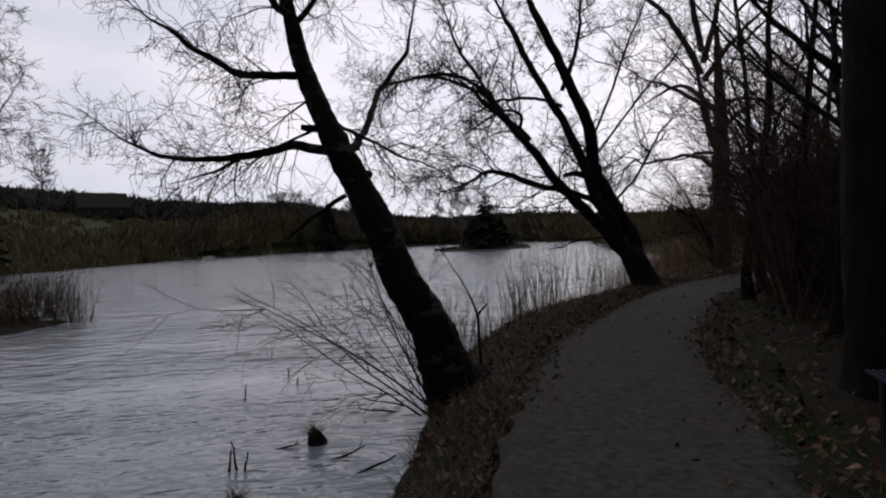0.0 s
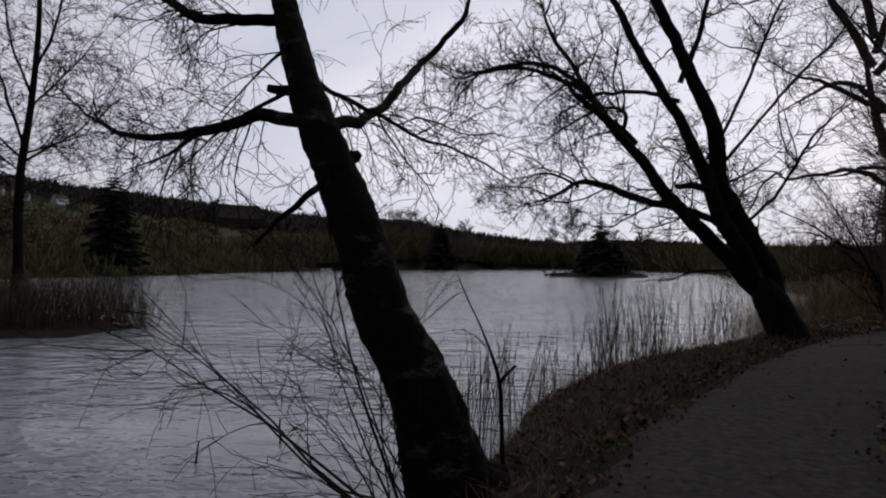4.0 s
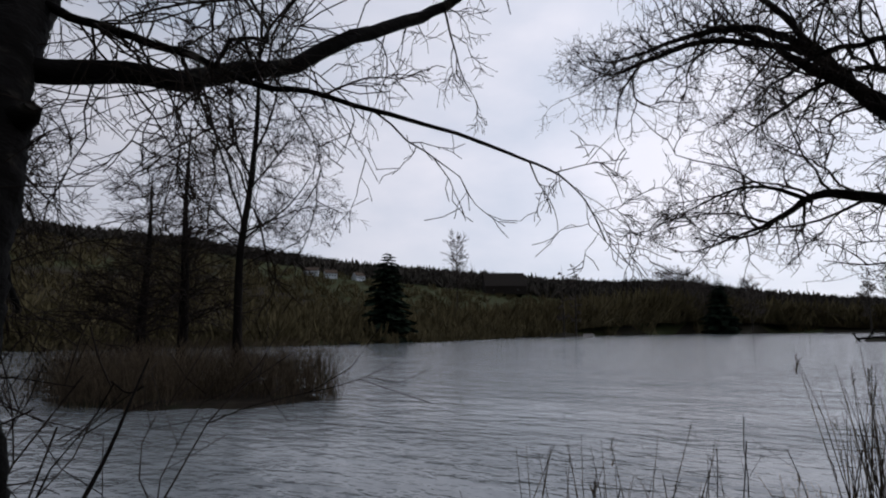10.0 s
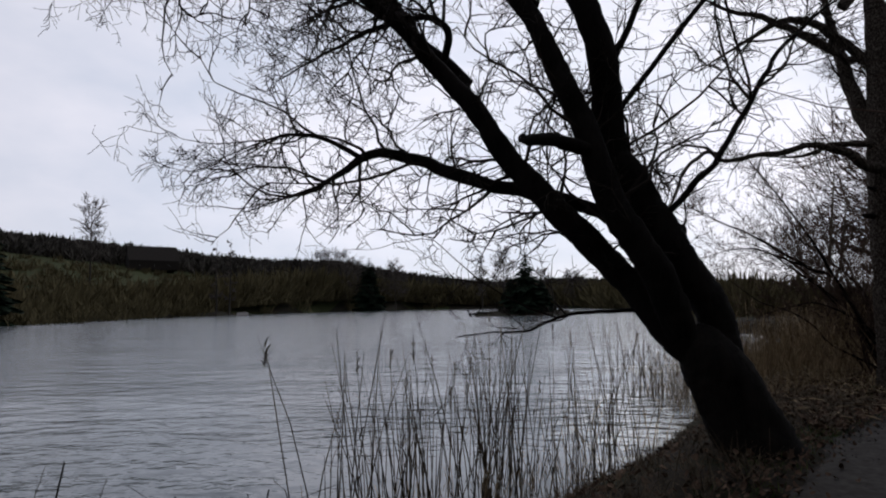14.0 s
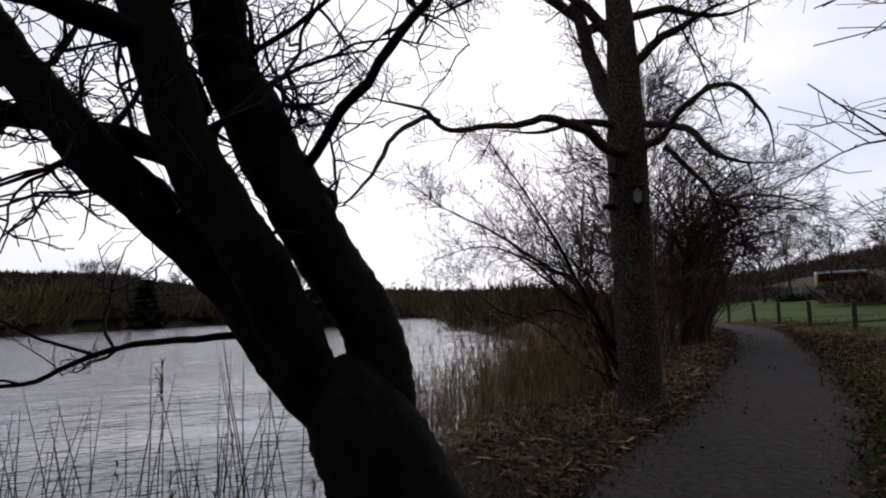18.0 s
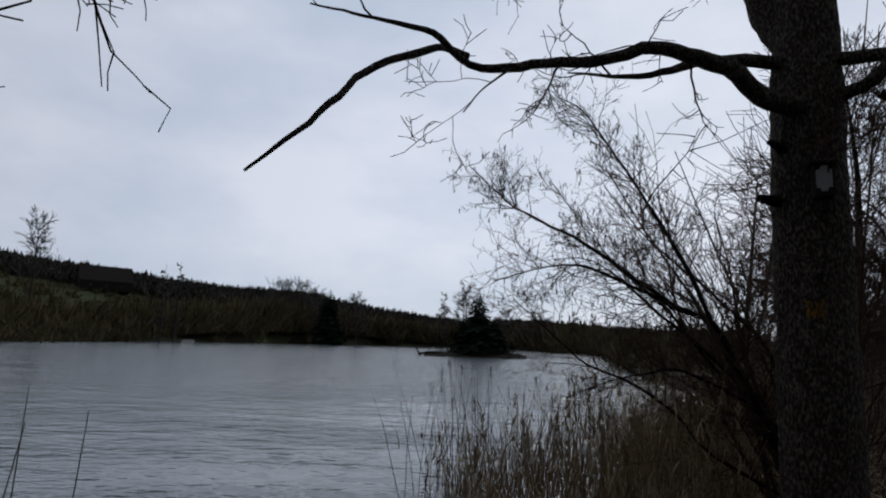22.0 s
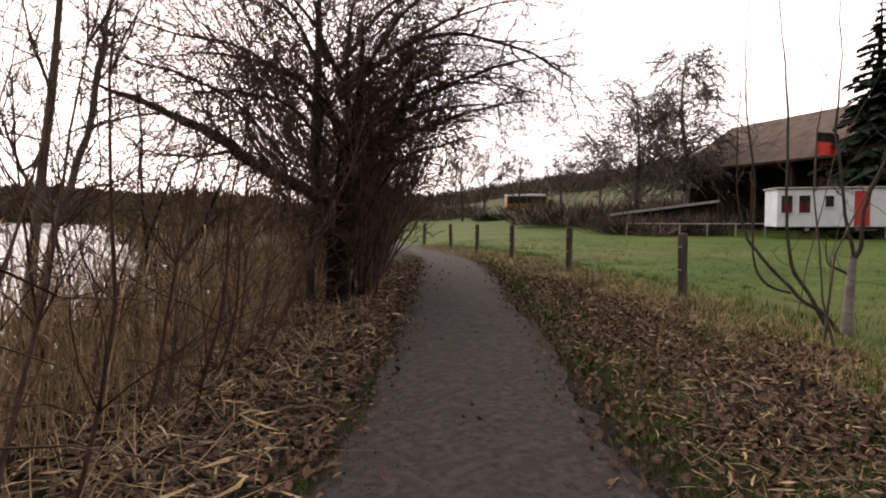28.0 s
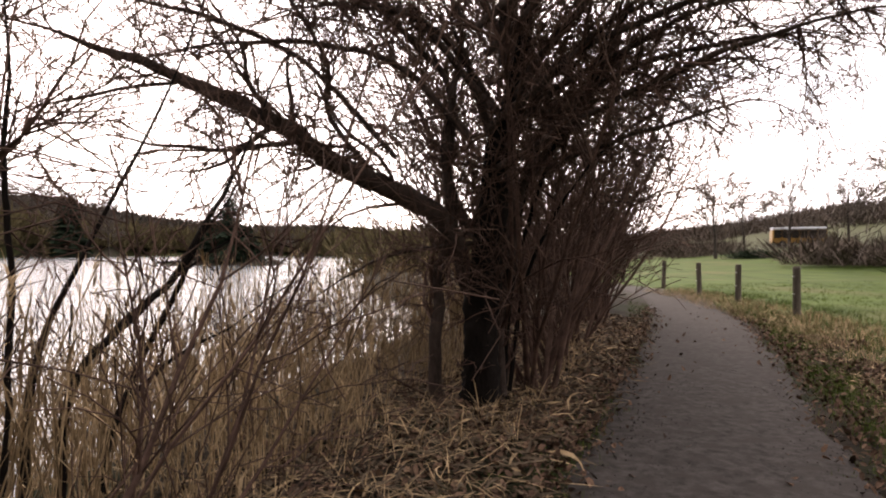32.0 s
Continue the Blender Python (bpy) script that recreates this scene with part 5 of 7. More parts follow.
leaves("leaf_litter", "brown dead leaves on the bank above the water", RNG, lambda x, y: (path_side(x, y) < -1.1) & (shore(x, y) > 0.05), (-0.8, 7.5, 2.0, 20.0), 2600, 0.036, LEAF)
leaves("leaf_litter", "dark dead leaves under the roadside trees", RNG, lambda x, y: (path_side(x, y) > 1.15) & (path_side(x, y) < 7), (1.0, 16.0, 0.0, 18.0), 5200, 0.042, LEAF)
grass("verge_moss", "green grass and moss among the dead leaves", RNG, lambda x, y: (path_side(x, y) > 1.1) & (path_side(x, y) < 1.7 + np.sin(x * 1.7) * 0.5 + np.cos(y * 2.3) * 0.4), (9.0, 26.0, 17.0, 36.0), 24000, 0.095, 0.006, GRASS, (0.1, 1.0), (0.2, 1.0), 0.01, 6)
grass("meadow_grass", "short green grass of the meadow beyond the fence", RNG, lambda x, y: (fence_gap(x, y) < 0.6) & (RNG.random(len(x)) < np.exp(np.minimum(0.0, fence_gap(x, y)) * 0.16)), (15, 42.0, 16.0, 46.0), 30000, 0.09, 0.008, GRASS, (0.1, 0.9), (0.2, 1.0), 0, 6)
leaves("path_scraps", "scattered leaf scraps and stalks on the path", RNG, lambda x, y: (off_path(x, y) < 1.1), (0, 26, 2.0, 38.0), 420, 0.035, LEAF)

straw("reed_straw", "curled tan reed leaves strewn over the verge", RNG, lambda x, y: (path_side(x, y) < -1.05) & (path_side(x, y) > -3.4) & (shore(x, y) > 0.1), (6.5, 22.0, 18.5, 36.0), 1300, 0.34, 0.016, REED)
straw("reed_straw", "grey-brown rotting reed leaves strewn over the verge", RNG, lambda x, y: (path_side(x, y) < -1.05) & (path_side(x, y) > -3.4) & (shore(x, y) > 0.1), (6.5, 22.0, 18.5, 36.0), 4500, 0.34, 0.018, REED_DARK)
straw("reed_straw", "curled dry stalks and leaves on the verge by the fence", RNG, lambda x, y: (path_side(x, y) > 1.25) & (fence_gap(x, y) > 0.2), (9.0, 26.0, 17.0, 36.0), 2400, 0.2, 0.012, REED)

leaves("edge_litter", "dead leaf scraps lying along the edges of the path", RNG, lambda x, y: np.abs(off_path(x, y) - 1.02) < 0.34 * RNG.random(len(x)) ** 1.5 + 0.06, (0, 26, 2.0, 38.0), 8200, 0.028, LEAF)


def pebbles():
    rng = np.random.default_rng(9)
    n = 5200
    x, y = scatter(rng, n, lambda a, b: off_path(a, b) < 1.0, 6.0, 20.0, 17.0, 31.0)
    z = np.interp(y, [0, 10, 20, 30, 45], [0.14, 0.16, 0.2, 0.26, 0.3]) + 0.013
    s = rng.uniform(0.005, 0.016, n)
    o = np.array([[1, 0, 0], [-1, 0, 0], [0, 1, 0], [0, -1, 0], [0, 0, 0.7], [0, 0, -0.7]], float)
    v = np.stack([x, y, z], 1)[:, None] + o[None] * s[:, None, None] * rng.uniform(0.6, 1.3, (n, 6, 1))
    f = np.array([[0, 2, 4], [2, 1, 4], [1, 3, 4], [3, 0, 4], [2, 0, 5], [1, 2, 5], [3, 1, 5], [0, 3, 5]])
    q = (np.arange(n)[:, None, None] * 6 + f[None]).reshape(-1, 3)
    return tagged(link("pebbles", v.reshape(-1, 3), q, STONE, None, "", False), "small loose stones on the gravel path", "pebbles", kind="stuff")


pebbles()

# ---- shoots and saplings on the bank ----
shrub("bank_shoots", (-0.15, 8.6), 9, 2.9, 0.32, "spray of bare shoots at the birch's foot leaning over the water", 90, TWIG, 0.014, 2, (-0.75, 0.15), 4, -0.02, 0.02, category="shrub")
shrub("bank_shoots", (-0.05, 8.6), 6, 2.1, 0.3, "thin bare shoots behind the birch's foot", 91, TWIG, 0.011, 2, (-0.5, 0.3), 3, 0.0, category="shrub")
tree("broken_sapling", [(0.41, 9.08, -0.36, 0.026), (0.38, 9.08, 0.11, 0.019), (0.37, 9.08, 0.43, 0.017), (0.35, 9.05, 0.73, 0.015), (0.20, 9.16, 1.10, 0.008), (0.05, 9.35, 1.34, 0.006), (-0.09, 9.53, 1.60, 0.003)],
     [([(0.36, 9.05, 0.68, 0.016), (0.42, 9.05, 0.75, 0.013), (0.49, 9.05, 0.83, 0.011)], 0), ([(0.24, 9.12, 0.96, 0.006), (0.16, 9.11, 1.05, 0.005), (0.04, 9.10, 1.11, 0.003)], 0.5),
      ([(-0.04, 9.49, 1.51, 0.004), (-0.13, 9.48, 1.48, 0.004), (-0.22, 9.47, 1.52, 0.003)], 0.5)], BARK_DARK, TWIG, "broken sapling with two stubs at the water's edge", 92, (3, 0.25, 0.004, 0, dict(wander=0.2)), 0.05, 8)
for k, (x, y, h, lx, ly) in enumerate([(0.45, 11.9, 1.5, -0.2, 0.0), (0.7, 12.6, 1.7, 0.0, 0.1), (0.9, 13.3, 1.3, 0.1, 0.0), (1.4, 14.2, 1.2, 0.1, 0.1), (0.05, 10.6, 1.3, -0.3, 0.0)]):
    shrub("bank_shoot", (x, y), 2, h, 0.2, "thin bare shoots rising from the bank", 93 + k, TWIG, 0.0042, 1, (lx, ly), 2, 0.02, group="shoots on the bank", rmin=0.0018)
HAZELS = [(9.85, 22.7, 14, 3.7, -0.05, 0.1, 0.026), (11.2, 24.8, 5, 3.2, -0.1, 0.1, 0.018), (12.3, 25.9, 5, 2.6, 0.1, 0.1, 0.016), (13.2, 26.9, 5, 2.8, 0.35, 0.15, 0.016), (13.7, 27.4, 4, 2.6, 0.3, 0.1, 0.014),
          (12.0, 27.2, 4, 3.0, 0.0, 0.0, 0.016), (14.0, 29.2, 4, 2.6, 0.1, 0.0, 0.014)]
for k, (x, y, n, h, lx, ly, r) in enumerate(HAZELS):
    shrub("hazel_shoots", (x, y), n, h, 0.38, "bare brown hazel shoots growing out of the reeds", 110 + k, TWIG_RED, r, 2, (lx, ly), 4, 0.02, group="hazels on the lake side")
for k, (x, y, n, h) in enumerate([(18.3, 23.4, 2, 4.4), (17.4, 22.2, 2, 3.6), (20.4, 24.6, 1, 4.6), (20.0, 22.4, 2, 4.8)]):
    shrub("whip_sapling", (x, y), n, h, 0.12, "cluster of tall thin whips by the fence", 130 + k, TWIG_FAR, 0.015, 2, (0, 0), 1, 0.03, shrink=(0.3, 0.5), group="saplings by the fence", wander=0.22)


tree("crooked_sapling", [(19.38, 23.5, 0.05, 0.12), (19.39, 23.48, 0.25, 0.075), (19.39, 23.49, 0.56, 0.058), (19.39, 23.47, 0.97, 0.05), (19.4, 23.45, 1.28, 0.036)],
     [([(19.4, 23.46, 1.2, 0.028), (19.41, 23.4, 1.47, 0.024), (19.43, 23.34, 2.0, 0.02), (19.47, 23.18, 2.42, 0.016), (19.49, 23.1, 3.24, 0.013), (19.5, 23.07, 4.6, 0.006)], 0.5),
      ([(19.4, 23.47, 1.05, 0.018), (19.36, 23.59, 1.12, 0.015), (19.33, 23.69, 1.2, 0.013), (19.32, 23.72, 1.49, 0.008)], 0.6),
      ([(19.38, 23.54, 0.2, 0.03), (19.33, 23.7, 0.54, 0.026), (19.22, 24.02, 0.83, 0.023), (19.09, 24.36, 1.22, 0.02), (19.01, 24.56, 1.66, 0.016), (18.97, 24.65, 2.39, 0.012), (18.98, 24.62, 3.4, 0.006)], 0.5),
      ([(19.36, 23.59, 0.2, 0.028), (19.29, 23.82, 0.67, 0.024), (19.21, 24.06, 1.14, 0.022), (19.18, 24.12, 1.78, 0.019), (19.19, 24.12, 2.82, 0.016), (19.15, 24.21, 4.0, 0.012), (19.11, 24.32, 5.24, 0.006)], 0.35),
      ([(19.4, 23.44, 1.2, 0.022), (19.38, 23.52, 1.77, 0.02), (19.34, 23.65, 2.65, 0.016), (19.35, 23.62, 3.64, 0.012), (19.33, 23.7, 4.9, 0.006)], 0.35),
      ([(19.21, 24.05, 0.8, 0.018), (19.1, 24.35, 0.92, 0.016), (19.05, 24.47, 1.35, 0.015), (19.05, 24.46, 2.14, 0.013), (19.01, 24.56, 3.07, 0.011), (19.01, 24.57, 4.05, 0.009), (19.02, 24.54, 5.02, 0.005)], 0.35)],
     BARK_PALE, TWIG_FAR, "pale crooked sapling with long thin whips by the fence", 139, (2.2, 0.45, 0.006, 1, dict(wander=0.2, fork=2, lift=0.05)), 0.12, 10, limb_bark=BARK_FAR)


# ---- woodland on the land side at the start, with unseen shade trees behind ----
def slim_tree(name, at, h, r, seed, label, lean=0.06, group=""):
    rng = np.random.default_rng(seed)
    x, y = at
    z0 = gz(x, y)
    d = rng.normal(size=2) * lean
    trunk = [(x + d[0] * h * t + rng.normal() * 0.06 * (t > 0), y + d[1] * h * t + rng.normal() * 0.06 * (t > 0), z0 - 0.15 + h * t, r * (1.25 if t == 0 else 1 - 0.85 * t)) for t in (0, 0.08, 0.25, 0.45, 0.65, 0.85, 1.0)]
    limbs = []
    for _ in range(9):
        t = rng.uniform(0.25, 0.92)
        p = np.array([np.interp(t, [0, 0.08, 0.25, 0.45, 0.65, 0.85, 1], [q[i] for q in trunk]) for i in range(3)])
        a, ln = rng.uniform(0, 6.28), h * rng.uniform(0.14, 0.26) * (1.2 - t * 0.5)
        e = np.array([math.cos(a), math.sin(a), rng.uniform(0.5, 1.2)])
        limbs.append(([(*(p + e * ln * k + np.array([0, 0, 0.25 * ln * k * k])), max(0.008, r * 0.35 * (1 - 0.7 * k))) for k in (0, 0.33, 0.66, 1.0)], 1.0))
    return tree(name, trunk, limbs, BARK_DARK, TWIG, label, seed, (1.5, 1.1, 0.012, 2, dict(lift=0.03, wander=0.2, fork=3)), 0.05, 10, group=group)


proto = slim_tree("woodland_tree", (6.4, 10.6), 9.0, 0.1, 201, "slim dark bare tree in the roadside wood", group="roadside wood")
proto_b = slim_tree("woodland_tree", (7.4, 13.0), 10.5, 0.13, 202, "slim dark bare tree in the roadside wood", group="roadside wood")
# copies at negative y stand unseen behind the start, added to shade the path
for k, (x, y, s) in enumerate([(8.6, 15.4, 0.9), (9.8, 13.6, 1.1), (8.8, 11.2, 0.9), (10.6, 16.2, 1.0), (6.2, 8.4, 0.85), (11.9, 15.0, 1.15), (12.8, 17.6, 0.9), (8.0, 8.8, 1.0), (10.4, 9.8, 1.1), (13.4, 12.6, 1.2), (15.0, 15.2, 1.1),
                              (12.4, 8.4, 1.1), (7.2, 5.6, 1.0), (9.4, 5.2, 1.1), (16.2, 11.4, 1.2), (14.4, 6.4, 1.2), (5.6, 3.0, 1.0), (7.6, 1.4, 1.1), (11.2, 3.0, 1.2), (17.6, 14.6, 1.1),
                              (3.6, 0.2, 1.0), (5.2, -2.0, 1.1), (2.2, -3.6, 1.0), (8.2, -3.0, 1.2), (0.6, -6.4, 1.1), (3.8, -6.2, 1.1), (-1.2, -9.4, 1.1), (6.9, 6.8, 1.0), (7.0, 14.6, 0.9), (5.0, 8.9, 0.9), (5.5, 11.0, 0.8), (6.2, 13.6, 0.85), (4.9, 7.5, 0.95)]):
    copy_thing((proto, proto_b)[k % 2], pose(x, y, gz(x, y), 0, 0, 47 * k) @ Matrix.Scale(s, 4))
for k, (x, y) in enumerate([(5.6, 9.4), (6.3, 11.2), (6.9, 12.6), (6.0, 7.6), (8.0, 14.2), (9.2, 12.3), (9.6, 15.2), (7.4, 9.6), (10.8, 12.6)]):
    shrub("thicket", (x, y), 11, 2.7, 0.5, "dark tangled thicket of bare stems under the trees", 220 + k, TWIG, 0.02, 2, (0, 0), 5, 0.0, group="thickets in the wood")
for k, (x, y) in enumerate([(6.4, 13.0), (7.2, 14.0), (8.2, 15.0), (9.3, 15.7), (7.9, 12.9), (5.9, 11.6), (8.9, 14.0), (6.8, 11.8), (10.2, 14.6), (5.4, 10.4), (9.6, 13.0), (7.2, 10.2)]):
    shrub("tall_thicket", (x, y), 11, 4.2, 0.32, "tall brown thicket of bare stems beside the path", 260 + k, TWIG_RED, 0.024, 2, (0, 0), 5, 0.0, group="thickets in the wood")
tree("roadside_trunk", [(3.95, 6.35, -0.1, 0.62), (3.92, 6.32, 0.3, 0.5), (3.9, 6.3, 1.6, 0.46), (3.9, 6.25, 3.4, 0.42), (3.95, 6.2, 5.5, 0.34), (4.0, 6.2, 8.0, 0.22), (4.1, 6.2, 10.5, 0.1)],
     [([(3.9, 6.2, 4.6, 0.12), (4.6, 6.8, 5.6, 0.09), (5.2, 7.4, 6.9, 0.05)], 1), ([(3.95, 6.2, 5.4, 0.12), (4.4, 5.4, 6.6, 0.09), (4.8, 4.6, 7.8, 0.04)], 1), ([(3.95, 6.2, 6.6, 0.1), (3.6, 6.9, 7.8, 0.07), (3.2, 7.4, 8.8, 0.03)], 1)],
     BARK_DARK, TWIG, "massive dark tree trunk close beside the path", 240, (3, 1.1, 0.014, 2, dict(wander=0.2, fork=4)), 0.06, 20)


def bench(at, turn):
    """A slatted park bench."""
    x, y = at
    root = empty("park_bench", (x, y, gz(x, y)), turn)
    for i in range(11):
        part("seat_slat", box_bm(1.7, 0.026, 0.03, (0, -0.2 + i * 0.04, 0.45), 0.006), SLATE_METAL, root)
    for i in range(3):
        part("back_slat", box_bm(1.7, 0.03, 0.09, (0, 0.27 + i * 0.025, 0.58 + i * 0.13), 0.006), SLATE_METAL, root)
    for sx in (-0.65, 0.65):
        part("leg", box_bm(0.06, 0.06, 0.45, (sx, -0.16, 0.22), 0.006), SLATE_METAL, root)
        part("leg", box_bm(0.06, 0.06, 0.9, (sx, 0.25, 0.44), 0.006), SLATE_METAL, root)
    return tagged(root, "dark blue-grey slatted metal bench beside the path", "bench")


bench((2.86, 4.55), -107)


# ---- the far shore, the island and the hills ----
def clumps(name, label, centres, heights, widths, per, mat, rng, thick=0.12, category="scrub"):
    """Bare far scrub: fans of slim blades from each foot, all in one mesh."""
    k = len(centres)
    foot = np.repeat(np.asarray(centres, float), per, 0)
    h, w = np.repeat(np.asarray(heights, float), per), np.repeat(np.asarray(widths, float), per)
    n = k * per
    foot = foot + np.stack([rng.normal(0, 0.28, n) * w, rng.normal(0, 0.28, n) * w, np.zeros(n)], 1)
    a, s = rng.uniform(0, 6.28, n), np.sqrt(rng.uniform(0, 1, n))
    t = rng.uniform(0.35, 1.0, n)
    tip = foot + np.stack([np.cos(a) * s * w * 0.6, np.sin(a) * s * w * 0.6, h * t * (1 - 0.35 * s * s)], 1)
    b = rng.uniform(0, 6.28, n)
    side = np.stack([np.cos(b), np.sin(b), np.zeros(n)], 1) * (thick * h * rng.uniform(0.5, 1.3, n))[:, None]
    mid = foot * 0.35 + tip * 0.65
    v = np.stack([foot - side * 0.25, foot + side * 0.25, mid + side * 0.6, tip, mid - side * 0.6], 1).reshape(-1, 3)
    i0 = np.arange(n)[:, None] * 5
    q = np.concatenate([i0 + np.array([[0, 1, 2]]), i0 + np.array([[0, 2, 4]]), i0 + np.array([[4, 2, 3]])], 0)
    return tagged(link(name, v, q, mat, None, "", False), label, category, kind="stuff")


RF = np.random.default_rng(300)


def shore_scrub():
    line = resample([(62.0, 300.0), (64.0, 390.0)] + FAR_SHORE[:10], 2.2)
    p = np.repeat(line, 4, 0)
    row = np.tile(np.arange(4), len(line))
    q = p + RF.normal(size=p.shape) * 2.0
    out = q - np.array([0.0, 180.0])
    q = q + out / np.linalg.norm(out, axis=1, keepdims=True) * (1.0 + row * 6.5)[:, None]
    h = RF.uniform(2.0, 4.4, len(p)) * (1 + 0.32 * row) * np.interp(p[:, 1], [100, 160, 260, 330], [0.9, 1.3, 2.1, 2.6])
    z = np.maximum(ground_z(q[:, 0], q[:, 1]), WATER_Z) - 0.3
    clumps("far_scrub", "brown leafless scrub lining the far shore", np.column_stack([q, z]), h, h * 1.15, 54, BUSH_FAR, RF, 0.06)


shore_scrub()


def bank_wood():
    """Trees along the lake's right bank, far beyond the bend of the path."""
    line = resample([(23.0, 66.0), (28.0, 92.0), (43.0, 150.0), (56.0, 215.0), (63.0, 262.0), (65.0, 340.0), (62.0, 400.0)], 3.0)
    q = np.repeat(line, 3, 0)
    q = q + RF.normal(size=q.shape) * 2.2 + np.tile(np.array([[2.5, 0.0], [7.0, 0.0], [12.0, 0.0]]), (len(line), 1))
    h = RF.uniform(4.5, 9.5, len(q)) * np.interp(q[:, 1], [60, 100, 200, 400], [0.5, 0.8, 1.1, 1.7])
    clumps("bank_wood", "brown leafless trees lining the lake's far bank", np.column_stack([q, np.maximum(ground_z(q[:, 0], q[:, 1]), WATER_Z) - 0.3]), h, h * 1.0, 60, BUSH_FAR, RF, 0.05, "woodland")


bank_wood()


def fan(n, lo, hi, near, far):
    """n places between two bearings and two distances from the lake's near end."""
    az, r = np.radians(RF.uniform(lo, hi, n)), RF.uniform(near, far, n)
    return 5 + r * np.sin(az), 12 + r * np.cos(az), np.degrees(az)


def slope_scrub():
    x, y, _ = fan(1900, -75, 12, 130, 420)
    keep = shore(x, y) >= 18
    x, y = x[keep], y[keep]
    h = RF.uniform(2.5, 7, len(x))
    clumps("slope_scrub", "bare bushes and hedges scattered on the far slope", np.column_stack([x, y, ground_z(x, y) - 0.4]), h, h * 1.1, 40, BUSH_FAR, RF, 0.075)
    x, y, az = fan(2900, -85, 24, 440, 660)
    more = fan(900, -24, 22, 640, 860)
    x, y, az = np.concatenate([x, more[0]]), np.concatenate([y, more[1]]), np.concatenate([az, more[2]])
    keep = shore(x, y) >= 10
    x, y, az = x[keep], y[keep], az[keep]
    h = RF.uniform(6, 13, len(x)) * np.where(np.abs(az + 16.5) < 3.2, 1.25, 1.0)
    clumps("hill_forest", "dark leafless forest along the crest of the hills", np.column_stack([x, y, ground_z(x, y) - 1]), h, h * 1.2, 26, FOREST, RF, 0.13, "forest")


slope_scrub()


def spruce(name, at, base, height, width, label, seed, tiers=24, group="", full=1.0, taper=0.85):
    """A spruce: stem and drooping boughs with short side sprays."""
    rng = np.random.default_rng(seed)
    x, y = at
    root = empty(name, (x, y, base))
    stem = trunk_mesh("trunk", [(0, 0, -0.3, width * 0.045), (0, 0, height * 0.5, width * 0.03), (0, 0, height, 0.02)], BARK_DARK, root, 8, 0.05, 3)
    v, f = [], []

    def strip(p, d, ln, wd, sag):
        side = np.array([-d[1], d[0], 0.0])
        side /= np.linalg.norm(side) + 1e-9
        b = len(v)
        for i in range(4):
            t = i / 3
            q = p + d * ln * t + np.array([0, 0, -sag * ln * t * t])
            ww = wd * (0.5, 1.0, 0.75, 0.05)[i]
            v.append(q - side * ww + np.array([0, 0, -0.25 * ww]))
            v.append(q + side * ww + np.array([0, 0, -0.25 * ww]))
        for i in range(3):
            f.append([b + 2 * i, b + 2 * i + 1, b + 2 * i + 3, b + 2 * i + 2])

    for k in range(tiers):
        t = 0.06 + 0.92 * k / (tiers - 1)
        z = height * t
        ln = width * 0.5 * (1 - t) ** taper * rng.uniform(0.85, 1.1) + 0.1
        n = 8 if t < 0.8 else 6
        for j in range(n):
            a = 6.283 * (j + rng.uniform(-0.35, 0.35)) / n + k * 0.7
            l1 = ln * rng.uniform(0.65, 1.15)
            d = np.array([math.cos(a), math.sin(a), rng.uniform(-0.1, 0.2)])
            p = np.array([0, 0, z])
            strip(p, d, l1, l1 * 0.12 * full, 0.25)
            for s in (0.35, 0.55, 0.75, 0.9):
                q = p + d * l1 * s + np.array([0, 0, -0.25 * l1 * s * s])
                for sg in (-1, 1):
                    b = a + sg * rng.uniform(0.6, 1.0)
                    strip(q, np.array([math.cos(b), math.sin(b), -0.25]), l1 * 0.3 * rng.uniform(0.6, 1.2), l1 * 0.06 * full, 0.4)
    crown = link("crown", np.array(v), f, NEEDLES, root, "", False)
    return tagged(root, label, "tree", group)


# the island
for k, (dx, dy, hh, ww) in enumerate([(0.0, 0.0, 14.0, 9.6), (-3.2, 1.0, 8.6, 7.0), (3.4, 0.6, 8.0, 7.0), (1.2, -1.5, 6.0, 5.0)]):
    spruce("island_spruce", (ISLAND[0] + 0.6 + dx, ISLAND[1] + dy), gz(ISLAND[0] + dx, ISLAND[1] + dy) - 0.2, hh, ww, "dark spruce on the small island", 310 + k, 28, "spruces on the island", 3.4)
c = [(ISLAND[0] + RF.normal() * 5.0, ISLAND[1] + RF.normal() * 2.0, -0.3) for _ in range(46)]
clumps("island_scrub", "low brown scrub on the island", c, RF.uniform(1.2, 3.4, 46), RF.uniform(1.5, 3.5, 46), 34, FOREST, RF)


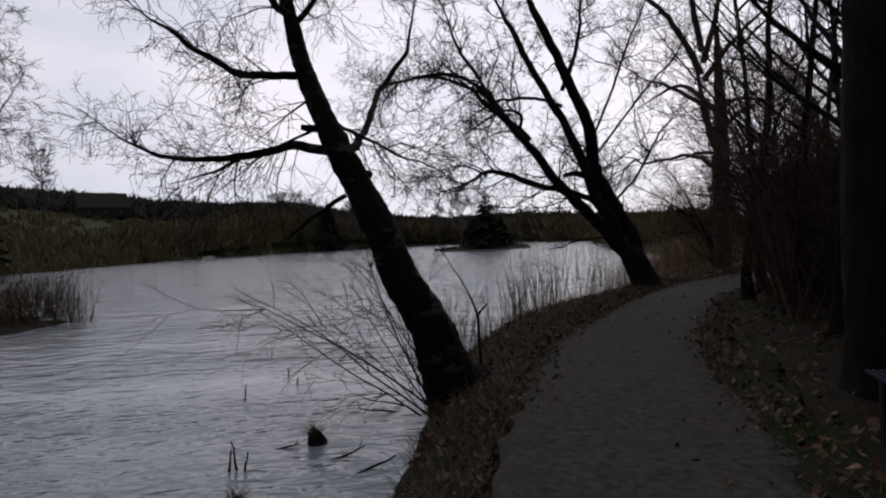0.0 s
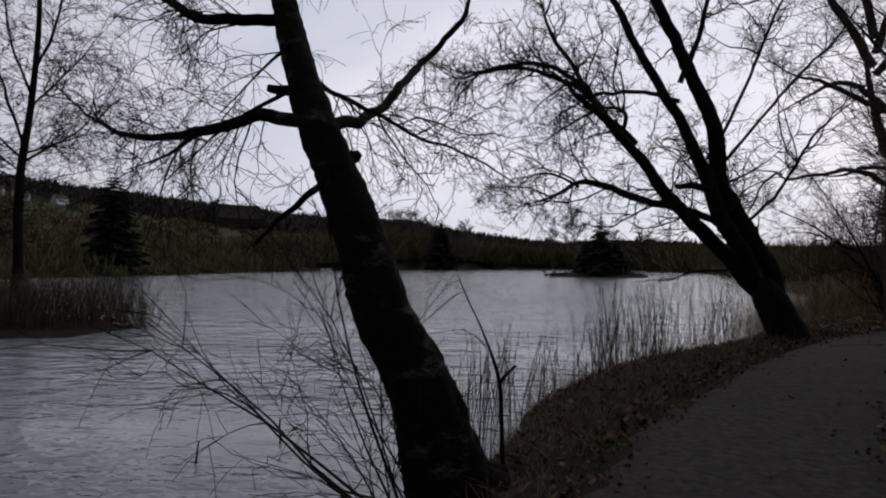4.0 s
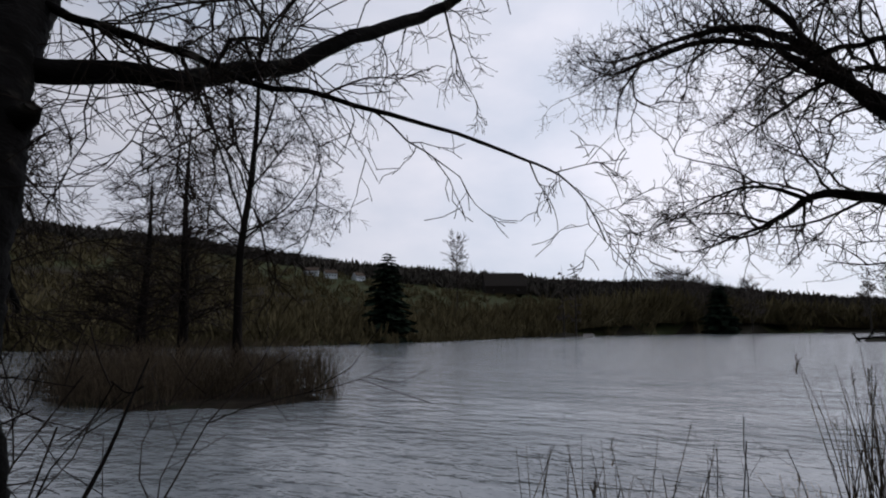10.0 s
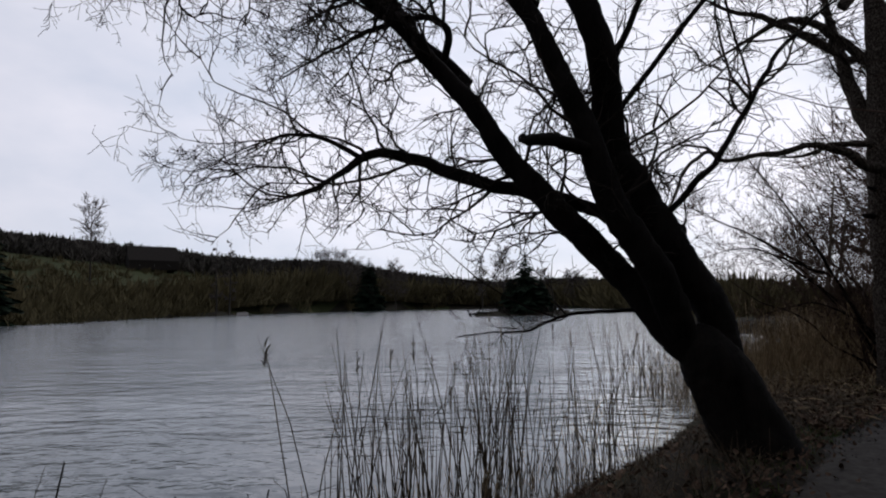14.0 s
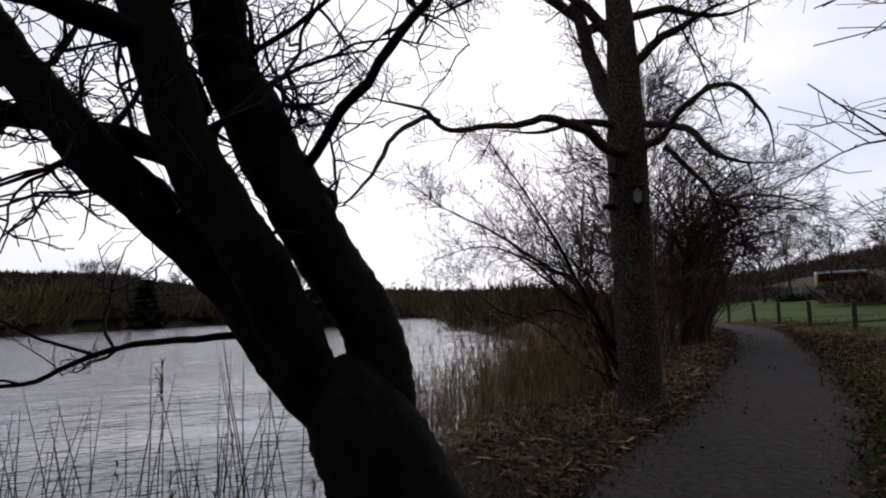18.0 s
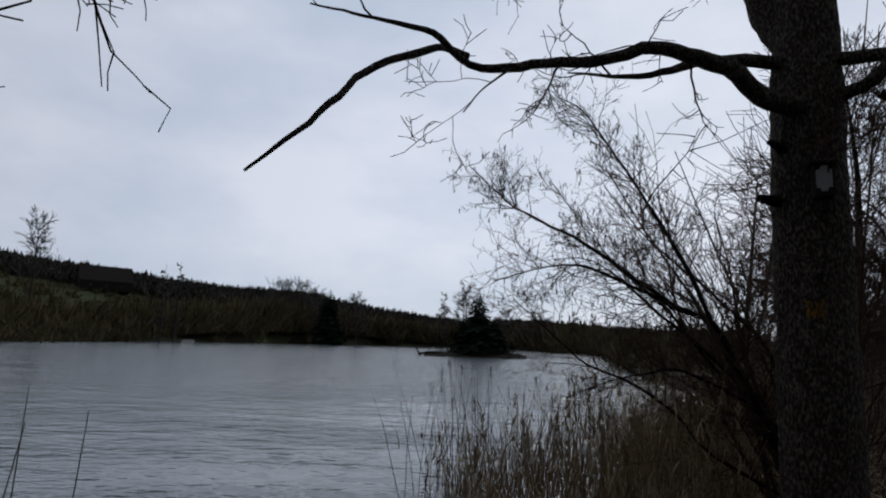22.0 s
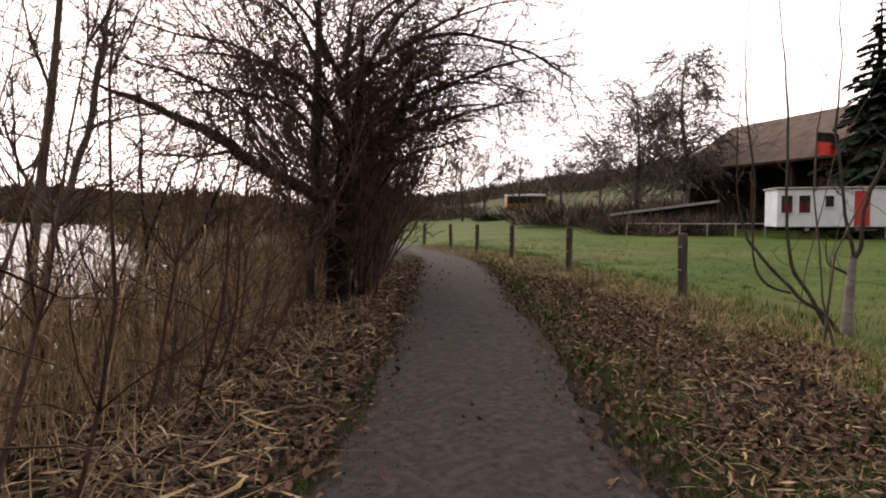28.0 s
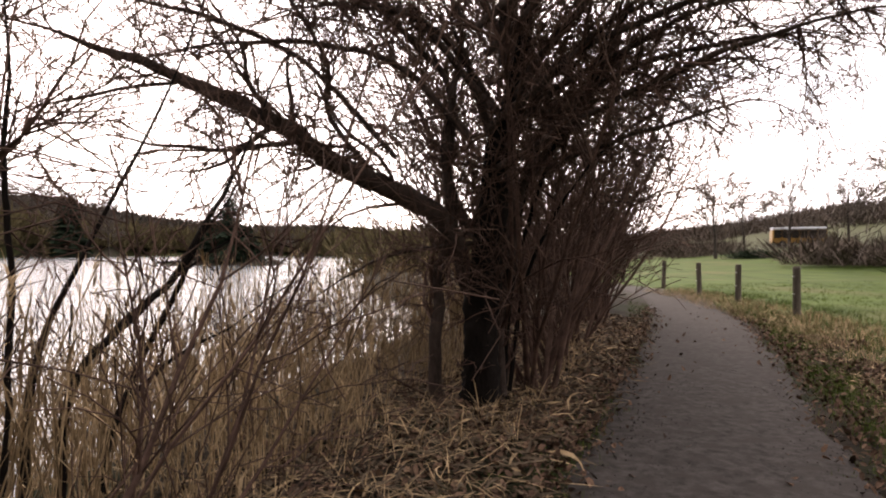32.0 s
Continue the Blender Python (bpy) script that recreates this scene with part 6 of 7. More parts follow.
def far_tree(name, at, base, h, w, label, seed, mat=TWIG_FAR, droop=0.0, narrow=1.0, level=2, n=26, group="", r=0.16, fork=4, bark=None, rmin=0.02):
    """A bare tree at a distance: trunk, branches and a haze of twigs."""
    rng = np.random.default_rng(seed)
    x, y = at
    root = empty(name, (x, y, base))
    trunk_mesh("trunk", [(0, 0, -0.4, r * 1.3), (rng.normal() * 0.1, 0, h * 0.3, r), (rng.normal() * 0.2, rng.normal() * 0.2, h * 0.65, r * 0.55), (rng.normal() * 0.2, 0, h, 0.02)], bark or BARK_FAR, root, 7, 0.05, 3)
    tb = Tubes()
    for i in range(n):
        t = rng.uniform(0.2, 0.97)
        a = rng.uniform(0, 6.28)
        ln = w * 0.55 * (1.15 - 0.75 * t) * rng.uniform(0.6, 1.15)
        d = np.array([math.cos(a), math.sin(a), (0.9 if not droop else 0.7) / narrow])
        d /= np.linalg.norm(d)
        grow(tb, rng, (0, 0, h * t), d, ln / max(0.35, math.hypot(d[0], d[1])), r * 0.32 * (1.1 - t), level, droop, 0.03 if not droop else 0.0, 0.16, fork, (0.35, 0.8), (0.4, 0.65), 3, rmin)
    tb.mesh("crown", mat, root)
    return tagged(root, label, "tree", group)


# trees of the far shore
spruce("shore_spruce", (-83.4, 105.6), gz(-83.4, 105.6) - 0.5, 19.0, 10.0, "tall dark spruce on the far shore", 330, 30, "", 5.0, 0.45)
spruce("shore_spruce", (-66.7, 346.9), gz(-66.7, 346.9) - 1.0, 30.0 - gz(-66.7, 346.9) + 1.0, 19.0, "pointed dark spruce beyond the lake", 331, 28, "", 5.0, 0.6)
for k, (az, dist, top, w) in enumerate([(-23.6, 224, 26.3, 4.0), (-24.7, 224, 25.5, 4.2), (9.6, 420, 24, 6), (10.9, 420, 26, 6), (12.4, 420, 24, 6), (13.7, 425, 27, 6), (14.6, 425, 25, 6), (15.8, 425, 26, 6), (17.0, 430, 23, 6)]):
    x, y = 1.8 + dist * math.sin(radians(az)), 7.85 + dist * math.cos(radians(az))
    b = max(gz(x, y), -0.4) - 0.5
    far_tree("far_poplar", (x, y), b, top - b, w, "slim bare poplar beyond the lake", 340 + k, TWIG_FAR, 0, 3.2, 2, 22, "poplars beyond the lake", 0.3, 4, None, 0.15)
for k, (az, dist, top, w) in enumerate([(-34.6, 300, 49, 16), (-0.8, 300, 26, 6), (1.2, 300, 31, 13), (-12.5, 380, 30, 18), (-9.0, 380, 28, 16), (-16.0, 420, 38, 20), (-14.2, 420, 37, 20), (4.5, 380, 22, 14), (7.5, 380, 21, 14)]):
    x, y = 1.8 + dist * math.sin(radians(az)), 7.85 + dist * math.cos(radians(az))
    b = max(gz(x, y), -0.4) - 0.5
    far_tree("far_tree", (x, y), b, max(5.0, top - b), w, "bare tree on the far skyline", 360 + k, TWIG_FAR, 0, 1.0, 2, 34, "trees beyond the lake", 0.3, 5, None, 0.07)


def house(name, at, base, size, turn, label, wall=WHITE, roof=TILE, tall=2.6, windows=4):
    """A gabled house: walls, roof, chimney, windows and a door."""
    sx, sy = size
    root = empty(name, (*at, base), turn)
    bm = bmesh.new()
    pts = [(-sx / 2, -sy / 2, -0.5), (sx / 2, -sy / 2, -0.5), (sx / 2, sy / 2, -0.5), (-sx / 2, sy / 2, -0.5)]
    low = [bm.verts.new(p) for p in pts]
    top = [bm.verts.new((p[0], p[1], tall)) for p in pts]
    ridge = [bm.verts.new((-sx / 2, 0, tall + sy * 0.38)), bm.verts.new((sx / 2, 0, tall + sy * 0.38))]
    for f in ((low[0], low[1], top[1], top[0]), (low[2], low[3], top[3], top[2]), (low[1], low[2], top[2], ridge[1], top[1]), (low[3], low[0], top[0], ridge[0], top[3])):
        bm.faces.new(f)
    part("wall", bm, wall, root)
    ang = math.atan2(sy * 0.38, sy / 2)
    for sg in (-1, 1):
        part("roof", box_bm(sx + 0.8, math.hypot(sy / 2, sy * 0.38) + 0.6, 0.18, (0, sg * (sy / 4 + 0.15), tall + sy * 0.19 + 0.05), 0.02, Matrix.Rotation(-sg * ang, 4, "X")), roof, root)
    part("chimney", box_bm(0.6, 0.6, 1.4, (sx * 0.2, sy * 0.1, tall + sy * 0.4), 0.03), TILE, root)
    for i in range(windows):
        px = -sx / 2 + sx * (i + 0.7) / (windows + 0.4)
        w = part("window", box_bm(0.9, 0.1, 1.1, (px, -sy / 2 - 0.02, tall * 0.55), 0.02), DARK, root)
        part("sill", box_bm(1.05, 0.16, 0.07, (px, -sy / 2 - 0.06, tall * 0.55 - 0.6)), WHITE, w)
    return tagged(root, label, "house")


for k, (az, dist, el, sx) in enumerate([(-48.3, 400, 5.2, 9), (-46.6, 405, 5.1, 8), (-44.0, 420, 4.6, 7)]):
    x, y = 1.8 + dist * math.sin(radians(az)), 7.85 + dist * math.cos(radians(az))
    house("hill_house", (x, y), gz(x, y), (sx, 6), 40 + 20 * k, "white farmhouse with a brown roof on the hillside", WHITE, TILE, 3.2)
r = next(k for k in range(150, 640, 4) if gz(2.2 + k * math.sin(radians(-30.4)), 9.8 + k * math.cos(radians(-30.4))) > 1.7 + k * math.tan(radians(3.4)))
x, y = 2.2 + r * math.sin(radians(-30.4)), 9.8 + r * math.cos(radians(-30.4))
house("dark_barn", (x, y), gz(x, y), (r * 0.066, r * 0.06), 38, "dark weathered barn with a big roof on the far slope", DARK, DARK, r * 0.012, 3)
x, y = 1.8 + 230 * math.sin(radians(-22.5)), 7.85 + 230 * math.cos(radians(-22.5))
house("field_hut", (x, y), gz(x, y), (3, 2.4), 10, "small white hut in the far field", WHITE, ZINC, 1.6, 1)

# birches and a fallen branch on the islet
islet_birch_limbs = []
islet_birch_limbs.append(([(-19.24, 23.50, 5.51, 0.070), (-18.55, 24.09, 6.22, 0.060), (-17.85, 24.65, 6.93, 0.050), (-17.13, 25.18, 8.19, 0.040), (-16.61, 25.42, 9.31, 0.030)], 1.0))
islet_birch_limbs.append(([(-19.24, 23.51, 5.83, 0.060), (-18.83, 24.72, 6.48, 0.047), (-18.30, 25.98, 7.12, 0.033), (-17.48, 27.47, 7.44, 0.020)], 1.0))
islet_birch_limbs.append(([(-19.14, 23.66, 7.66, 0.070), (-18.39, 24.18, 8.81, 0.053), (-17.52, 24.81, 10.34, 0.037), (-16.85, 25.12, 11.94, 0.020)], 1.0))
islet_birch_limbs.append(([(-19.29, 23.43, 5.71, 0.060), (-19.91, 22.74, 6.55, 0.047), (-20.45, 22.11, 7.27, 0.033), (-20.86, 21.70, 8.02, 0.020)], 1.0))
islet_birch_limbs.append(([(-19.26, 23.48, 6.25, 0.080), (-19.47, 22.81, 8.19, 0.068), (-19.65, 22.14, 10.09, 0.055), (-19.84, 21.43, 12.53, 0.042), (-19.89, 20.95, 13.95, 0.030)], 1.0))
islet_birch_limbs.append(([(-19.09, 23.74, 9.09, 0.080), (-18.85, 24.33, 10.82, 0.068), (-18.75, 24.69, 12.56, 0.055), (-18.77, 24.87, 14.78, 0.042), (-18.83, 25.00, 16.81, 0.030)], 1.0))
islet_birch_limbs.append(([(-19.15, 23.65, 8.20, 0.070), (-19.37, 22.99, 9.94, 0.057), (-19.39, 22.62, 11.74, 0.043), (-19.42, 22.24, 13.72, 0.030)], 1.0))
islet_birch_limbs.append(([(-19.25, 23.50, 5.10, 0.050), (-19.72, 22.40, 5.85, 0.040), (-20.04, 21.47, 5.88, 0.030), (-20.32, 20.54, 6.46, 0.020)], 1.0))
islet_birch_limbs.append(([(-19.03, 23.83, 12.00, 0.060), (-18.35, 24.38, 13.95, 0.040), (-17.89, 24.59, 15.83, 0.020)], 1.0))
islet_birch_limbs.append(([(-19.04, 23.82, 12.22, 0.060), (-19.19, 23.11, 14.15, 0.040), (-19.25, 22.55, 15.85, 0.020)], 1.0))
islet_birch_limbs.append(([(-19.25, 23.49, 4.37, 0.040), (-18.57, 24.22, 4.97, 0.032), (-17.80, 25.00, 5.38, 0.023), (-16.60, 26.21, 6.29, 0.015)], 0.8))
tree("islet_birch", [(-19.29, 23.42, -0.06, 0.240), (-19.28, 23.44, 1.53, 0.190), (-19.29, 23.43, 4.78, 0.150), (-19.13, 23.68, 7.77, 0.120), (-19.03, 23.83, 10.65, 0.095), (-19.03, 23.84, 12.90, 0.075), (-19.00, 23.88, 15.46, 0.060), (-19.06, 23.78, 18.25, 0.020)],
     thinned(islet_birch_limbs, 0.7),
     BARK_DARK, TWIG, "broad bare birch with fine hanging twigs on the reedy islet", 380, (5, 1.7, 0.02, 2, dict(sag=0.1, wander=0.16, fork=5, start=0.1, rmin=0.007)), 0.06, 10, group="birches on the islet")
for k, (x, y, h, w) in enumerate([(-22.6, 23.0, 12.0, 6.0), (-24.5, 22.2, 9.5, 5.5)]):
    far_tree("islet_birch", (x, y), gz(x, y) - 0.1, h, w, "bare birch with fine hanging twigs on the reedy islet", 381 + k, TWIG, 0.12, 1.6, 2, 70, "birches on the islet", 0.2, 5, BARK_DARK, 0.009)
shrub("islet_thicket", (-23.0, 19.6), 16, 3.0, 0.9, "dark tangled branches fallen over the islet's edge", 390, TWIG, 0.05, 2, (0, -0.3), 4, -0.05, 0.05)

for k, (x, y) in enumerate([(-23.5, 20.3), (-21.1, 21.6), (-21.2, 24.3)]):
    shrub("islet_thicket", (x, y), 12, 2.2, 1.3, "dark tangled branches fallen over the islet's edge", 394 + k, TWIG, 0.045, 2, (0.3, -0.4), 5, -0.08, 0.06, group="branches off the islet")

# ---- the meadow side ----
def fence_post(at, h, seed):
    rng = np.random.default_rng(seed)
    x, y = at
    z = gz(x, y)
    root = empty("fence_post", (x, y, z))
    lx, ly = rng.normal() * 0.02, rng.normal() * 0.02
    trunk_mesh("post", [(0, 0, -0.1, 0.085), (lx * 0.5, ly * 0.5, h * 0.5, 0.08), (lx, ly, h * 0.96, 0.082), (lx, ly, h, 0.06)], WOOD_OLD, root, 10, 0.06, 3, seed)
    for k in (0.45, 0.8):
        part("staple", box_bm(0.02, 0.05, 0.03, (lx - 0.085, ly, h * k)), METAL, root)
    return tagged(root, "weathered round wooden fence post in rough grass", "fence post", "meadow fence")


for k, p in enumerate(FENCE):
    fence_post(p, 1.12 if k else 1.2, 400 + k)
for hgt in (0.45, 0.8):
    tb = Tubes()
    pts = [(p[0] - 0.08, p[1], gz(*p) + hgt) for p in FENCE]
    for a, b in zip(pts[:-1], pts[1:]):
        tb.add([a, tuple((u + w) / 2 - (0.03 if i == 2 else 0) for i, (u, w) in enumerate(zip(a, b))), b], [0.0015] * 3, 3)
    tagged(tb.mesh("fence_wire", SLATE_METAL), "thin slack wire strung between the fence posts", "fence wire")


def trailer():
    """A white site trailer with small windows and a red door, end towards the path."""
    ax, ay, bx, by = 48.15, 35.25, 51.65, 30.7
    z = 0.80
    ln = math.hypot(bx - ax, by - ay)
    root = empty("site_trailer", (ax, ay, z), math.degrees(math.atan2(by - ay, bx - ax)))
    H, W = 2.15, 2.3
    part("body", box_bm(ln, W, H, (ln / 2, W / 2, H / 2 + 0.25), 0.03), WHITE, root, "white painted boarded body")
    bm = box_bm(ln + 0.2, W + 0.2, 0.12, (ln / 2, W / 2, H + 0.31), 0.04)
    part("roof", bm, ZINC, root)
    part("chassis", box_bm(ln - 0.4, 0.9, 0.18, (ln / 2, W / 2, 0.14)), DARK, root)
    for px in (1.6, ln - 1.6):
        w = part("wheel", box_bm(0.5, 0.2, 0.5, (px, 0.2, 0.12), 0.12), DARK, root)
        part("rim", box_bm(0.22, 0.03, 0.22, (px, 0.09, 0.12), 0.06), METAL, w)
    for px, ww, wh, wz in ((0.5, 0.6, 1.0, 1.55), (1.42, 0.6, 1.0, 1.55), (2.7, 0.46, 0.64, 1.7)):
        w = part("window", box_bm(ww, 0.05, wh, (px, -0.012, wz), 0.01), DARK, root)
        for sx, sz, dx, dz in ((ww + 0.1, 0.05, 0, wh / 2 + 0.02), (ww + 0.1, 0.05, 0, -wh / 2 - 0.02), (0.05, wh, -ww / 2 - 0.02, 0), (0.05, wh, ww / 2 + 0.02, 0)):
            part("frame", box_bm(sx, 0.05, sz, (px + dx, -0.035, wz + dz)), WHITE, w)
        if px < 2.5:
            for dx in (-0.17, 0.19):
                part("curtain", box_bm(0.2, 0.02, wh * 0.6, (px + dx, -0.045, wz - wh * 0.17)), MAROON, w, "dull maroon curtain")
    d = part("door", box_bm(0.78, 0.06, 1.95, (4.35, -0.02, 1.3), 0.01), RED, root, "red painted door")
    part("handle", box_bm(0.12, 0.05, 0.04, (4.6, -0.07, 1.25)), METAL, d)
    for i in range(9):
        part("batten", box_bm(0.03, 0.02, H - 0.1, (0.3 + i * 0.55, -0.008, H / 2 + 0.25)), WHITE, root)
    for i in range(2):
        part("step", box_bm(1.0, 0.3, 0.06, (4.35, -0.25 - 0.28 * i, 0.25 - 0.16 * i)), WOOD_OLD, root)
    return tagged(root, "white site trailer with a red door in the meadow", "trailer")


trailer()
part("plastic_tub", box_bm(0.62, 0.62, 0.82, (52.75, 30.85, gz(52.75, 30.85) + 0.4), 0.08), PINK, None)
tagged(bpy.data.objects["plastic_tub"], "pink plastic tub standing beside the trailer", "tub")


def barn():
    """A long open-fronted barn with a low tiled roof on posts."""
    ax, ay, bx, by = 54.2, 31.0, 62.0, 48.2
    z = 1.0
    ln = math.hypot(bx - ax, by - ay)
    root = empty("barn", (ax, ay, z), math.degrees(math.atan2(by - ay, bx - ax)))
    eave, ridge, dep = 4.9, 8.4, 11.0
    part("back_wall", box_bm(ln, 0.2, eave, (ln / 2, -dep, eave / 2)), WOOD_BARN, root)
    for px in (0.1, ln - 0.1):
        bm = bmesh.new()
        vs = [bm.verts.new(p) for p in ((px, 0.0, -0.4), (px, -dep, -0.4), (px, -dep, eave), (px, -dep / 2, ridge - 0.2), (px, 0.0, eave))]
        bm.faces.new(vs)
        bmesh.ops.solidify(bm, geom=bm.faces[:], thickness=0.15)
        part("gable_wall", bm, WOOD_BARN, root)
    ang = math.atan2(ridge - eave, dep / 2)
    slope = math.hypot(dep / 2, ridge - eave) + 1.2
    for sg, cy in ((1, -dep / 4 + 0.4), (-1, -dep * 0.75 - 0.4)):
        part("roof", box_bm(ln + 1.6, slope, 0.22, (ln / 2, cy, (ridge + eave) / 2 - 0.1), 0.02, Matrix.Rotation(-sg * ang, 4, "X")), TILE, root, "brown tiled roof slope")
    rows = 14
    for i in range(rows):
        f = (i + 0.5) / rows
        part("tile_course", box_bm(ln + 1.62, 0.09, 0.05, (ln / 2, 0.95 - f * (dep / 2 + 0.95), eave - 0.5 + 0.12 + f * (ridge - eave + 0.62)), 0.0, Matrix.Rotation(-ang, 4, "X")), TILE, root)
    part("ridge_cap", box_bm(ln + 1.6, 0.35, 0.16, (ln / 2, -dep / 2, ridge + 0.05), 0.05), TILE, root)
    for i in range(6):
        part("post", box_bm(0.24, 0.24, eave, (0.4 + i * (ln - 0.8) / 5, -0.2, eave / 2), 0.02), WOOD_BARN, root)
    part("beam", box_bm(ln, 0.25, 0.3, (ln / 2, -0.2, eave - 0.15), 0.02), WOOD_BARN, root)
    part("boarded_bay", box_bm(5.2, 0.12, eave, (2.7, -0.05, eave / 2)), WOOD_BARN, root)
    for i in range(15):
        part("board", box_bm(0.3, 0.03, eave - 0.1, (0.3 + i * 0.345, 0.03, eave / 2)), WOOD_BARN, root)
    part("hayloft", box_bm(ln * 0.6, 0.2, 1.5, (ln * 0.62, -3.5, 3.6)), DARK, root)
    part("hay_stack", box_bm(ln * 0.5, 3.0, 2.2, (ln * 0.6, -7.0, 1.1), 0.15), DARK, root)
    w = part("window", box_bm(0.8, 0.06, 0.9, (4.4, 0.06, 3.2)), DARK, root)
    part("frame", box_bm(0.95, 0.04, 0.08, (4.4, 0.08, 3.7)), WHITE, w)
    return tagged(root, "long open-fronted timber barn under a brown tiled roof", "barn")


barn()


def flag():
    x, y, z = 53.9, 35.2, 0.9
    root = empty("flag", (x, y, z))
    tb = Tubes()
    tb.add([(0, 0, 0), (0, 0, 3.2), (0, 0, 6.3)], [0.05, 0.045, 0.03], 6)
    tb.mesh("pole", WOOD_OLD, root)
    for mat, z0, z1, lab in ((FABRIC_RED, 4.7, 5.5, "red cloth"), (DARK, 5.5, 6.1, "black cloth")):
        v, f = [], []
        for i in range(9):
            wv = 0.08 * math.sin(i * 1.1)
            for zz in (z0, z1):
                for th in (0, 0.012):
                    v.append((0.13 * i * 0.75, -0.13 * i + wv + th, zz - 0.05 * i * 0.6))
        for i in range(8):
            a = i * 4
            f += [[a, a + 4, a + 6, a + 2], [a + 1, a + 3, a + 7, a + 5], [a + 2, a + 6, a + 7, a + 3], [a, a + 1, a + 5, a + 4]]
        link("cloth", np.array(v), f, mat, root, lab, False)
    return tagged(root, "red and black flag on a pole by the barn", "flag")


flag()
spruce("garden_spruce", (55.6, 32.4), 0.9, 14.4, 7.4, "tall dark spruce beside the trailer", 420, 34, "spruces by the barn", 2.2)
spruce("garden_spruce", (57.2, 28.2), 0.9, 13.6, 7.0, "tall dark spruce beside the trailer", 421, 30, "spruces by the barn", 2.2)
spruce("garden_spruce", (60.5, 25.0), 0.9, 13.0, 7.0, "tall dark spruce beside the trailer", 422, 26, "spruces by the barn", 2.2)
def timber_stack():
    """Logs stacked under a long low roof of green sheeting."""
    ax, ay, bx, by = 54.0, 30.4, 54.9, 22.6
    ln = math.hypot(bx - ax, by - ay)
    root = empty("timber_stack", (ax, ay, gz(ax, ay) - 0.05), math.degrees(math.atan2(by - ay, bx - ax)))
    rng = np.random.default_rng(610)
    proto_log = None
    for j in range(3):
        for i in range(int(ln / 0.42)):
            if proto_log is None or rng.random() < 0.15:
                bm = bmesh.new()
                bmesh.ops.create_cone(bm, cap_ends=True, segments=9, radius1=0.19, radius2=0.17, depth=2.2, matrix=Matrix.Rotation(radians(90), 4, "X"))
                ob = part("log", bm, WOOD_OLD if rng.random() < 0.5 else WOOD_BARN, root)
                proto_log = ob.data
            else:
                ob = new("log", proto_log)
                ob.parent = root
            ob.location = (0.3 + i * 0.42 + (0.2 if j % 2 else 0) + rng.normal() * 0.03, 1.1 + rng.normal() * 0.1, 0.22 + j * 0.33)
    part("roof_sheet", box_bm(ln + 0.8, 3.2, 0.08, (ln / 2, 1.2, 1.75), 0.02, Matrix.Rotation(radians(10), 4, "X")), GREEN_SHEET, root, "faded green roof sheet")
    for px in (0.1, ln / 2, ln - 0.1):
        for py in (-0.1, 2.5):
            part("post", box_bm(0.12, 0.12, 1.6 + 0.16 * py, (px, py, 0.8 + 0.08 * py), 0.01), WOOD_OLD, root)
    return tagged(root, "stack of logs under a low faded green roof", "log pile")


timber_stack()
far_tree("weeping_birch", (58.5, 46.3), gz(58.5, 46.3), 15.2, 9.0, "weeping birch with hanging twigs above the barn", 430, TWIG_FAR, 0.34, 1.5, 2, 150, "birches by the barn", 0.24, 4, BARK_PALE, 0.024)
far_tree("weeping_birch", (57.5, 50.2), gz(57.5, 50.2), 11.0, 12.0, "spreading birch with hanging twigs behind the shed", 431, TWIG_FAR, 0.2, 1.0, 2, 95, "birches by the barn", 0.2, 4, BARK_FAR, 0.024)


def shed():
    """A low lean-to whose roof climbs along its length, with a pale edge board."""
    ax, ay, bx, by = 49.3, 46.7, 52.6, 41.2
    ln = math.hypot(bx - ax, by - ay)
    root = empty("low_shed", (ax, ay, 0.5), math.degrees(math.atan2(by - ay, bx - ax)))
    bm = bmesh.new()
    ring = [(0, 0, -0.3), (ln, 0, -0.3), (ln, 0, 2.1), (0, 0, 1.3)]
    front, back = [bm.verts.new(p) for p in ring], [bm.verts.new((p[0], 3.0, p[2])) for p in ring]
    bm.faces.new(front)
    bm.faces.new(back[::-1])
    for i in range(4):
        bm.faces.new((front[i], back[i], back[(i + 1) % 4], front[(i + 1) % 4]))
    part("wall", bm, DARK, root)
    rise = math.atan2(0.8, ln)
    tilt = Matrix.Rotation(-rise, 4, "Y")
    part("roof", box_bm(ln + 0.9, 3.8, 0.09, (ln / 2, 1.4, 1.79), 0.02, tilt), ZINC, root, "pale weathered sheet roof")
    part("edge_board", box_bm(ln + 0.9, 0.05, 0.16, (ln / 2, -0.53, 1.75), 0.01, tilt), ZINC, root, "pale edge board")
    for i in range(int(ln / 0.5)):
        px = 0.3 + i * 0.5
        part("board", box_bm(0.4, 0.03, 1.2 + 0.8 * px / ln, (px, -0.018, 0.6 + 0.4 * px / ln - 0.1)), WOOD_OLD if i % 4 == 1 else DARK, root)
    return tagged(root, "low dark board shed with a pale sloping roof behind bare bushes", "shed")


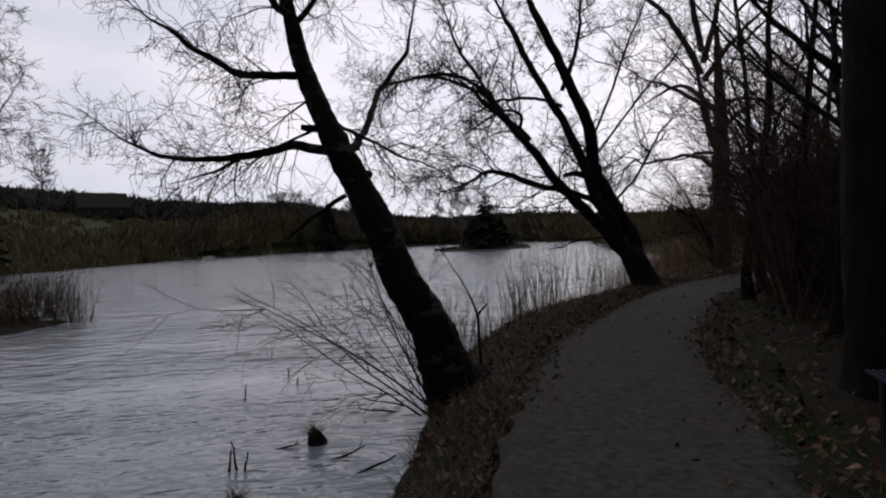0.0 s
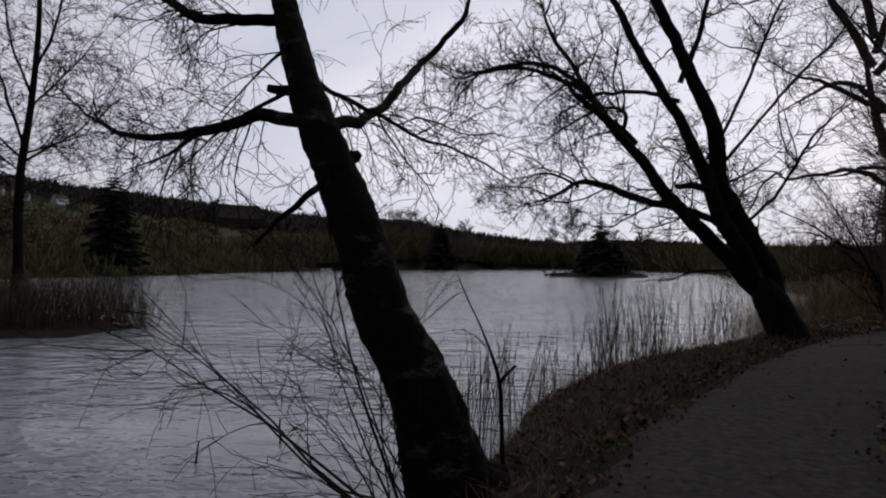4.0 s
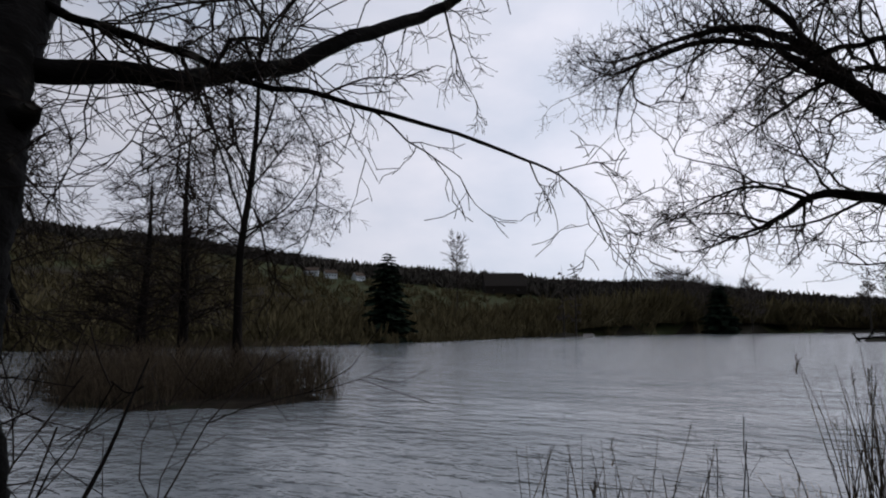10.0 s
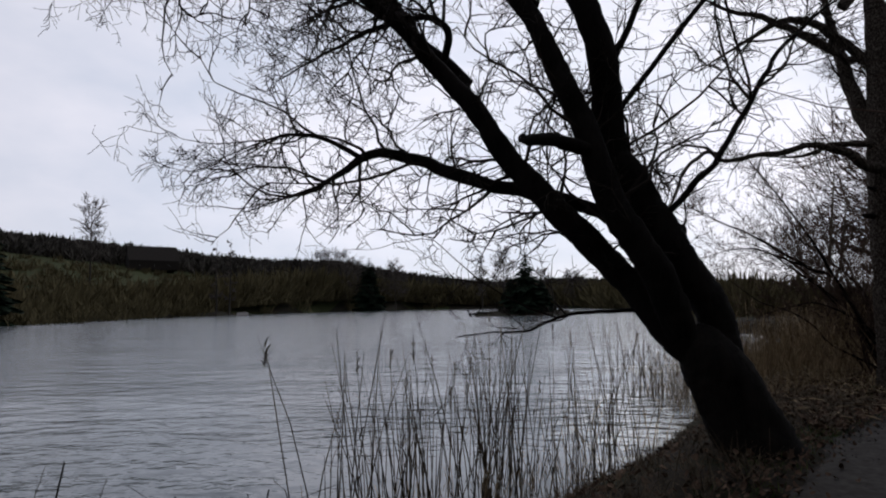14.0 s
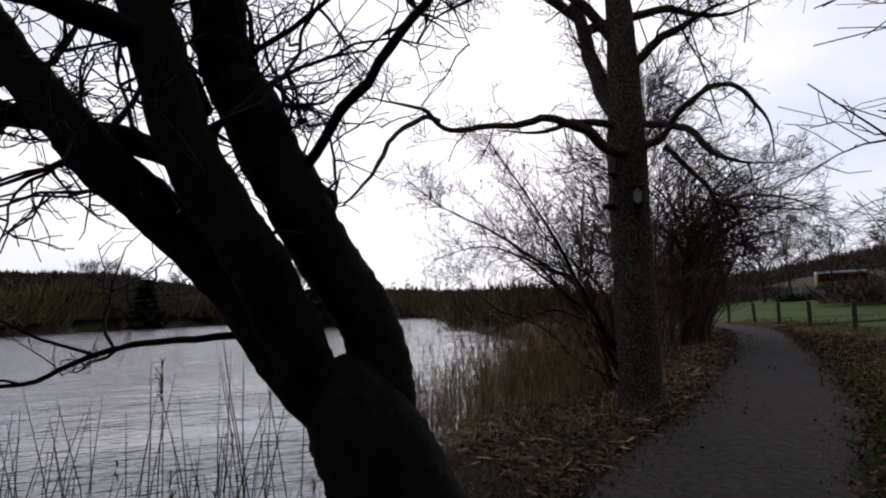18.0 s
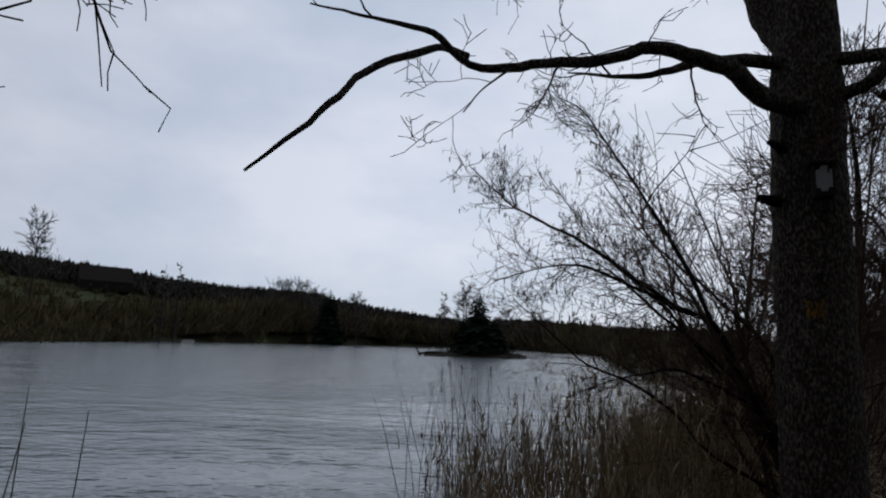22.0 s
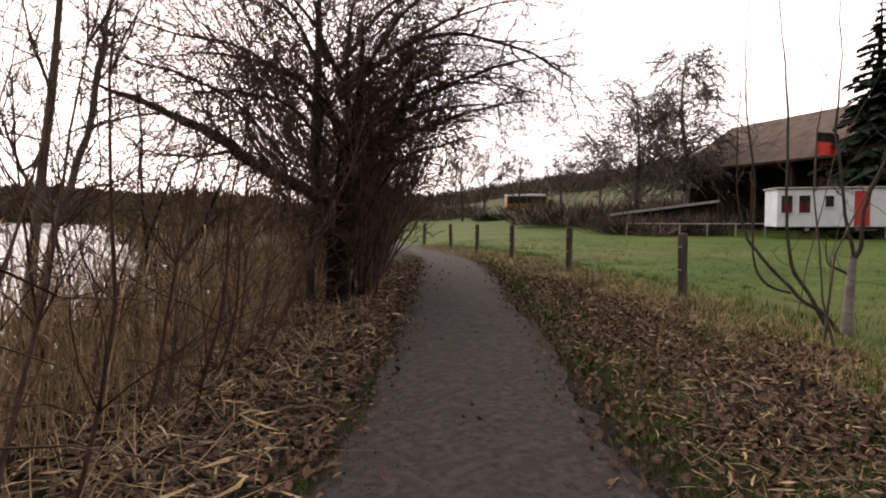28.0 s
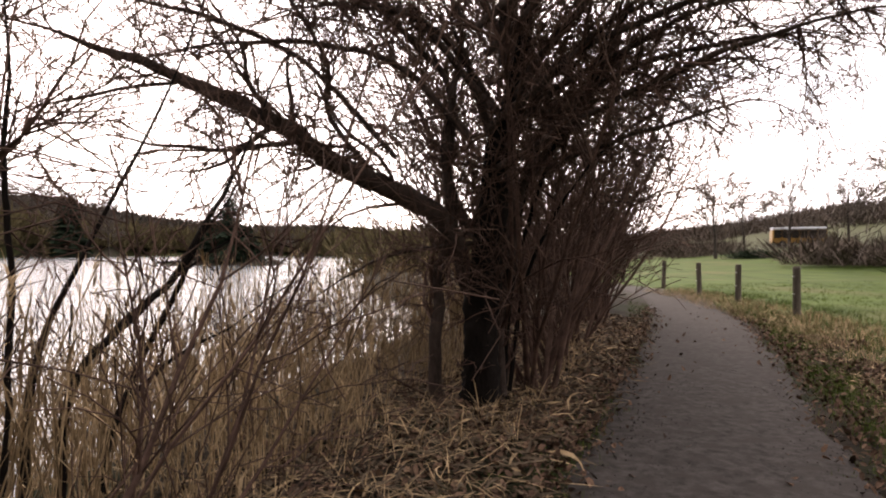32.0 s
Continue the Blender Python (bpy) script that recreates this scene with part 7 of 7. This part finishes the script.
shed()
c = [(48.0 + RF.normal() * 0.7 + 0.045 * i, 45.6 + RF.normal() * 0.7 - 0.075 * i, 0.45) for i in range(60)]
clumps("yard_bushes", "brown bare bushes in front of the low shed", c, RF.uniform(0.9, 2.0, 60), RF.uniform(1.6, 2.8, 60), 90, BUSH_YARD, RF, 0.035)
c = [(60.0 + RF.normal() * 4, 56 + RF.normal() * 4, gz(60, 56)) for _ in range(30)]
clumps("yard_bushes", "brown bare bushes behind the low shed", c, RF.uniform(1.5, 3.2, 30), RF.uniform(4, 6.5, 30), 90, BUSH_YARD, RF, 0.035)


def rail_fence():
    a, b = np.array([46.5, 44.0]), np.array([51.8, 33.8])
    root = empty("rail_fence", (*a, gz(*a)))
    n = 8
    for i in range(n):
        p = a + (b - a) * i / (n - 1)
        part("post", box_bm(0.07, 0.07, 0.8, (*(p - a), 0.4)), ZINC, root)
    tb = Tubes()
    d = b - a
    tb.add([(0, 0, 0.82), (*(d / 2), 0.8), (*d, 0.82)], [0.035] * 3, 5)
    tb.mesh("rail", ZINC, root)
    return tagged(root, "low pale rail fence across the meadow", "rail fence")


rail_fence()


def bus():
    """A yellow country bus on the road behind the meadow."""
    x, y = 94.5, 96.3
    root = empty("country_bus", (x, y, gz(x, y) + 0.1), -36)
    body = part("body", box_bm(7.4, 2.3, 2.1, (0, 0, 1.45), 0.12), YELLOW, root, "yellow painted body")
    part("roof", box_bm(7.3, 2.34, 0.42, (0, 0, 2.66), 0.1), WHITE, root, "white roof")
    for i in range(6):
        w = part("window", box_bm(1.02, 0.05, 1.25, (-2.95 + i * 1.18, -1.16, 1.8), 0.03), DARK, root)
        part("frame", box_bm(0.1, 0.06, 1.2, (-2.36 + i * 1.18, -1.165, 1.95)), DARK, w)
    part("windscreen", box_bm(0.05, 1.9, 1.0, (3.71, 0, 1.9), 0.03), DARK, root)
    for px in (-2.3, 2.4):
        for py in (-1.05, 1.05):
            bm = bmesh.new()
            bmesh.ops.create_cone(bm, cap_ends=True, segments=18, radius1=0.45, radius2=0.45, depth=0.28, matrix=Matrix.Translation((px, py, 0.35)) @ Matrix.Rotation(radians(90), 4, "X"))
            w = part("wheel", bm, DARK, root)
            bm = bmesh.new()
            bmesh.ops.create_cone(bm, cap_ends=True, segments=14, radius1=0.22, radius2=0.22, depth=0.3, matrix=Matrix.Translation((px, py * 1.01, 0.35)) @ Matrix.Rotation(radians(90), 4, "X"))
            part("rim", bm, METAL, w)
    for py in (-0.8, 0.8):
        part("headlight", box_bm(0.04, 0.3, 0.2, (3.72, py, 0.85), 0.02), WHITE, root)
    return tagged(root, "yellow country bus with a white roof on the far road", "bus")


bus()
c = [(66.6 + i * 0.3 + RF.normal() * 0.5, 78.7 - i * 0.33 + RF.normal() * 0.6, gz(66.6 + i * 0.3, 78.7 - i * 0.33) - 0.2) for i in range(26)]
clumps("dark_hedge", "dark evergreen hedge at the meadow's end", c, RF.uniform(0.9, 1.8, 26), RF.uniform(2.6, 4.2, 26), 190, NEEDLES, RF, 0.035, "hedge")
c = [(25 + RF.uniform(0, 75), 95 + RF.uniform(-8, 40), 0) for _ in range(150)]
c = [(x, y, gz(x, y) - 0.3) for x, y, _ in c if float(shore(np.array([x]), np.array([y]))[0]) > 3]
clumps("field_hedges", "bare hedges and bushes at the end of the meadow", c, RF.uniform(1.4, 3.6, len(c)), RF.uniform(2.5, 6, len(c)), 110, BUSH_YARD, RF, 0.022)
x, y, _ = fan(420, 33, 64, 200, 480)
h = RF.uniform(4, 8.5, len(x))
clumps("ridge_wood", "brown leafless woodland on the ridge behind the meadow", np.column_stack([x, y, ground_z(x, y) - 0.5]), h, h * 1.2, 40, BUSH_YARD, RF, 0.05, "woodland")
x, y, _ = fan(170, 55, 64, 62, 96)
h = RF.uniform(1.4, 3.4, len(x))
clumps("bank_scrub", "brown brambles covering the bank behind the shed", np.column_stack([x, y, ground_z(x, y) - 0.3]), h, h * 1.6, 70, BUSH_YARD, RF, 0.03)
for k, (x, y, h, w) in enumerate([(66, 82, 9, 8), (80, 92, 9, 7), (86, 90, 9, 7), (60, 96, 7, 6), (92, 86, 8, 7), (46, 100, 10, 8), (100, 84, 9, 8)]):
    far_tree("meadow_tree", (x, y), gz(x, y), h, w, "bare rounded tree at the end of the meadow", 440 + k, TWIG_FAR, 0, 1.0, 2, 28, "trees at the meadow's end", 0.16, 4, None, 0.03)



# ---- small things on the grey ash ----
def waymark(axis, radius, z, facing):
    """A worn patch of ochre paint that follows the trunk."""
    v, f, n = [], [], 17
    for j in range(n):
        for i in range(n):
            u, w = -1 + 2 * i / (n - 1), -1 + 2 * j / (n - 1)
            k = 1 + 0.25 * noise.noise(Vector((u * 2.2, w * 2.2, 3.0)))
            a = radians(facing) + u * k * 0.22
            v.append((axis[0] + (radius + 0.006) * math.cos(a), axis[1] + (radius + 0.006) * math.sin(a), z + w * k * 0.08))
    for j in range(n - 1):
        for i in range(n - 1):
            if noise.noise(Vector((i * 0.95, j * 0.16, 8.0))) < 0.06 and abs(i - 7.5) < 7.6 and abs(j - 7.5) < 6.0 + 4.5 * noise.noise(Vector((i * 0.9, 4.0, 2.0))):
                q = j * n + i
                f.append([q, q + 1, q + n + 1, q + n])
    return tagged(link("waymark", np.array(v), f, OCHRE), "worn ochre paint mark on the ash trunk", "waymark")


waymark((9.40, 21.59), 0.292, 2.15, -118)


def bark_stub(at, way, r, ln, seed):
    root = empty("branch_stub", at)
    d = np.array(way) / np.linalg.norm(way)
    trunk_mesh("stub", [(*(d * k * ln), r * (1 - 0.35 * k)) for k in (-0.5, 0.0, 0.5, 1.0)], BARK_DARK, root, 10, 0.12, 3, seed)
    trunk_mesh("callus", [(*(d * k * ln), r * q) for k, q in ((-0.6, 1.9), (-0.2, 1.8), (0.1, 1.25))], BARK_ASH, root, 12, 0.15, 3, seed + 1)
    return tagged(root, "sawn branch stub on the ash trunk", "branch stub", "stubs on the ash")


bark_stub((9.17, 21.55, 3.03), (-0.9, -0.25, 0.05), 0.05, 0.22, 1)
bark_stub((9.17, 21.5, 3.47), (-0.8, -0.5, 0.1), 0.04, 0.18, 2)
bark_stub((9.305, 21.345, 2.39), (-0.4, -0.9, 0.1), 0.03, 0.07, 3)


def nest_box(at, turn):
    root = empty("nest_box", at, turn)
    part("box", box_bm(0.15, 0.13, 0.27, (0, 0, 0), 0.015), DARK, root)
    bm = box_bm(0.105, 0.02, 0.2, (0, -0.07, 0.005), 0.0)
    bmesh.ops.bevel(bm, geom=[e for e in bm.edges if abs(e.verts[0].co.y - e.verts[1].co.y) > 0.01], offset=0.03, segments=3, affect="EDGES")
    part("front_panel", bm, ZINC, root, "pale grey rounded front panel")
    part("roof", box_bm(0.19, 0.18, 0.02, (0, -0.01, 0.145), 0.004, Matrix.Rotation(radians(8), 4, "X")), DARK, root)
    part("bracket", box_bm(0.07, 0.07, 0.12, (0, 0.01, -0.19), 0.015), DARK, root)
    return tagged(root, "small dark nest box with a pale front on the ash trunk", "nest box")


nest_box((9.335, 21.265, 3.13), -22)


# ---- small things in the shallows and on the verges ----
def stick(name, at, way, ln, r, label, seed, group=""):
    rng = np.random.default_rng(seed)
    root = empty(name, at)
    d = np.array(way) / np.linalg.norm(way)
    pts = [(*(d * k * ln + (rng.normal(size=3) * 0.03 * ln if 0 < k < 1 else 0)), r * (1 - 0.5 * k)) for k in (-0.3, 0.0, 0.35, 0.7, 1.0)]
    trunk_mesh("stick", pts, BARK_DARK, root, 6, 0.1, 3, seed)
    if seed % 2:
        p = np.array(pts[3][:3])
        trunk_mesh("side_twig", [(*p, r * 0.6), (*(p + np.array([0.12, 0.05, 0.1]) * ln), r * 0.4), (*(p + np.array([0.2, 0.1, 0.28]) * ln), r * 0.3)], BARK_DARK, root, 5, 0.1, 2, seed)
    return tagged(root, label, "stick", group)


def tussock(at, w, h, seed):
    """A dark sodden clump of roots and sedge standing out of the water."""
    rng = np.random.default_rng(seed)
    root = empty("tussock", at)
    trunk_mesh("stump", [(0, 0, -0.5, w * 0.5), (0, 0, 0.0, w * 0.46), (0.01, 0, h * 0.5, w * 0.38), (0.02, 0, h * 0.85, w * 0.2)], BARK_DARK, root, 12, 0.35, 3, seed)
    bl, n = Blades(), 160
    a = rng.uniform(0, 6.28, n)
    bl.add(np.stack([np.cos(a) * w * 0.3 * rng.uniform(0, 1, n), np.sin(a) * w * 0.3 * rng.uniform(0, 1, n), np.full(n, h * 0.55)], 1), a, rng.uniform(0.08, 0.2, n), np.full(n, 0.008), rng.uniform(0.1, 0.7, n), rng.uniform(0.6, 1.8, n))
    bl.mesh("sedge", REED_DARK, root)
    return tagged(root, "dark sodden tussock standing out of the shallow water", "tussock")


tussock((-1.64, 8.13, WATER_Z), 0.26, 0.16, 500)
tussock((-1.95, 6.35, WATER_Z), 0.22, 0.1, 501)
for k, (x, y, ln, wx, wy) in enumerate([(-3.18, 10.3, 0.24, 0.1, 0.1), (-2.0, 8.0, 0.22, 0.9, 0.2), (-2.3, 7.4, 0.3, -0.15, 0.0), (-2.36, 7.35, 0.24, 0.12, 0.1), (-2.2, 7.36, 0.2, 0.2, 0.0), (-1.3, 7.6, 0.35, 0.8, 0.5), (-0.95, 7.2, 0.4, 0.9, 0.7),
                                        (-2.9, 11.8, 0.16, 0.0, 0.1), (-2.6, 11.2, 0.14, 0.2, 0.0), (-0.7, 9.6, 0.6, -0.9, 0.1), (-0.8, 9.3, 0.5, -0.9, -0.2)]):
    stick("water_stick", (x, y, WATER_Z), (wx, wy, 1.0 if abs(wx) < 0.5 else 0.18), ln, 0.014, "dark broken stick poking out of the shallow water", 510 + k, "sticks in the shallows")
trunk_mesh_root = empty("birch_root", (0.3, 9.0, gz(0.3, 9.0)))
for k, (dx, dy) in enumerate([(0.75, 0.05), (0.5, -0.45), (-0.25, -0.4)]):
    trunk_mesh("root", [(-0.2, 0.0, 0.1, 0.14), (dx * 0.4, dy * 0.4, 0.07, 0.1), (dx * 0.75, dy * 0.75, 0.02, 0.07), (dx, dy, -0.05, 0.03)], BARK_DARK, trunk_mesh_root, 8, 0.15, 3, 530 + k)
tagged(trunk_mesh_root, "gnarled roots at the foot of the leaning birch", "roots")

# moss and grass round the foot of the ash
grass("ash_moss", "green moss and short grass round the foot of the ash", RNG, lambda x, y: (np.hypot(x - 9.1, y - 21.3) < 1.0 + 0.3 * np.sin(3 * x + 2 * y)) & (path_side(x, y) < -0.9), (7.5, 10.4, 20.0, 22.6), 5000, 0.07, 0.007, GRASS, (0.1, 1.1), (0.2, 1.2), 0.01, 6)
# a burl on the forked alder
burl = empty("alder_burl", (4.98, 18.03, 2.41))
trunk_mesh("burl", [(-0.12, 0, -0.2, 0.04), (-0.09, 0, -0.08, 0.09), (-0.06, 0, 0.03, 0.1), (-0.09, 0, 0.13, 0.05)], BARK_DARK, burl, 12, 0.3, 4, 540)
trunk_mesh("spur", [(0.02, 0, 0.08, 0.012), (0.05, 0.02, 0.18, 0.008), (0.07, 0.02, 0.26, 0.004)], BARK_DARK, burl, 5, 0.1, 2, 541)
tagged(burl, "knobbly burl on the forked alder's stem", "burl")
# the tall tree behind the hedge
far_tree("hedge_tree", (19.5, 36.6), gz(19.5, 36.6), 11.5, 8.0, "tall upright bare tree rising behind the hedge", 550, TWIG_RED, 0, 1.5, 2, 90, "", 0.15, 5, BARK_DARK, 0.012)
# driftwood at the island
stick("driftwood", (ISLAND[0] - 6.5, ISLAND[1] - 3.0, WATER_Z + 0.25), (-1.0, 0.0, 0.04), 5.5, 0.35, "fallen branch lying off the small island", 561)
stick("driftwood", (ISLAND[0] - 11.6, ISLAND[1] - 3.0, WATER_Z + 0.2), (-0.5, 0.0, 0.8), 1.8, 0.2, "broken bough sticking up off the small island", 563)
# long arching rods of the thorn
tree("arching_rods", [(16.6, 30.3, 0.1, 0.03), (16.65, 30.28, 1.2, 0.028), (16.8, 30.2, 2.4, 0.024), (17.2, 30.0, 3.6, 0.018), (17.9, 29.6, 4.4, 0.013), (18.8, 29.2, 4.5, 0.009), (19.7, 28.9, 3.9, 0.004)],
     [([(16.55, 30.25, 0.2, 0.025), (16.7, 30.1, 1.8, 0.022), (17.2, 29.7, 3.4, 0.016), (18.1, 29.2, 4.9, 0.011), (19.3, 28.7, 5.4, 0.006), (20.3, 28.5, 5.2, 0.003)], 0.4),
      ([(16.6, 30.2, 0.2, 0.024), (16.8, 30.1, 1.6, 0.02), (17.4, 29.9, 2.7, 0.015), (18.3, 29.8, 3.3, 0.01), (19.2, 29.7, 3.1, 0.004)], 0.4)],
     BARK_DARK, TWIG_RED, "long thin arching rods hanging out over the verge", 570, (3, 0.35, 0.005, 1, dict(wander=0.2, fork=2)), 0.03, 6)

# taller saplings standing in the reeds on the lake side
alder_sapling_limbs = []
alder_sapling_limbs.append(([(11.69, 28.33, 0.37, 0.045), (11.95, 28.36, 1.30, 0.043), (12.09, 28.40, 1.81, 0.041), (12.27, 28.43, 2.40, 0.037), (12.42, 28.46, 2.95, 0.034), (12.54, 28.49, 3.56, 0.031), (12.66, 28.53, 4.25, 0.022), (12.77, 28.56, 4.89, 0.012)], 1.0))
alder_sapling_limbs.append(([(11.87, 28.31, 1.87, 0.020), (11.72, 28.22, 2.35, 0.016), (11.59, 28.13, 2.76, 0.012), (11.48, 28.04, 3.14, 0.008)], 1.0))
alder_sapling_limbs.append(([(12.17, 28.37, 2.05, 0.014), (12.52, 28.41, 2.14, 0.011), (12.86, 28.44, 2.31, 0.009), (13.29, 28.43, 2.59, 0.006)], 1.0))
alder_sapling_limbs.append(([(12.02, 28.29, 3.05, 0.018), (11.89, 28.24, 3.45, 0.015), (11.81, 28.18, 3.85, 0.011), (11.73, 28.12, 4.23, 0.008)], 1.0))
alder_sapling_limbs.append(([(12.02, 28.29, 1.59, 0.014), (12.14, 28.21, 1.07, 0.011), (12.37, 28.10, 0.86, 0.009), (12.60, 27.99, 0.79, 0.006)], 0.6))
tree("alder_sapling", [(11.65, 28.33, 0.09, 0.070), (11.68, 28.33, 0.37, 0.055), (11.80, 28.32, 1.26, 0.050), (11.87, 28.31, 1.81, 0.048), (11.94, 28.30, 2.37, 0.045), (12.04, 28.29, 3.10, 0.040), (12.13, 28.28, 3.95, 0.030), (12.22, 28.26, 4.73, 0.020), (12.29, 28.25, 5.41, 0.006)],
     alder_sapling_limbs,
     BARK_SAPLING, TWIG_RED, "slender alder sapling standing in the reeds", 580, (8, 0.95, 0.012, 2, dict(wander=0.22, fork=4, rmin=0.0036)), 0.08, 8)
leaning_hazel_limbs = []
leaning_hazel_limbs.append(([(13.03, 28.59, 0.28, 0.022), (13.08, 28.65, 0.92, 0.020), (13.28, 28.74, 1.27, 0.019), (13.59, 28.83, 1.58, 0.017), (13.79, 28.89, 1.96, 0.014), (13.93, 28.94, 2.20, 0.011), (14.12, 28.99, 2.65, 0.008), (14.23, 29.03, 2.99, 0.005)], 0.7))
leaning_hazel_limbs.append(([(13.24, 28.64, 0.30, 0.020), (13.29, 28.70, 0.69, 0.018), (13.43, 28.78, 1.08, 0.017), (13.56, 28.85, 1.36, 0.015), (13.75, 28.92, 1.81, 0.012), (13.93, 28.98, 2.08, 0.008), (14.04, 29.03, 2.37, 0.005)], 0.7))
leaning_hazel_limbs.append(([(13.06, 28.70, 0.95, 0.010), (13.05, 28.70, 1.25, 0.007), (13.06, 28.70, 1.46, 0.005)], 0.5))
leaning_hazel_limbs.append(([(13.15, 28.62, 1.13, 0.012), (13.41, 28.72, 1.38, 0.010), (13.69, 28.81, 1.66, 0.008), (14.01, 28.88, 1.88, 0.006), (14.39, 28.92, 1.81, 0.004)], 0.7))
leaning_hazel_limbs.append(([(13.39, 28.67, 0.89, 0.012), (13.70, 28.78, 1.14, 0.009), (14.05, 28.86, 1.34, 0.007), (14.39, 28.92, 1.57, 0.004)], 0.7))
leaning_hazel_limbs.append(([(12.83, 28.33, 0.47, 0.014), (12.87, 28.34, 1.43, 0.013), (12.84, 28.33, 2.23, 0.012), (12.85, 28.33, 2.84, 0.009), (12.82, 28.32, 3.32, 0.006)], 0.4))
tree("leaning_hazel", [(12.85, 28.65, 0.08, 0.035), (12.83, 28.67, 0.34, 0.028), (12.84, 28.69, 0.86, 0.024), (12.91, 28.74, 1.29, 0.020), (13.07, 28.81, 1.70, 0.016), (13.25, 28.87, 2.13, 0.013), (13.44, 28.93, 2.56, 0.010), (13.64, 28.98, 3.08, 0.007), (13.78, 29.02, 3.54, 0.004)],
     thinned(leaning_hazel_limbs, 1.3),
     BARK_DARK, TWIG_RED, "leaning bare hazel rods growing out of the reeds", 590, (4, 0.4, 0.005, 1, dict(wander=0.2, fork=3)), 0.06, 7)
